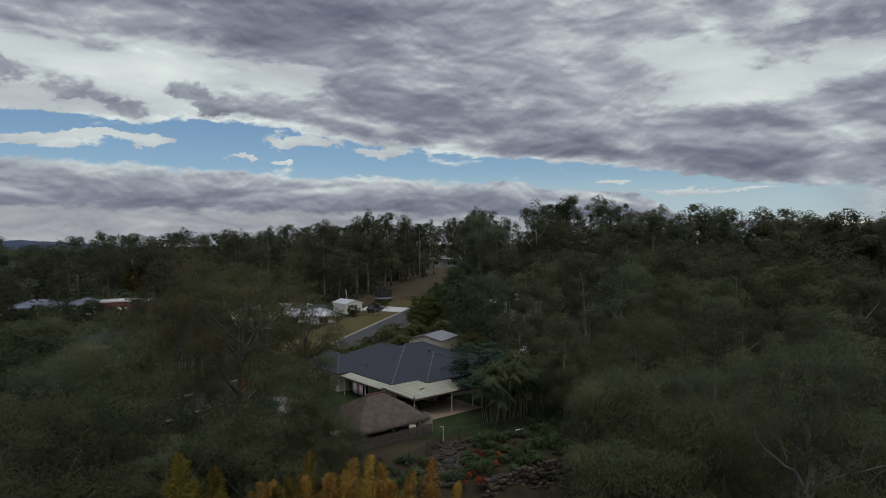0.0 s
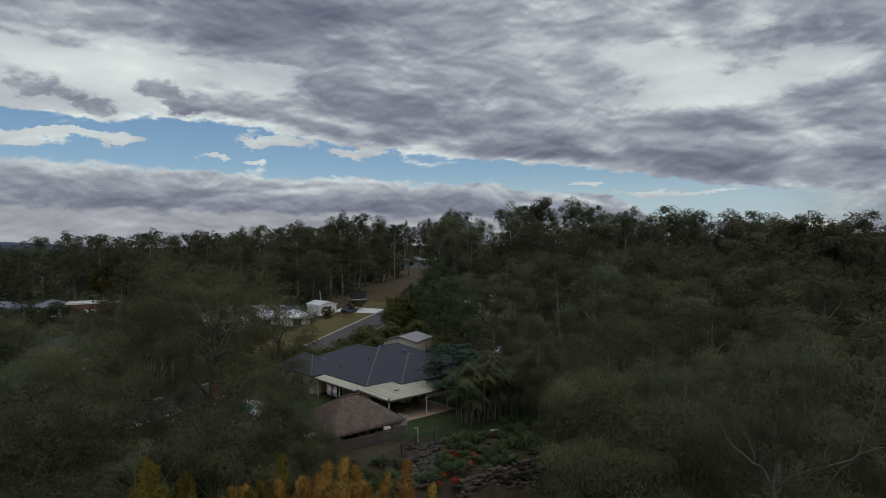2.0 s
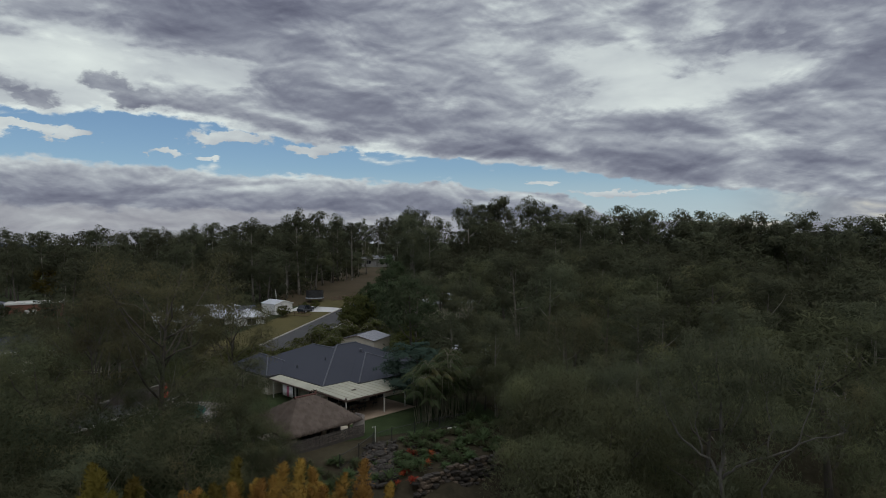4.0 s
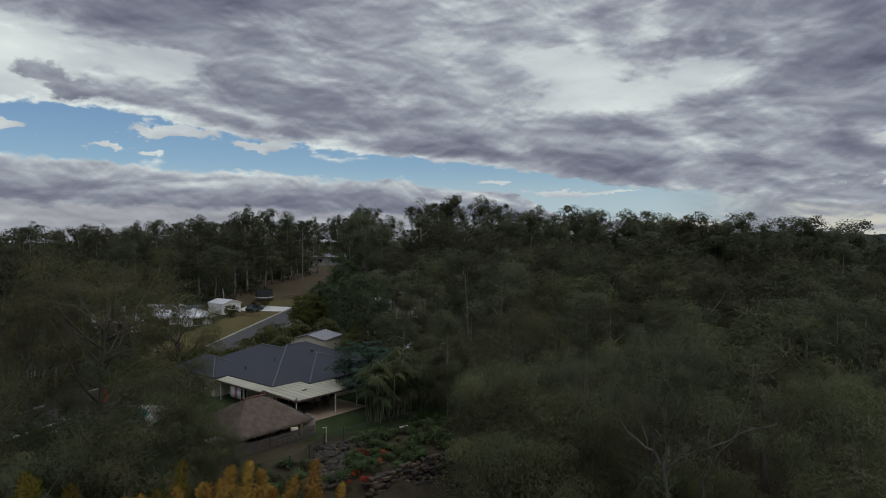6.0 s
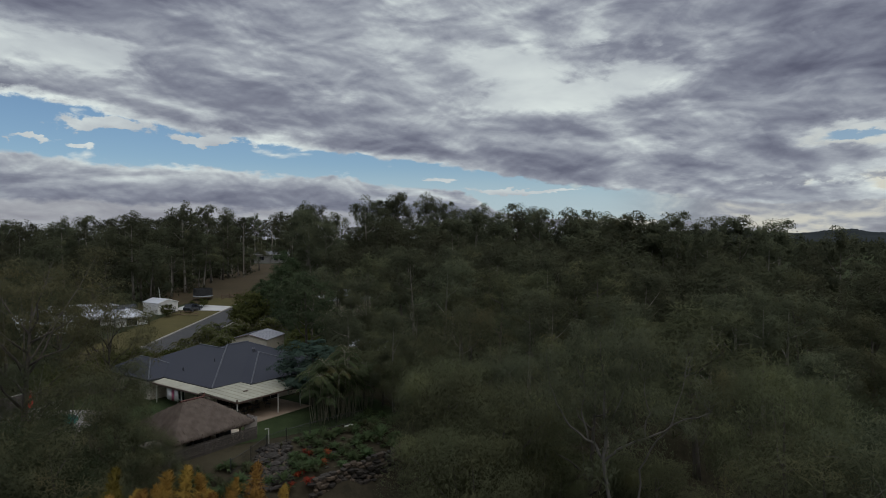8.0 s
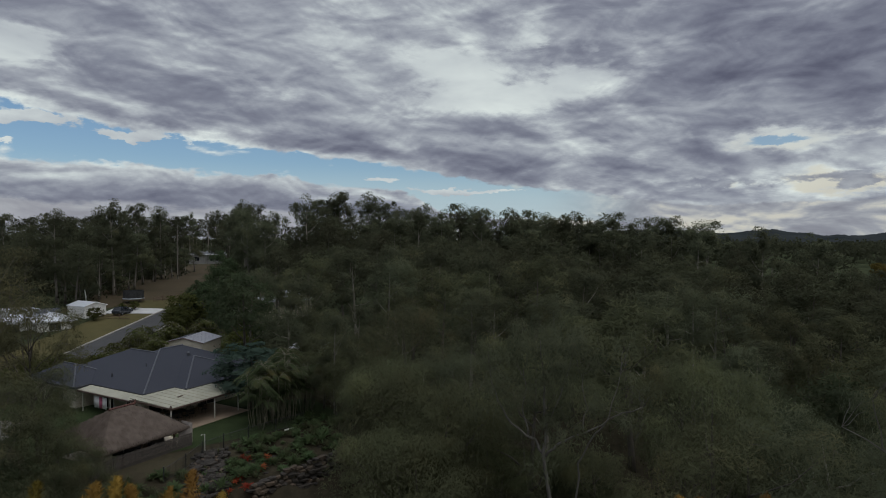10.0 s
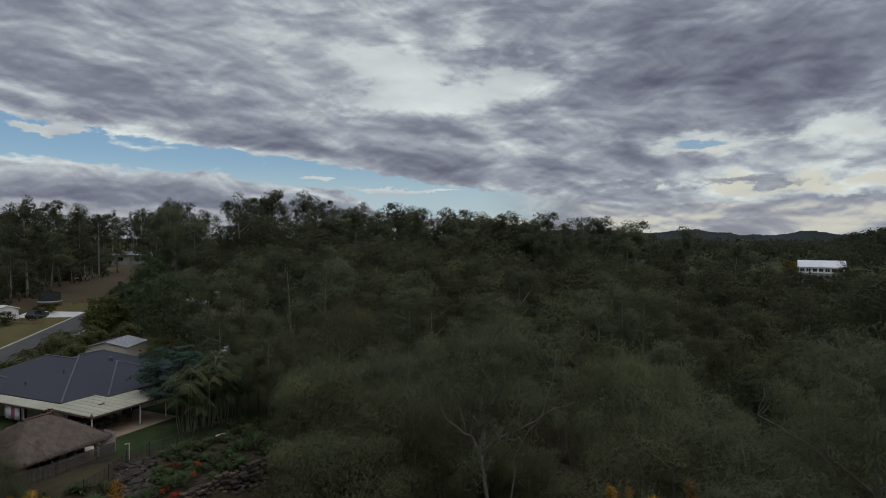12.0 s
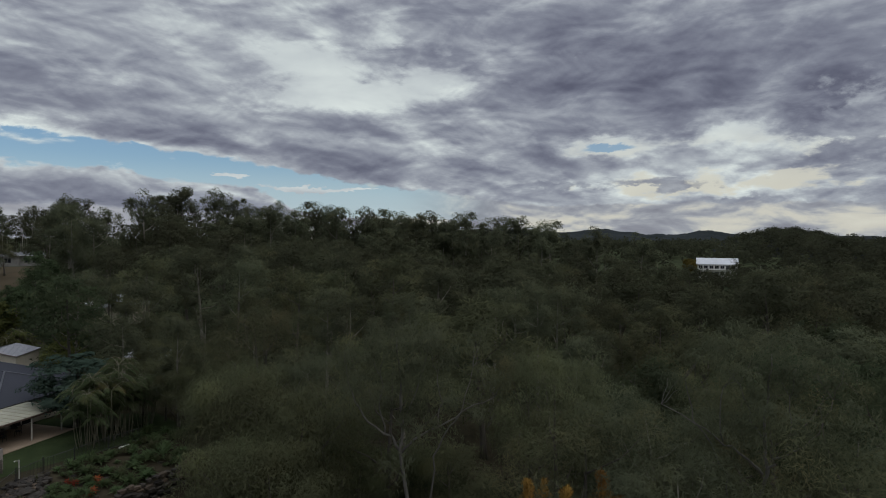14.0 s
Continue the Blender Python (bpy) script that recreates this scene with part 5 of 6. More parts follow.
def build_trampoline():
    x, y = -14.6, 147.0
    t = thing("trampoline", pose(x, y, ground_z(x, y)), "round trampoline with a dark safety net on the grass", "trampoline")
    n = 24
    ring = [(2.05 * math.cos(2 * math.pi * k / n), 2.05 * math.sin(2 * math.pi * k / n)) for k in range(n)]
    pad = Shape().tube([(a, b, 0.9) for a, b in ring + ring[:1]], [0.14] * (n + 1), 6, cap=False)
    part("padding", pad, surface("pad_blue_grey", (0.24, 0.27, 0.30), (0.36, 0.38, 0.41), 2.0, 0.7), t)
    part("jumping_mat", Shape().poly([(a * 0.96, b * 0.96, 0.88) for a, b in ring]), BLACK_METAL, t)
    net = Shape()
    for k in range(n):
        (a, b), (c, d) = ring[k], ring[(k + 1) % n]
        net.poly([(a, b, 0.95), (c, d, 0.95), (c * 0.98, d * 0.98, 2.6), (a * 0.98, b * 0.98, 2.6)])
    part("safety_net", net, NET, t)
    for k in range(0, n, 4):
        a, b = ring[k]
        part("pole", Shape().tube([(a, b, 0), (a, b, 1.2), (a * 0.98, b * 0.98, 2.7)], [0.03] * 3, 6), BLACK_METAL, t)


build_trampoline()


def build_car():
    x, y = -15.3, 134.4
    c = thing("car", pose(x, y, ground_z(x, y) + 0.12, 0, 0, 62), "dark grey hatchback parked on the driveway", "car")
    prof = [(-2.1, 0.3), (-2.15, 0.75), (-1.85, 0.92), (-1.55, 1.38), (-0.9, 1.48), (0.3, 1.45), (1.05, 0.98), (1.9, 0.85), (2.12, 0.6), (2.1, 0.3)]
    s = Shape()
    for w, k in ((-0.86, 1.0), (0.86, 1.0)):
        s.v += [(px, w * (0.84 if pz > 1.1 else 1.0), pz) for px, pz in prof]
    n = len(prof)
    s.f += [tuple(range(n)), tuple(range(2 * n - 1, n - 1, -1))] + [(i, i + n, (i + 1) % n + n, (i + 1) % n) for i in range(n)]
    part("body", s, CAR_PAINT, c, smooth=False)
    for w in (-1, 1):
        part("side_window", Shape().poly([(-1.4, w * 0.80, 1.0), (0.85, w * 0.80, 1.0), (0.25, w * 0.755, 1.38), (-1.2, w * 0.755, 1.38)]), GLASS, c)
    part("windscreen", Shape().poly([(0.36, -0.66, 1.43), (0.36, 0.66, 1.43), (1.0, 0.72, 1.02), (1.0, -0.72, 1.02)]), GLASS, c)
    part("rear_window", Shape().poly([(-1.60, -0.66, 1.36), (-1.60, 0.66, 1.36), (-1.86, 0.7, 0.96), (-1.86, -0.7, 0.96)]), GLASS, c)
    for sx in (-1.3, 1.35):
        for sy in (-0.8, 0.8):
            wheel = part("wheel", Shape().tube([(sx, sy - 0.1, 0.2), (sx, sy + 0.1, 0.2)], [0.32, 0.32], 14), RUBBER, c)
            part("rim", Shape().tube([(sx, sy - 0.11, 0.2), (sx, sy + 0.11, 0.2)], [0.19, 0.19], 10), GREY_ROOF, wheel)


build_car()


def rail_fence(pts, h, mat, label, slats=True, step=2.2, name="fence"):
    f = thing(name, Matrix(), label, "fence")
    for (x0, y0), (x1, y1) in zip(pts, pts[1:]):
        n = max(1, round(math.dist((x0, y0), (x1, y1)) / step))
        for i in range(n):
            ax, ay = x0 + (x1 - x0) * i / n, y0 + (y1 - y0) * i / n
            bx, by = x0 + (x1 - x0) * (i + 1) / n, y0 + (y1 - y0) * (i + 1) / n
            za, zb = ground_z(ax, ay), ground_z(bx, by)
            part("post", Shape().box((ax, ay, za + h / 2), (0.1, 0.1, h + 0.1)), mat, f)
            for k in ((0.25, 0.55, 0.85) if slats else (0.3, 0.95)):
                part("rail", Shape().tube([(ax, ay, za + h * k), (bx, by, zb + h * k)], [0.05, 0.05], 4), mat, f)
    return f


def paling_fence(pts, h, mat, label, w=0.16, fill=0.93):
    """Close-boarded fence, board by board."""
    f = thing("paling_fence", Matrix(), label, "fence")
    share = Shape().box((0, 0, h / 2), (w * fill, 0.025, h)).mesh("board", mat)
    for (x0, y0), (x1, y1) in zip(pts, pts[1:]):
        d = math.dist((x0, y0), (x1, y1))
        n = int(d / w)
        turn = math.degrees(math.atan2(y1 - y0, x1 - x0))
        for i in range(n):
            x, y = x0 + (x1 - x0) * (i + 0.5) / n, y0 + (y1 - y0) * (i + 0.5) / n
            b = part("board", share, None, f)
            b.matrix_local = pose(x, y, ground_z(x, y) - 0.05 + 0.02 * math.sin(i * 2.1), 0, 0, turn)
        if fill < 0.9:
            part("post", Shape().box((x0, y0 + 0.06, ground_z(x0, y0) + h * 0.52), (0.08, 0.08, h * 1.1)), mat, f)
        part("rail", Shape().tube([(x0, y0, ground_z(x0, y0) + h * 0.8), (x1, y1, ground_z(x1, y1) + h * 0.8)], [0.04, 0.04], 4), mat, f)
    return f


rail_fence([(-10.5, 146), (-5.5, 150)], 1.2, TIMBER, "dark timber rail fence at the end of the driveway")
rail_fence([(-19.0, 131.0), (-13.5, 129.0)], 1.0, TIMBER, "low timber rail fence on the verge")
paling_fence([(-0.5, 117.0), (5.5, 112.5)], 1.7, TIMBER_GREY, "weathered paling fence behind the shed")
paling_fence([(-8.6, 54.6), (-7.1, 55.7), (-5.6, 56.8), (-4.1, 58.0), (-2.6, 59.2), (-1.2, 60.2)], 1.25, TIMBER_GREY, "weathered grey slat fence in front of the gazebo", 0.09, 0.72)


def build_bins():
    for x, y, mat, lid, lab in ((-0.8, 118.6, DARK_PLASTIC, RED_PLASTIC, "dark wheelie bin with red lid beside the fence"), (-1.7, 118.9, DARK_PLASTIC, DARK_PLASTIC, "dark green wheelie bin beside the fence")):
        b = thing("wheelie_bin", pose(x, y, ground_z(x, y), 0, 0, 20), lab, "bin", "bins")
        s = Shape().add([(-.22, -.26, .05), (.22, -.26, .05), (.22, .22, .05), (-.22, .22, .05), (-.29, -.36, 1.0), (.29, -.36, 1.0), (.29, .34, 1.0), (-.29, .34, 1.0)],
                        [(3, 2, 1, 0), (4, 5, 6, 7), (0, 1, 5, 4), (1, 2, 6, 5), (2, 3, 7, 6), (3, 0, 4, 7)])
        part("body", s, mat, b)
        part("lid", Shape().box((0, -0.02, 1.04), (0.62, 0.76, 0.08), bevel=0.06), lid, b)
        for sx in (-1, 1):
            part("wheel", Shape().tube([(sx * 0.2, 0.3, 0.1), (sx * 0.28, 0.3, 0.1)], [0.1, 0.1], 10), RUBBER, b)


build_bins()

# far house at the top of the field
fx, fy = polar(-0.7, 285)
hip_house("house", pose(fx, fy, 8.0, 0, 0, -18), [(-5.5, 6.5, -5, 4), (-9, -1, -7, 1)], 3.4, 0.40, DARK_GREY_ROOF, surface("grey_boards", (0.20, 0.19, 0.18), (0.30, 0.29, 0.27), 0.8, 0.8),
          "grey-roofed house at the top of the field",
          [(3.4, -4.42, 0, 1.6, 2.0, 0.5), (0.8, -4.42, 0, 1.4, 2.0, 0.5), (-5, -6.42, 0, 2.2, 1.8, 0.6), (5.92, -1.0, 90, 1.6, 1.6, 0.8)], trim=WHITE_WALL)
# houses glimpsed between the trees
gx, gy = polar(27.9, 104)
hip_house("house", pose(gx, gy, 2.0, 0, 0, 36), [(-7, 3, -4, 4), (1, 8, -6, 3)], 2.6, 0.40, ROOF_BLUE, CREAM_WALL, "dark-roofed cream house among the trees",
          [(3.5, -5.42, 0, 1.8, 1.2, 0.9), (6, -5.42, 0, 1.0, 2.0, 0.1), (-3, -3.42, 0, 2.0, 1.2, 0.9)], trim=WHITE_WALL)
gx, gy = polar(34.0, 156)
hip_house("house", pose(gx, gy, 3.4, 0, 0, 30), [(-16, -5, -4, 4), (-5, 5, -3.5, 4.5), (5, 13, -4, 4)], 2.7, 0.34, BLUE_GREY_ROOF, CREAM_WALL, "long cream house with blue-grey roofs behind trees",
          [(-12, -3.42, 0, 2.2, 1.2, 0.9), (-8, -3.42, 0, 1.4, 1.2, 0.9), (-2, -2.92, 0, 2.4, 1.6, 0.5), (2, -2.92, 0, 1.6, 1.2, 0.9), (9, -3.42, 0, 2.0, 1.2, 0.9)])
gx, gy = polar(27.8, 150)
brick = thing("outbuilding", pose(gx, gy, 3.6, 0, 0, 22), "low red-brick outbuilding with a white parapet", "building")
part("wall", Shape().box((0, 0, 1.1), (9.5, 5, 4.2)), RED_BRICK, brick)
part("parapet", Shape().box((0, 0, 3.35), (9.9, 5.4, 0.35)), WHITE_WALL, brick)
for x in (-1.2, 0.0):
    part("door", Shape().box((x, -2.53, 1.0), (0.95, 0.06, 2.1)), WHITE_WALL, brick, "white door")
part("window", Shape().box((2.6, -2.53, 1.5), (1.6, 0.06, 1.0)), GLASS, brick, "dark glass")
gx, gy = polar(-6.9, 128)
hip_house("house", pose(gx, gy, 3.6, 0, 0, 10), [(-5, 5, -4, 4)], 3.0, 0.40, WHITE_ROOF, CREAM_WALL, "pale-roofed house hidden among gum trees", [(0, -3.42, 0, 2.0, 1.2, 0.9)])
gx, gy = polar(-9.5, 98)
gable_shed("garden_shed", pose(gx, gy, -0.6, 0, 0, 60), 5, 6, 2.6, 0.7, WHITE_ROOF, CREAM_WALL, "pale shed half hidden under trees")


def build_white_block():
    """The two-storey white building across the valley."""
    x, y = polar(-59.8, 345)
    b = thing("apartment_building", pose(x, y, 5.3, 0, 0, -57), "long white two-storey building with a pale roof across the valley", "building")
    part("wall", Shape().box((0, 0, -3.8), (19, 8, 7.6)), WHITE_WALL, b)
    s = Shape().add([(-10, -4.8, 0), (10, -4.8, 0), (10, 4.8, 0), (-10, 4.8, 0), (-10, -0.2, 3.2), (10, -0.2, 3.2)],
                    [(0, 1, 5, 4), (2, 3, 4, 5), (1, 2, 5), (3, 0, 4), (3, 2, 1, 0)])
    part("roof", s, WHITE_ROOF, b)
    for z in (-1.45, -4.7):
        for i in range(7):
            win = part("window", Shape().box((-8 + 2.6 * i, -4.03, z), (1.7, 0.06, 1.5)), GLASS, b, "dark glass")
            part("frame", Shape().box((-8 + 2.6 * i, -4.07, z - 0.8), (1.9, 0.08, 0.12)).box((-8 + 2.6 * i, -4.07, z), (0.1, 0.08, 1.5)), WHITE_WALL, win)
    part("balcony", Shape().box((0, -4.9, -2.75), (19, 1.6, 0.2)), WHITE_WALL, b)
    for i in range(8):
        part("column", Shape().box((-9.3 + 2.65 * i, -5.5, -2.0), (0.18, 0.18, 5.0)), WHITE_WALL, b)


build_white_block()
for i, (az, e) in enumerate([(-62.2, -2.75), (-61.5, -1.75), (-60.9, -2.35), (-59.9, -3.05), (-59.0, -2.85), (-58.2, -3.0), (-57.5, -2.6)]):
    d = 296 + 9 * (i % 3)
    gx, gy = polar(az, d)
    GUM_FAR.stand(gx, gy, EYE_Z + d * math.tan(radians(e)) - ground_z(gx, gy), 1.7 * i, i, 1.0, label="grey-green gum tree before the white building", group="valley trees")


# ---------------------------------------------------------------- pool beside the house
def build_pool():
    px, py = -22.5, 70.0
    sheet("pool_surround", (line((-27.5, 66), (-24.5, 76), 3), line((-19, 63.5), (-16, 74), 3)), CONCRETE, "pale concrete pool surround", 0.08)
    s = Shape()
    n = 28
    pts = [(px + 3.6 * math.cos(2 * math.pi * k / n) * 0.62 + 1.0, py + 3.6 * math.sin(2 * math.pi * k / n), ground_z(px, py) + 0.16) for k in range(n)]
    s.poly(pts)
    solid("pool_water", s, POOL, "turquoise water of a garden pool", kind="structure")
    u = thing("parasol", pose(-24.7, 74.0, ground_z(-24.7, 74.0) + 0.05), "closed red parasol standing beside the pool", "parasol")
    part("pole", Shape().tube([(0, 0, 0), (0, 0, 2.9)], [0.03, 0.03], 8), TIMBER, u)
    part("canopy", Shape().tube([(0, 0, 0.9), (0, 0, 1.3), (0, 0, 2.2), (0, 0, 2.8)], [0.24, 0.26, 0.17, 0.04], 8), RED_PLASTIC, u, "furled red cloth")
    part("base", Shape().box((0, 0, 0.06), (0.6, 0.6, 0.12), bevel=0.1), CONCRETE, u)
    paling_fence([(-31, 74), (-24, 80), (-17.5, 85)], 1.6, TIMBER_GREY, "weathered timber fence behind the pool", 0.2)


build_pool()


mast = Shape().tube([(0, 0, 0), (0.05, 0, 1.6), (0.35, 0, 3.4)], [0.16, 0.14, 0.10], 8)
solid("mast", mast, WHITE_WALL, "white leaning pole behind the white shed", "pole", m=pose(-22.6, 141.0, ground_z(-22.6, 141.0) + 0.6, 0, 0, 160))
tap = thing("garden_shower", pose(-0.1, 58.3, 0.0), "white outdoor shower post at the lawn edge", "shower")
part("post", Shape().box((0, 0, 0.75), (0.09, 0.09, 1.5), bevel=0.02), POST_WHITE, tap)
part("arm", Shape().tube([(0, 0, 1.42), (-0.25, 0, 1.48), (-0.3, 0, 1.4)], [0.025, 0.025, 0.06], 8), POST_WHITE, tap)


# ---------------------------------------------------------------- palms, garden and single trees
def frond_set(rng, crown, n, length, rise, leaflets, width, blade=0.038):
    """Blades of n arching fronds that spring from the point crown."""
    c, al, ac = [], [], []
    spine = Shape()
    for k in range(n):
        a = 2 * math.pi * (k + rng.random() * 0.6) / n
        out = np.array([math.cos(a), math.sin(a), 0.0])
        L = length * (0.75 + 0.4 * rng.random())
        up = rise * (0.3 + 0.9 * rng.random())
        pts = []
        for t in np.linspace(0, 1, 9):
            pts.append(crown + out * L * (t - 0.12 * t * t) * 0.85 + np.array([0, 0, L * (up * t - (0.50 + up * 0.62) * t * t)]))
        spine.tube(pts[::2], [0.035, 0.03, 0.022, 0.015, 0.006], 3, cap=False)
        pts = np.array(pts)
        for i in range(leaflets):
            t = 0.15 + 0.83 * i / leaflets
            j = min(7, int(t * 8))
            f = t * 8 - j
            p = pts[j] * (1 - f) + pts[j + 1] * f
            d = pts[j + 1] - pts[j]
            d = d / np.linalg.norm(d)
            side = np.cross(d, [0, 0, 1])
            side = side / max(1e-6, np.linalg.norm(side))
            for sg in (-1, 1):
                w = side * sg * 0.8 + d * 0.55 + np.array([0, 0, -0.25 - 0.35 * rng.random()])
                w = w / np.linalg.norm(w) * width * (0.5 + math.sin(math.pi * min(1, t + 0.1)) * 0.6)
                c.append(p + w * 0.9)
                al.append(w)
                ac.append(np.cross(w, [0.2, 0.1, 1.0]) / max(1e-6, np.linalg.norm(np.cross(w, [0.2, 0.1, 1.0]))) * blade)
    return spine, np.array(c), np.array(al), np.array(ac)


def palm_data(seed, stems, height, length=2.6, fronds=9, leaflets=22, width=0.36, lean=0.18, r=0.09, least=0.36, blade=0.038):
    rng = np.random.default_rng(seed)
    wood = Shape()
    leaves = []
    for k in range(stems):
        a = rng.random() * 6.28
        base = np.array([math.cos(a), math.sin(a), 0]) * (0.25 + 0.9 * rng.random()) * (stems > 1)
        h = height * (least + (1 - least) * rng.random()) if stems > 1 else height
        tip = base + np.array([base[0] * lean * h * 0.5 + rng.normal(0, 0.15), base[1] * lean * h * 0.5 + rng.normal(0, 0.15), h])
        path = [base * (1 - t) + tip * t + np.array([base[0], base[1], 0]) * 0.35 * math.sin(math.pi * t) * 0.6 for t in np.linspace(0, 1, 6)]
        wood.tube(path, [r * (1.1 - 0.45 * t) for t in np.linspace(0, 1, 6)], 6)
        spine, c, al, ac = frond_set(rng, tip, fronds, length, 1.0, leaflets, width, blade)
        wood.add(spine.v, spine.f)
        leaves.append(quads(c, al, ac))
    return wood, np.concatenate(leaves)


class Palm(Tree):
    def __init__(self, name, label, leaf_mat, seeds, category="palm", bark=None, **kw):
        self.name, self.label, self.category = name, label, category
        self.kinds = []
        for sd in seeds:
            wood, leaf = palm_data(sd, **kw)
            mid = leaf.reshape(-1, 4, 3).mean(1)
            face = unit(unit(mid - np.array([0, 0, kw["height"] * 0.55])) * 0.7 + np.array([0, 0, 0.8]))
            self.kinds.append((wood.mesh("trunk", bark or PALM_BARK, True), leaf_mesh("crown", turned_out(leaf, 4, face), leaf_mat, 4, face), kw["height"]))


CANE_PALM = Palm("cane_palm", "clump of golden cane palms with arching fronds", LEAF_PALM, (1, 2, 3), stems=12, height=6.8, length=2.5, fronds=8, leaflets=22, width=0.40, lean=0.22, r=0.05, least=0.55, blade=0.03)
HEDGE_PALM = Palm("cane_palm", "yellow-green cane palm in the hedge", LEAF_LIME, (4, 5), stems=7, height=3.6, length=2.4, fronds=8, leaflets=16, width=0.36)
TALL_PALM = Palm("palm_tree", "slender single palm with pale trunk", LEAF_PALM, (6,), stems=1, height=11, length=2.6, fronds=12, leaflets=20, width=0.4, r=0.14)

# the cluster of palms beside the patio
for x, y, h, k in ((5.0, 63.2, 5.4, 0), (6.4, 64.4, 6.5, 1), (8.4, 65.4, 5.8, 2), (7.4, 67.4, 6.9, 0), (10.2, 67.6, 5.4, 2)):
    CANE_PALM.stand(x, y, h, 1.3 * k + x, k, group="palms beside the patio")
# hedge between house and street
rng_h = random.Random(12)
for i in range(15):
    t = i / 14
    x, y = -19.5 + 20.0 * t + rng_h.uniform(-0.7, 0.7), 94.5 + 8.0 * t + rng_h.uniform(-1.2, 1.2)
    if -6.6 < x < 3.0 and y > 97.0:
        x, y = x, y + 9.5
    HEDGE_PALM.stand(x, y, (1.5 + 1.6 * t) * rng_h.uniform(0.85, 1.15), i * 1.7, i, group="hedge along the street")

for i in range(9):
    t = i / 8
    HEDGE_PALM.stand(-9.6 + 7.4 * t + rng_h.uniform(-0.6, 0.6), 99.5 + 22 * t + rng_h.uniform(-0.6, 0.6), 2.0 + 1.2 * t, i * 2.3, i + 1, group="hedge along the street")
for i in range(8):
    t = i / 7
    x, y = polar(8.6 - 4.0 * t, 97.5 + 13 * t)
    HEDGE_PALM.stand(x, y, 2.0 + 0.9 * t, i * 1.9, i, group="hedge along the street")
BLUE_TREE = Tree("conifer", "dense blue-green tree beside the patio", LEAF_BLUE, BARK_DARK, seeds=(81,), height=9.5, spread=3.0, bare=0.1,
                 clumps=130, leaves=7000, size=0.17, droop=0.2, clump_r=0.7, limbs=8, flat=0.5, top=0.35, slim=0.45)
BLUE_TREE.stand(4.6, 70.8, 8.7, 0.4, wide=1.55, group="garden trees")
TALL_DARK = Tree("shade_tree", "tall dense dark green tree beside the street", LEAF_STREET, BARK_DARK, seeds=(91, 92), height=14, spread=3.6, bare=0.08,
                 clumps=100, leaves=6500, size=0.19, droop=0.35, clump_r=0.9, limbs=7, top=0.4, slim=0.45)
for az, d, h, k in ((-1.0, 124, 12.5, 0), (0.1, 121, 9.5, 1), (-2.3, 130, 11.0, 1), (1.5, 119, 6.5, 0), (0.9, 129, 8.5, 1), (-1.9, 136, 14.0, 1)):
    x, y = polar(az, d)
    TALL_DARK.stand(x, y, h, k + az, k, group="street trees")
for az, d, h in ((-1.2, 116, 8.0), (-2.4, 118, 9.0), (-3.2, 112, 7.0)):
    x, y = polar(az, d)
    TALL_PALM.stand(x, y, h, az, group="street palms")
x, y = polar(-22.6, 53)
TALL_DARK.stand(x, y, 3.4, 1.0, 0, wide=1.9, label="round dark green bush in the gully", group="garden trees")
LIME_BUSH = Tree("shrub", "yellow-green leafy shrub beside the street", LEAF_LIME, BARK_DARK, category="shrub", seeds=(95, 96), height=4, spread=2.0, bare=0.05,
                 clumps=50, leaves=2000, size=0.15, droop=0.3, clump_r=0.6, limbs=6, top=0.45, slim=0.45)
for az, d, h in ((-2.6, 97, 5.0), (-3.6, 94, 4.6), (-3.0, 104, 5.6), (2.5, 117, 5.4), (1.7, 119, 7.4), (6.5, 136, 2.4), (5.6, 139, 2.2), (8.6, 131, 3.0)):
    x, y = polar(az, d)
    LIME_BUSH.stand(x, y, h, az, int(d), group="shrubs")
for i in range(13):
    t = i / 12
    x, y = polar(17.5 - 8.6 * t + rng_h.uniform(-0.3, 0.3), 88 + 7 * t + rng_h.uniform(-2, 2))
    if i % 3 == 1:
        HEDGE_PALM.stand(x, y, 2.9, i, i, group="hedge along the street")
    else:
        LIME_BUSH.stand(x, y, rng_h.uniform(3.6, 4.9) - 0.6 * t, i * 1.4, i, wide=1.2, label="leafy green hedge shrub beside the house", group="hedge along the street")
YELLOW_TREE = Tree("flowering_tree", "tree with golden yellow foliage", LEAF_YELLOW, BARK_DARK, seeds=(97,), height=8, spread=3.2, bare=0.25,
                   clumps=60, leaves=2200, size=0.25, droop=0.3, clump_r=0.8, limbs=5, slim=0.45)
x, y = polar(27.0, 158)
YELLOW_TREE.stand(x, y, 9.4, z=ground_z(x, y))
x, y = polar(-57.7, 300)
YELLOW_TREE.stand(x, y, 10.0, z=0.0, label="tree with rusty yellow foliage beside the white building")

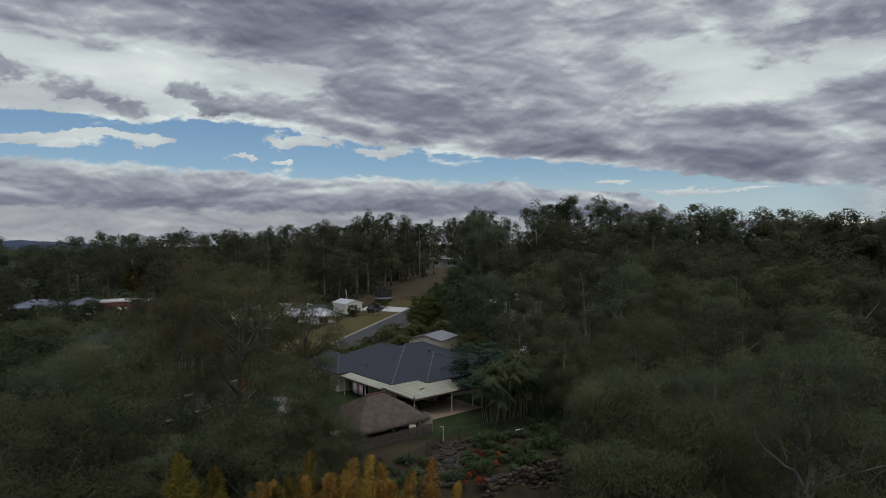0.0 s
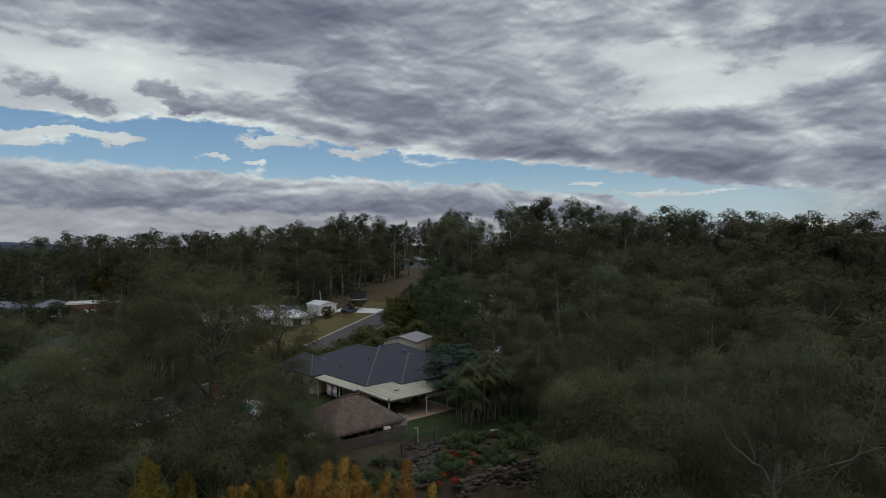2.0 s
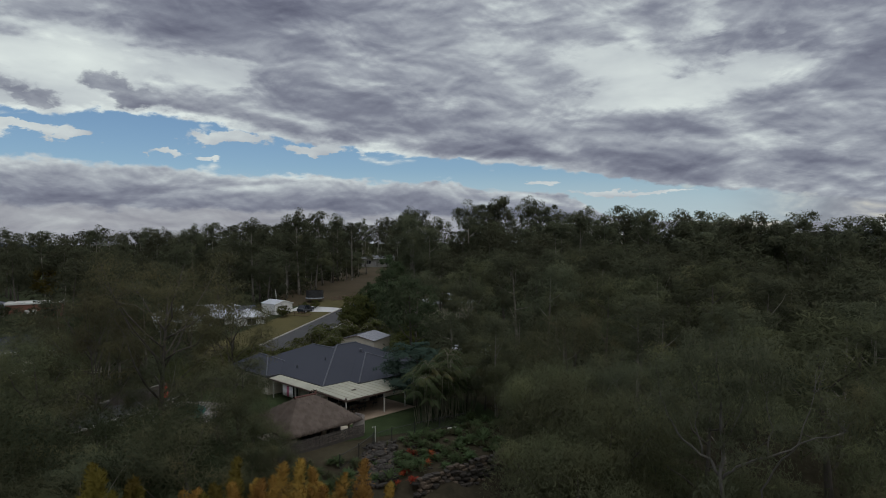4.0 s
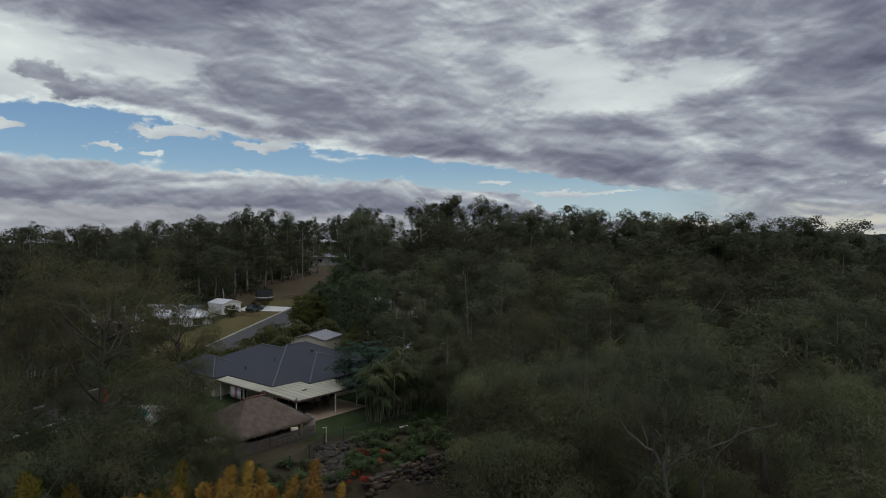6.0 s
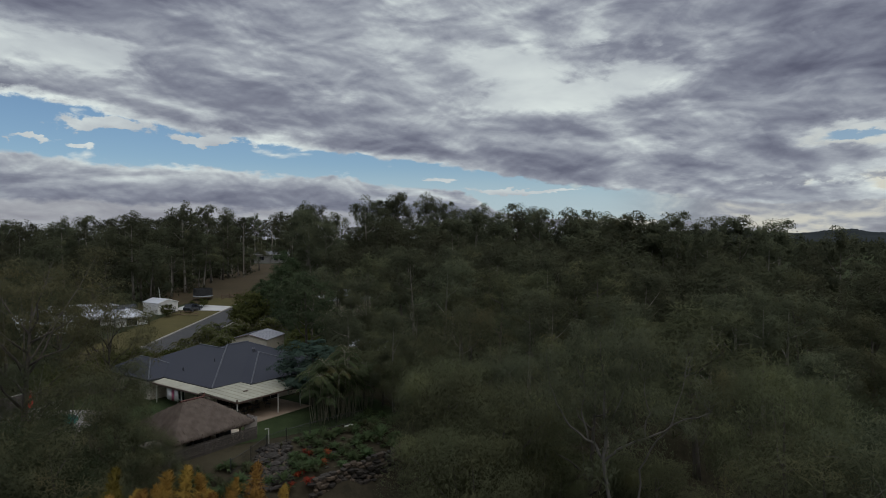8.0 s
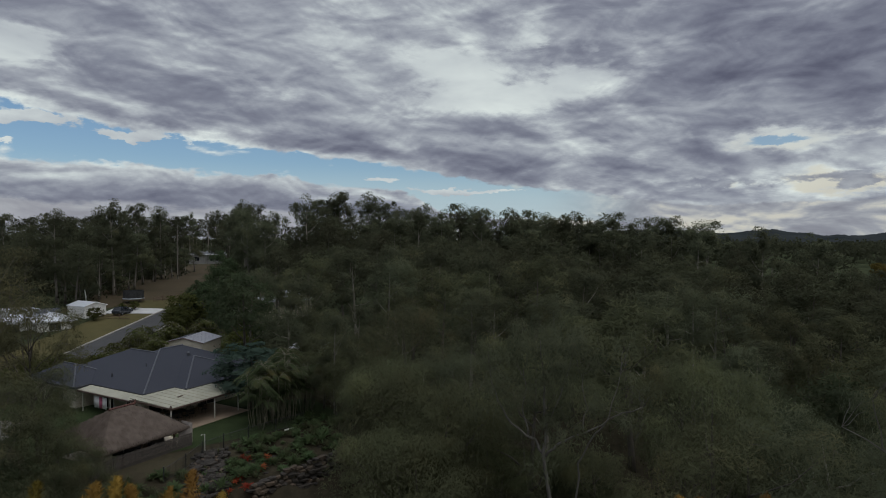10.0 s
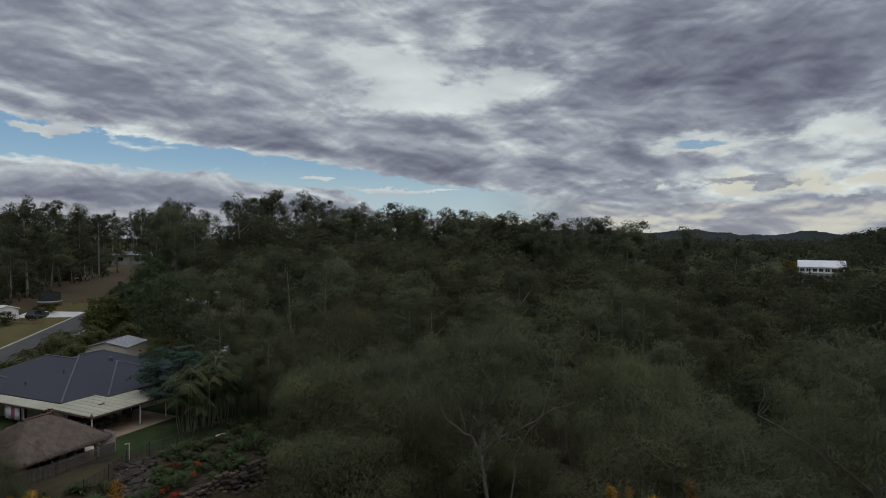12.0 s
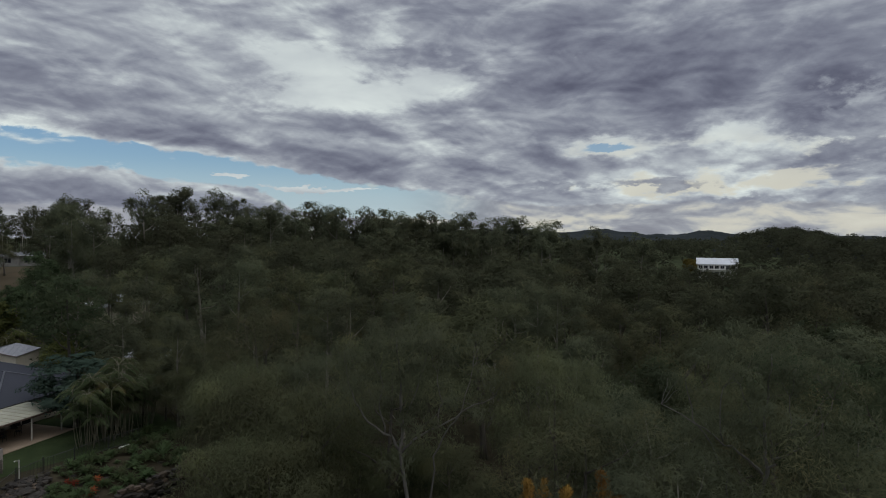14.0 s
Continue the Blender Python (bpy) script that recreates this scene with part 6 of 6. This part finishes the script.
# bamboo with orange and yellow plumes
def plume_data(seed, height, width):
    """Leaning canes in a tight tuft, leafy above, each drawn out to a nodding tip."""
    rng = np.random.default_rng(seed)
    wood = Shape()
    pts, als, faces = [], [], []
    for c in range(3):
        a = rng.random() * 6.28
        base = np.array([math.cos(a), math.sin(a), 0]) * 0.18
        nod = np.array([math.cos(a), math.sin(a), 0]) * rng.uniform(0.5, 1.0)
        h = height * (1.0 if c == 0 else rng.uniform(0.80, 0.95))
        def at(t):
            return base + nod * t ** 3 * 1.3 + np.array([0, 0, h * (t - 0.02 * t ** 6)])
        wood.tube([at(t) for t in np.linspace(0, 1, 9)], list(np.linspace(0.035, 0.006, 9)), 5)
        n = 2200
        t = 0.55 + 0.45 * rng.random(n) ** 0.75
        mid = np.array([at(q) for q in t])
        wide = width * np.clip((1.02 - t) / 0.22, 0.08, 1.0) ** 0.7 * (0.75 + 0.25 * np.sin(t * 60 + c * 2))
        out = unit(rng.normal(0, 1, (n, 3)) * np.array([1, 1, 0.35]))
        pts.append(mid + out * (wide * rng.random(n) ** 0.7)[:, None])
        als.append(unit(out * 0.7 + np.array([0, 0, -0.35]) + rng.normal(0, 0.3, (n, 3)) + np.array([0, 0, 0.9]) * (t > 0.9)[:, None]))
        faces.append(unit(out + np.array([0, 0, 0.6])))
    pts, als, faces = np.concatenate(pts), np.concatenate(als), np.concatenate(faces)
    k = 0.115 * (0.6 + 0.8 * rng.random((len(pts), 1)))
    across = unit(np.cross(als, faces)) * k * 0.20
    als = als * k
    across *= np.where((np.cross(als, across) * faces).sum(1, keepdims=True) < 0, -1, 1)
    return wood, blades(pts, als, across), faces


class Bamboo(Tree):
    def __init__(self, label, leaf_mat, seeds, width):
        self.name, self.label, self.category = "bamboo", label, "bamboo"
        self.kinds = []
        for sd in seeds:
            wood, leaf, face = plume_data(sd, 11.0, width)
            self.kinds.append((wood.mesh("trunk", PALM_BARK, True), leaf_mesh("crown", leaf, leaf_mat, 3, face), 11.0))


BAMBOO_ORANGE = Bamboo("tall bamboo plume turned orange", LEAF_ORANGE, (101, 102, 103, 106), 1.0)
BAMBOO_YELLOW = Bamboo("tall bamboo plume turned yellow-green", LEAF_YELLOW, (104, 105, 107), 0.95)


def plume(kind, az, el, d, k):
    """A plume whose tip stands at that elevation."""
    x, y = polar(az, d)
    z = ground_z(x, y)
    kind.stand(x, y, EYE_Z + d * math.tan(radians(el)) - z + 0.1, k * 1.9, k, group="bamboo")


for k, (az, el) in enumerate(((17.6, -20.2), (15.7, -20.9), (9.9, -19.0), (11.5, -20.1), (8.3, -19.6), (5.0, -19.4), (2.2, -19.9), (-0.3, -21.9), (12.3, -21.0), (6.4, -21.0), (9.0, -20.8), (10.7, -20.9), (3.6, -21.2), (18.6, -21.2), (16.6, -21.3), (-44.3, -21.2), (-45.6, -21.6), (-52.3, -20.6))):
    plume(BAMBOO_ORANGE, az, el, 33.5 + 0.37 * (k * 7 % 9), k)
for k, (az, el) in enumerate(((24.0, -17.0), (22.8, -18.4), (24.9, -17.9), (19.8, -20.0), (21.2, -19.0), (14.0, -18.9), (13.0, -19.9), (14.9, -20.2))):
    plume(BAMBOO_YELLOW, az, el, 34 + 0.4 * (k * 5 % 7), k)

# large single gum trees
BIG_GUM = Tree("gum_tree", "large spreading olive gum tree with many bare limbs", LEAF_BROWN, BARK_DARK, seeds=(111, 113), height=19, spread=7.4, bare=0.30,
               clumps=130, leaves=15000, size=0.16, steep=1.7, droop=0.5, twigs=0.9, clump_r=1.15, core=0.0, limbs=15, flat=0.55, top=0.55, trunk_r=0.30)
for az, d, el, turn, wide, k in ((18.4, 57, -0.3, 0.6, 1.12, 0), (12.4, 58, -3.8, 3.4, 0.80, 1), (23.4, 59, -3.0, 2.6, 0.75, 1)):
    x, y = polar(az, d)
    BIG_GUM.stand(x, y, EYE_Z + d * math.tan(radians(el)) - ground_z(x, y), turn, k, z=ground_z(x, y), wide=wide, group="garden trees")
WHITE_BARK = surface("white_bark", (0.066, 0.060, 0.052), (0.135, 0.125, 0.108), 0.6, 0.85, bump=0.4, stretch=(1, 1, 0.25))


def build_pale_gum(az, d, base, top, fork_el, side, label):
    """A gum whose pale trunk forks low into long bare limbs below thin foliage."""
    rng = np.random.default_rng(int(d * 7))
    x, y = polar(az, d)
    t = thing("gum_tree", pose(x, y, base, 0, 0, az), label, "tree", "garden trees")
    h = top - base
    wood = Shape()
    fork = EYE_Z + d * math.tan(radians(fork_el)) - base
    def limb(pts, r0, r1):
        path = []
        for i in range(len(pts) - 1):
            for k in range(3):
                f = k / 3
                path.append(np.array(pts[i]) * (1 - f) + np.array(pts[i + 1]) * f + rng.normal(0, 0.06, 3))
        path.append(np.array(pts[-1]))
        wood.tube(path, list(np.linspace(r0, r1, len(path))), 7)
        return path
    def at(px, dy, pz):
        return (px * side, dy, fork + pz)
    limb([(1.5 * side, 0, -0.5), at(0.9, 0, -6), at(0.5, 0, -3.2), at(0, 0, 0), at(0.1, 0.2, 2.5), at(0.0, 0.4, 4.5), at(-0.2, 0.4, 7.0)], 0.18, 0.03)
    tips = [at(-0.2, 0.4, 7.0)]
    # the long bare limbs, by their reach and rise from the fork
    for r0, pts in ((0.095, ((0, 0, -0.1), (-0.5, 0.1, 0.7), (-2.0, 0.4, 1.6), (-2.9, 0.6, 3.0), (-3.4, 0.8, 4.6))),
                    (0.085, ((0.1, 0, -0.3), (0.9, -0.1, 0.6), (2.4, -0.4, 1.5), (4.0, -0.6, 2.5), (6.0, -0.6, 3.4))),
                    (0.075, ((1.1, 0, -7.0), (2.1, 0.3, -3.2), (2.2, 0.2, -0.7), (3.1, -0.2, 1.3), (4.0, -0.5, 2.6), (4.6, -0.4, 5.2))),
                    (0.06, ((-0.9, 0.2, 0.95), (-1.3, 0.6, 2.4), (-1.2, 0.9, 4.4))), (0.06, ((0.0, 0.1, 1.4), (0.8, 0.6, 2.8), (1.5, 0.9, 4.8))),
                    (0.05, ((2.4, -0.4, 1.5), (2.6, -0.2, 3.0), (2.4, 0.0, 4.8)))):
        path = limb([at(*q) for q in pts], r0, 0.025)
        for _ in range(3):
            tip = path[-1] + np.array([rng.uniform(-1.2, 1.2), rng.uniform(-1, 1), rng.uniform(0.5, 2.0)])
            limb([path[-1], tip], 0.025, 0.01)
            tips.append(tip)
    part("trunk", wood, WHITE_BARK, t, "pale smooth bark", smooth=True)
    cs = [np.array(p) for p in tips]
    low, high = fork + 1.6, h - 0.6
    while len(cs) < 95:
        f = rng.random()
        q = np.array([rng.normal(0.3, 2.9) * side, rng.normal(0, 2.2), low + (high - low) * f])
        if abs(q[0]) < 5.8 * math.sqrt(max(0.05, 1 - ((f - 0.4) / 0.66) ** 2)):
            cs.append(q)
    verts, face = clump_leaves(rng, np.array(cs), 0.5 + 0.6 * rng.random(95), 130, 0.16, 0.7, 0.9, 0.0, np.array([0, 0, (low + high) / 2 - 2]))
    part("crown", leaf_mesh("crown", verts, LEAF_GUM, 3, face), None, t)


build_pale_gum(-31.2, 38, -6.5, EYE_Z + 38 * math.tan(radians(-7.4)), -19.6, 1, "pale-limbed gum tree with thin grey foliage")
build_pale_gum(-63.8, 41, -10.0, EYE_Z + 41 * math.tan(radians(-7.0)), -19.0, -1, "forked pale gum tree above the gully")
# shrubs and low trees left of the gazebo
for az, d, el, k in ((19.0, 61, -12.6, 1), (16.9, 62, -13.2, 0), (17.6, 50, -13.0, 0), (18.2, 47, -14.2, 1), (21.0, 46, -14.2, 0), (16.6, 44, -17.0, 1), (14.0, 47, -17.0, 0), (11.6, 48, -18.4, 1)):
    x, y = polar(az, d)
    DARK_NEAR.stand(x, y, EYE_Z + d * math.tan(radians(el)) - ground_z(x, y), az, k, wide=0.9, label="leafy dark green tree beside the gazebo", group="garden trees")
for az, d, el, k in ((12.4, 55, -9.4, 1), (12.0, 53, -12.2, 0), (11.4, 50, -14.8, 1), (11.6, 47, -17.0, 1), (13.0, 45, -18.0, 0), (9.6, 50, -15.2, 1), (8.8, 49, -17.0, 0), (22.0, 60, -11.0, 1), (20.0, 58, -12.4, 0), (11.9, 61, -11.2, 1)):
    x, y = polar(az, d)
    OLIVE_NEAR.stand(x, y, EYE_Z + d * math.tan(radians(el)) - ground_z(x, y), az, k, wide=0.75, label="leafy olive tree beside the gazebo", group="garden trees")
for i in range(15):
    az = 26.5 + 0.75 * i
    x, y = polar(az, 143 + 3 * math.sin(i * 1.7))
    DARK_MID.stand(x, y, max(2.5, EYE_Z + 143 * math.tan(radians((-4.75 if i > 3 else -5.7) - 0.4 * math.sin(i * 2.3))) - ground_z(x, y)), i, i, wide=1.3, label="low dark tree before the white house", group="trees before the white house")
for az, d, el in ((30.6, 93, -9.7), (28.4, 95, -9.9), (32.4, 90, -9.4), (26.6, 92, -9.8)):
    x, y = polar(az, d)
    OLIVE_MID.stand(x, y, EYE_Z + d * math.tan(radians(el)) - ground_z(x, y), az, int(d), wide=1.1, group="woodland trees")
# the close canopy beside and before the big gums
for az, d, el, k in ((27.6, 56, -6.4, 0), (30.5, 60, -6.6, 1), (33.6, 57, -7.4, 2), (36.4, 62, -6.6, 0), (28.8, 72, -6.0, 1), (32.2, 78, -6.2, 2), (35.4, 76, -6.0, 0), (25.8, 80, -6.4, 1), (22.6, 92, -5.2, 2), (24.4, 100, -4.8, 0),
                     (20.4, 98, -4.4, 1), (26.8, 49, -10.6, 0), (30.2, 47, -11.8, 1), (34.0, 48, -11.2, 2), (37.4, 51, -10.4, 0), (22.8, 48, -12.2, 1), (25.0, 43, -14.8, 2), (28.6, 41, -16.0, 0), (32.2, 40, -16.6, 1), (36.0, 42, -15.6, 2)):
    x, y = polar(az, d)
    kinds = (OLIVE_NEAR, DARK_NEAR if d < 50 else OLIVE_NEAR, GUM_NEAR) if d < 60 else (DARK_MID, OLIVE_MID, GUM_MID)
    kinds[k].stand(x, y, EYE_Z + d * math.tan(radians(el)) - ground_z(x, y), az, k + int(d), wide=1.05, group="woodland trees")
# trees before the white building
for az, d, el, k in ((-62.0, 300, -2.25, 0), (-61.2, 290, -2.6, 1), (-60.3, 296, -2.8, 2), (-59.3, 292, -2.8, 3), (-58.3, 298, -2.55, 1), (-57.7, 288, -2.2, 0)):
    x, y = polar(az, d)
    GUM_FAR.stand(x, y, EYE_Z + d * math.tan(radians(el)) - ground_z(x, y), az, k, wide=1.2, group="woodland trees")
# the tall rounded gum above the street
for az, d, el, k in ((-3.7, 142, 3.3, 0), (-5.2, 138, 2.0, 1)):
    x, y = polar(az, d)
    GUM_MID.stand(x, y, EYE_Z + d * math.tan(radians(el)) - ground_z(x, y), az, k, wide=0.9, group="woodland trees")
# close trees along the edge of the field
for i in range(11):
    x, y = -19.4 + 22.0 * i / 11, 143.5 + 98 * i / 11
    (OLIVE_MID, GUM_MID)[i % 2].stand(x - 4.5, y, 10 + 3 * math.sin(i * 2.1), i, i, wide=1.2, group="trees beside the field")
# trees that half hide the sheds in the wood
for az, d, el, k in ((-6.3, 118, -3.0, 0), (-7.5, 116, -3.2, 1), (-8.9, 90, -6.1, 2), (-10.2, 88, -6.0, 3), (-9.6, 84, -7.0, 1)):
    x, y = polar(az, d)
    (GUM_MID, OLIVE_MID)[k % 2].stand(x, y, EYE_Z + d * math.tan(radians(el)) - ground_z(x, y), az, k, wide=1.1, group="woodland trees")
# lower trees on the slope behind the pale gum
for az, d, el, k in ((-27.2, 47, -18.6, 0), (-33.6, 49, -19.2, 1), (-36.0, 47, -18.0, 0), (-25.6, 50, -17.4, 1)):
    x, y = polar(az, d)
    (GREY_NEAR, DARK_NEAR)[k].stand(x, y, EYE_Z + d * math.tan(radians(el)) - ground_z(x, y), az, k, wide=1.3, group="garden trees")
# feathery trees in front of the rock garden
for az, d, el, k in ((-17.0, 48, -9.8, 0), (-18.8, 45, -11.0, 1), (-21.5, 43, -12.2, 0), (-23.5, 50, -9.0, 1), (-19.5, 53, -9.2, 0), (-15.6, 63, -9.6, 1), (-17.8, 39, -16.0, 0), (-20.0, 36, -17.2, 1), (-9.6, 78, -8.2, 0), (-11.6, 73, -8.6, 1), (-13.4, 70, -9.0, 0), (-10.4, 69, -10.2, 1), (-8.8, 72, -10.0, 0), (-11.4, 66, -11.2, 0), (-12.6, 64, -10.8, 1)):
    x, y = polar(az, d)
    (GREY_NEAR, GREY_NEAR, GUM_NEAR)[int(d) % 3].stand(x, y, EYE_Z + d * math.tan(radians(el)) - ground_z(x, y), az, k, group="garden trees")


# ---------------------------------------------------------------- rock garden below the lawn
def rock(rng, sx, sy, sz):
    """One rough block of stone."""
    s = Shape()
    bm = bmesh.new()
    bmesh.ops.create_icosphere(bm, subdivisions=1, radius=1.0)
    for v in bm.verts:
        p = v.co
        m = max(abs(p.x), abs(p.y), abs(p.z))
        p *= (1 / m) * 0.5 + 0.45
        p *= 1 + rng.uniform(-0.14, 0.14)
        v.co = (p.x * sx / 2, p.y * sy / 2, p.z * sz / 2)
    s.v = [tuple(v.co) for v in bm.verts]
    s.f = [tuple(v.index for v in f.verts) for f in bm.faces]
    bm.free()
    return s


def build_rocks():
    rng = random.Random(21)
    pale = [rock(rng, 0.8, 0.55, 0.45).mesh("stone", STONE) for _ in range(8)]
    dark = [rock(rng, 0.9, 0.7, 0.4).mesh("stone", STONE_DARK) for _ in range(8)]
    wall = thing("retaining_wall", Matrix(), "dry-laid sandstone block retaining wall below the garden", "wall")
    for row in range(6):
        for i in range(22):
            t = (i + 0.5 * (row % 2)) / 22
            x, y = 3.4 + 11.0 * t, 50.7 + 5.0 * t + 0.14 * row
            b = part("stone", pale[rng.randrange(8)] if rng.random() < 0.45 else dark[rng.randrange(8)], None, wall)
            b.matrix_local = Matrix.LocRotScale((x + rng.uniform(-0.08, 0.08), y, -3.2 + 0.42 * row + 0.9 * t + rng.uniform(-0.14, 0.14)), Euler((rng.uniform(-.15, .15), rng.uniform(-.15, .15), 0.35 + rng.uniform(-.3, .3))),
                                                Vector((rng.uniform(0.6, 1.3), 1, rng.uniform(0.8, 1.5))) * rng.uniform(0.75, 1.15))
    rockery = thing("rockery", Matrix(), "dark lichened boulders and slabs of a rockery", "rocks")
    # a stepped bank of boulders along the lawn edge
    for i in range(230):
        t, w = rng.random(), rng.random()
        x = -1.9 + 1.2 * t + 3.5 * w * (1 - 0.3 * t)
        y = 50.2 + 7.2 * t + 0.6 * w
        size = rng.uniform(0.3, 0.95) * (1.5 if i % 7 == 0 else 1)
        b = part("stone", dark[rng.randrange(8)] if rng.random() < 0.92 else pale[rng.randrange(8)], None, rockery)
        b.matrix_local = Matrix.LocRotScale(on_ground(x, y, 0.04 + 0.12 * rng.random()), Euler((rng.uniform(-.25, .25), rng.uniform(-.25, .25), rng.uniform(0, 6))),
                                            (size * rng.uniform(0.8, 1.4), size * rng.uniform(0.7, 1.2), rng.uniform(0.7, 1.4)))
    for i in range(26):
        x, y = rng.uniform(2.0, 12.0), rng.uniform(52.5, 57.5)
        b = part("stone", dark[rng.randrange(8)], None, rockery)
        b.matrix_local = Matrix.LocRotScale(on_ground(x, y, 0.02), Euler((0, 0, rng.uniform(0, 6))), (rng.uniform(0.4, 0.8), rng.uniform(0.4, 0.8), rng.uniform(0.4, 0.8)))


build_rocks()


def rosette(seed, n, length, width, up):
    rng = np.random.default_rng(seed)
    v = []
    for k in range(n):
        a = 2.4 * k + rng.random() * 0.4
        e = up * (0.25 + 0.85 * k / n)
        out = np.array([math.cos(a) * math.cos(e), math.sin(a) * math.cos(e), math.sin(e)])
        side = np.array([-math.sin(a), math.cos(a), 0]) * width / 2
        L = length * (0.7 + 0.4 * rng.random())
        p0, p1, p2 = out * 0.04, out * L * 0.55, out * L - np.array([0, 0, L * 0.25])
        v += [p0 - side * 0.6, p0 + side * 0.6, p1 + side, p1 - side, p1 - side, p1 + side, p2 + side * 0.1, p2 - side * 0.1]
    return np.array(v)


class Plant:
    def __init__(self, name, label, mat, category="plant", seeds=(1, 2), **kw):
        self.name, self.label, self.category = name, label, category
        self.meshes = []
        for s in seeds:
            v = rosette(s, **kw)
            face = unit(v.reshape(-1, 4, 3).mean(1) * np.array([1, 1, 0.4]) / kw["length"] + np.array([0, 0, 0.9]))
            self.meshes.append(leaf_mesh("leaves", turned_out(v, 4, face), mat, 4, face))

    def stand(self, x, y, scale, k, group="garden plants"):
        ob = new(self.name, self.meshes[k % len(self.meshes)])
        ob.matrix_world = Matrix.LocRotScale(on_ground(x, y, 0.04), Euler((0, 0, k * 2.1)), (scale, scale, scale))
        return tagged(ob, self.label, self.category, group)


AGAVE = Plant("agave", "spiky green agave rosette in the rock garden", LEAF_GARDEN, n=34, length=1.0, width=0.10, up=1.25)
BROMELIAD = Plant("bromeliad", "bright red bromeliad in the rock garden", LEAF_RED, n=22, length=0.5, width=0.09, up=1.1)
CLIVIA = Plant("strap_leaf_plant", "broad green strap-leaved plant in the rock garden", LEAF_GARDEN, seeds=(5, 6), n=40, length=0.8, width=0.14, up=1.0)
YUCCA = Plant("yucca", "grey-green yucca in the rock garden", LEAF_GREY, seeds=(8,), n=44, length=0.9, width=0.06, up=1.3)


def build_garden():
    rng = random.Random(31)
    # the large plants, one by one: kind, place, size
    for i, (kind, x, y, k) in enumerate(((AGAVE, 1.1, 51.6, 2.0), (CLIVIA, 2.7, 53.2, 2.0), (CLIVIA, 3.3, 53.8, 1.7), (YUCCA, 3.9, 53.0, 1.5), (CLIVIA, 4.4, 57.2, 1.9), (YUCCA, 4.9, 57.0, 1.6),
                                         (YUCCA, 6.8, 56.2, 1.8), (CLIVIA, 5.6, 58.6, 1.8), (CLIVIA, 6.3, 59.4, 1.7), (AGAVE, 9.1, 58.0, 2.0), (AGAVE, 10.5, 58.6, 2.1), (CLIVIA, 8.7, 55.5, 1.9),
                                         (CLIVIA, 7.9, 57.2, 1.7), (AGAVE, 7.6, 54.6, 1.6), (CLIVIA, 9.1, 63.4, 1.9), (AGAVE, 10.2, 64.4, 1.9), (CLIVIA, 10.4, 61.2, 2.0), (AGAVE, 11.0, 59.4, 2.0),
                                         (CLIVIA, 11.4, 57.0, 1.8), (YUCCA, 9.8, 60.0, 1.7), (CLIVIA, 8.2, 59.6, 1.5), (AGAVE, 12.0, 61.5, 1.9), (CLIVIA, 5.6, 55.0, 1.5), (AGAVE, 6.4, 53.6, 1.4))):
        kind.stand(x, y, k * 0.75, i)
    for i in range(84):
        x = rng.uniform(2.2, 13.5)
        y = rng.uniform(52.8 + 0.3 * (x - 2), 59.5 + 0.45 * (x - 2))
        rng.choices([AGAVE, CLIVIA, YUCCA], [3, 4, 3])[0].stand(x, y, rng.uniform(0.45, 1.2), i)
    for i in range(34):
        (AGAVE, CLIVIA, CLIVIA, YUCCA)[i % 4].stand(rng.uniform(-7.5, -1.6), rng.uniform(48.5, 54.0), rng.uniform(0.8, 1.5), i)
    for i, (x, y) in enumerate(((3.1, 56.1), (3.4, 55.7), (2.5, 52.7), (2.2, 52.4), (3.5, 51.8), (3.1, 51.6), (5.3, 55.4), (5.0, 55.9), (4.2, 53.8), (4.6, 54.3), (1.7, 51.1))):
        BROMELIAD.stand(x, y, rng.uniform(1.0, 1.5), i)
    for i in range(22):
        t = rng.random()
        (CLIVIA, YUCCA, AGAVE)[i % 3].stand(-1.6 + 1.2 * t + 3.2 * rng.random(), 50.4 + 7.0 * t, rng.uniform(0.4, 0.95), i)
    log = Shape().tube([(0, 0, 0.12), (0.6, 0.05, 0.16), (1.3, -0.02, 0.14)], [0.09, 0.085, 0.07], 7)
    solid("log", log, POST_WHITE, "pale bare log lying in the garden bed", "log", m=pose(7.3, 61.2, ground_z(7.3, 61.2), 0, 0, 12))


build_garden()


def build_pool_fence():
    f = thing("garden_fence", Matrix(), "black metal fence with thin uprights along the lawn edge", "fence")
    pts = [(-3.2, 53.2), (-1.6, 54.9), (-0.3, 57.1), (1.5, 58.6), (3.8, 60.0), (6.5, 61.6), (9.5, 63.0)]
    bar = Shape().box((0, 0, 0.62), (0.016, 0.016, 1.14)).mesh("upright", BLACK_METAL)
    for (x0, y0), (x1, y1) in zip(pts, pts[1:]):
        za, zb = ground_z(x0, y0), ground_z(x1, y1)
        part("post", Shape().box((x0, y0, za + 0.65), (0.07, 0.07, 1.4)), BLACK_METAL, f)
        for h in (0.1, 1.15):
            part("rail", Shape().tube([(x0, y0, za + h), (x1, y1, zb + h)], [0.02, 0.02], 4), BLACK_METAL, f)
        n = int(math.dist((x0, y0), (x1, y1)) / 0.12)
        for i in range(1, n):
            t = i / n
            b = part("upright", bar, None, f)
            b.matrix_local = pose(x0 + (x1 - x0) * t, y0 + (y1 - y0) * t, za + (zb - za) * t)


build_pool_fence()
build_forest()
build_ridge_trees()
build_far_woods()
build_understorey()
build_gully_scrub()
build_distant_canopy()
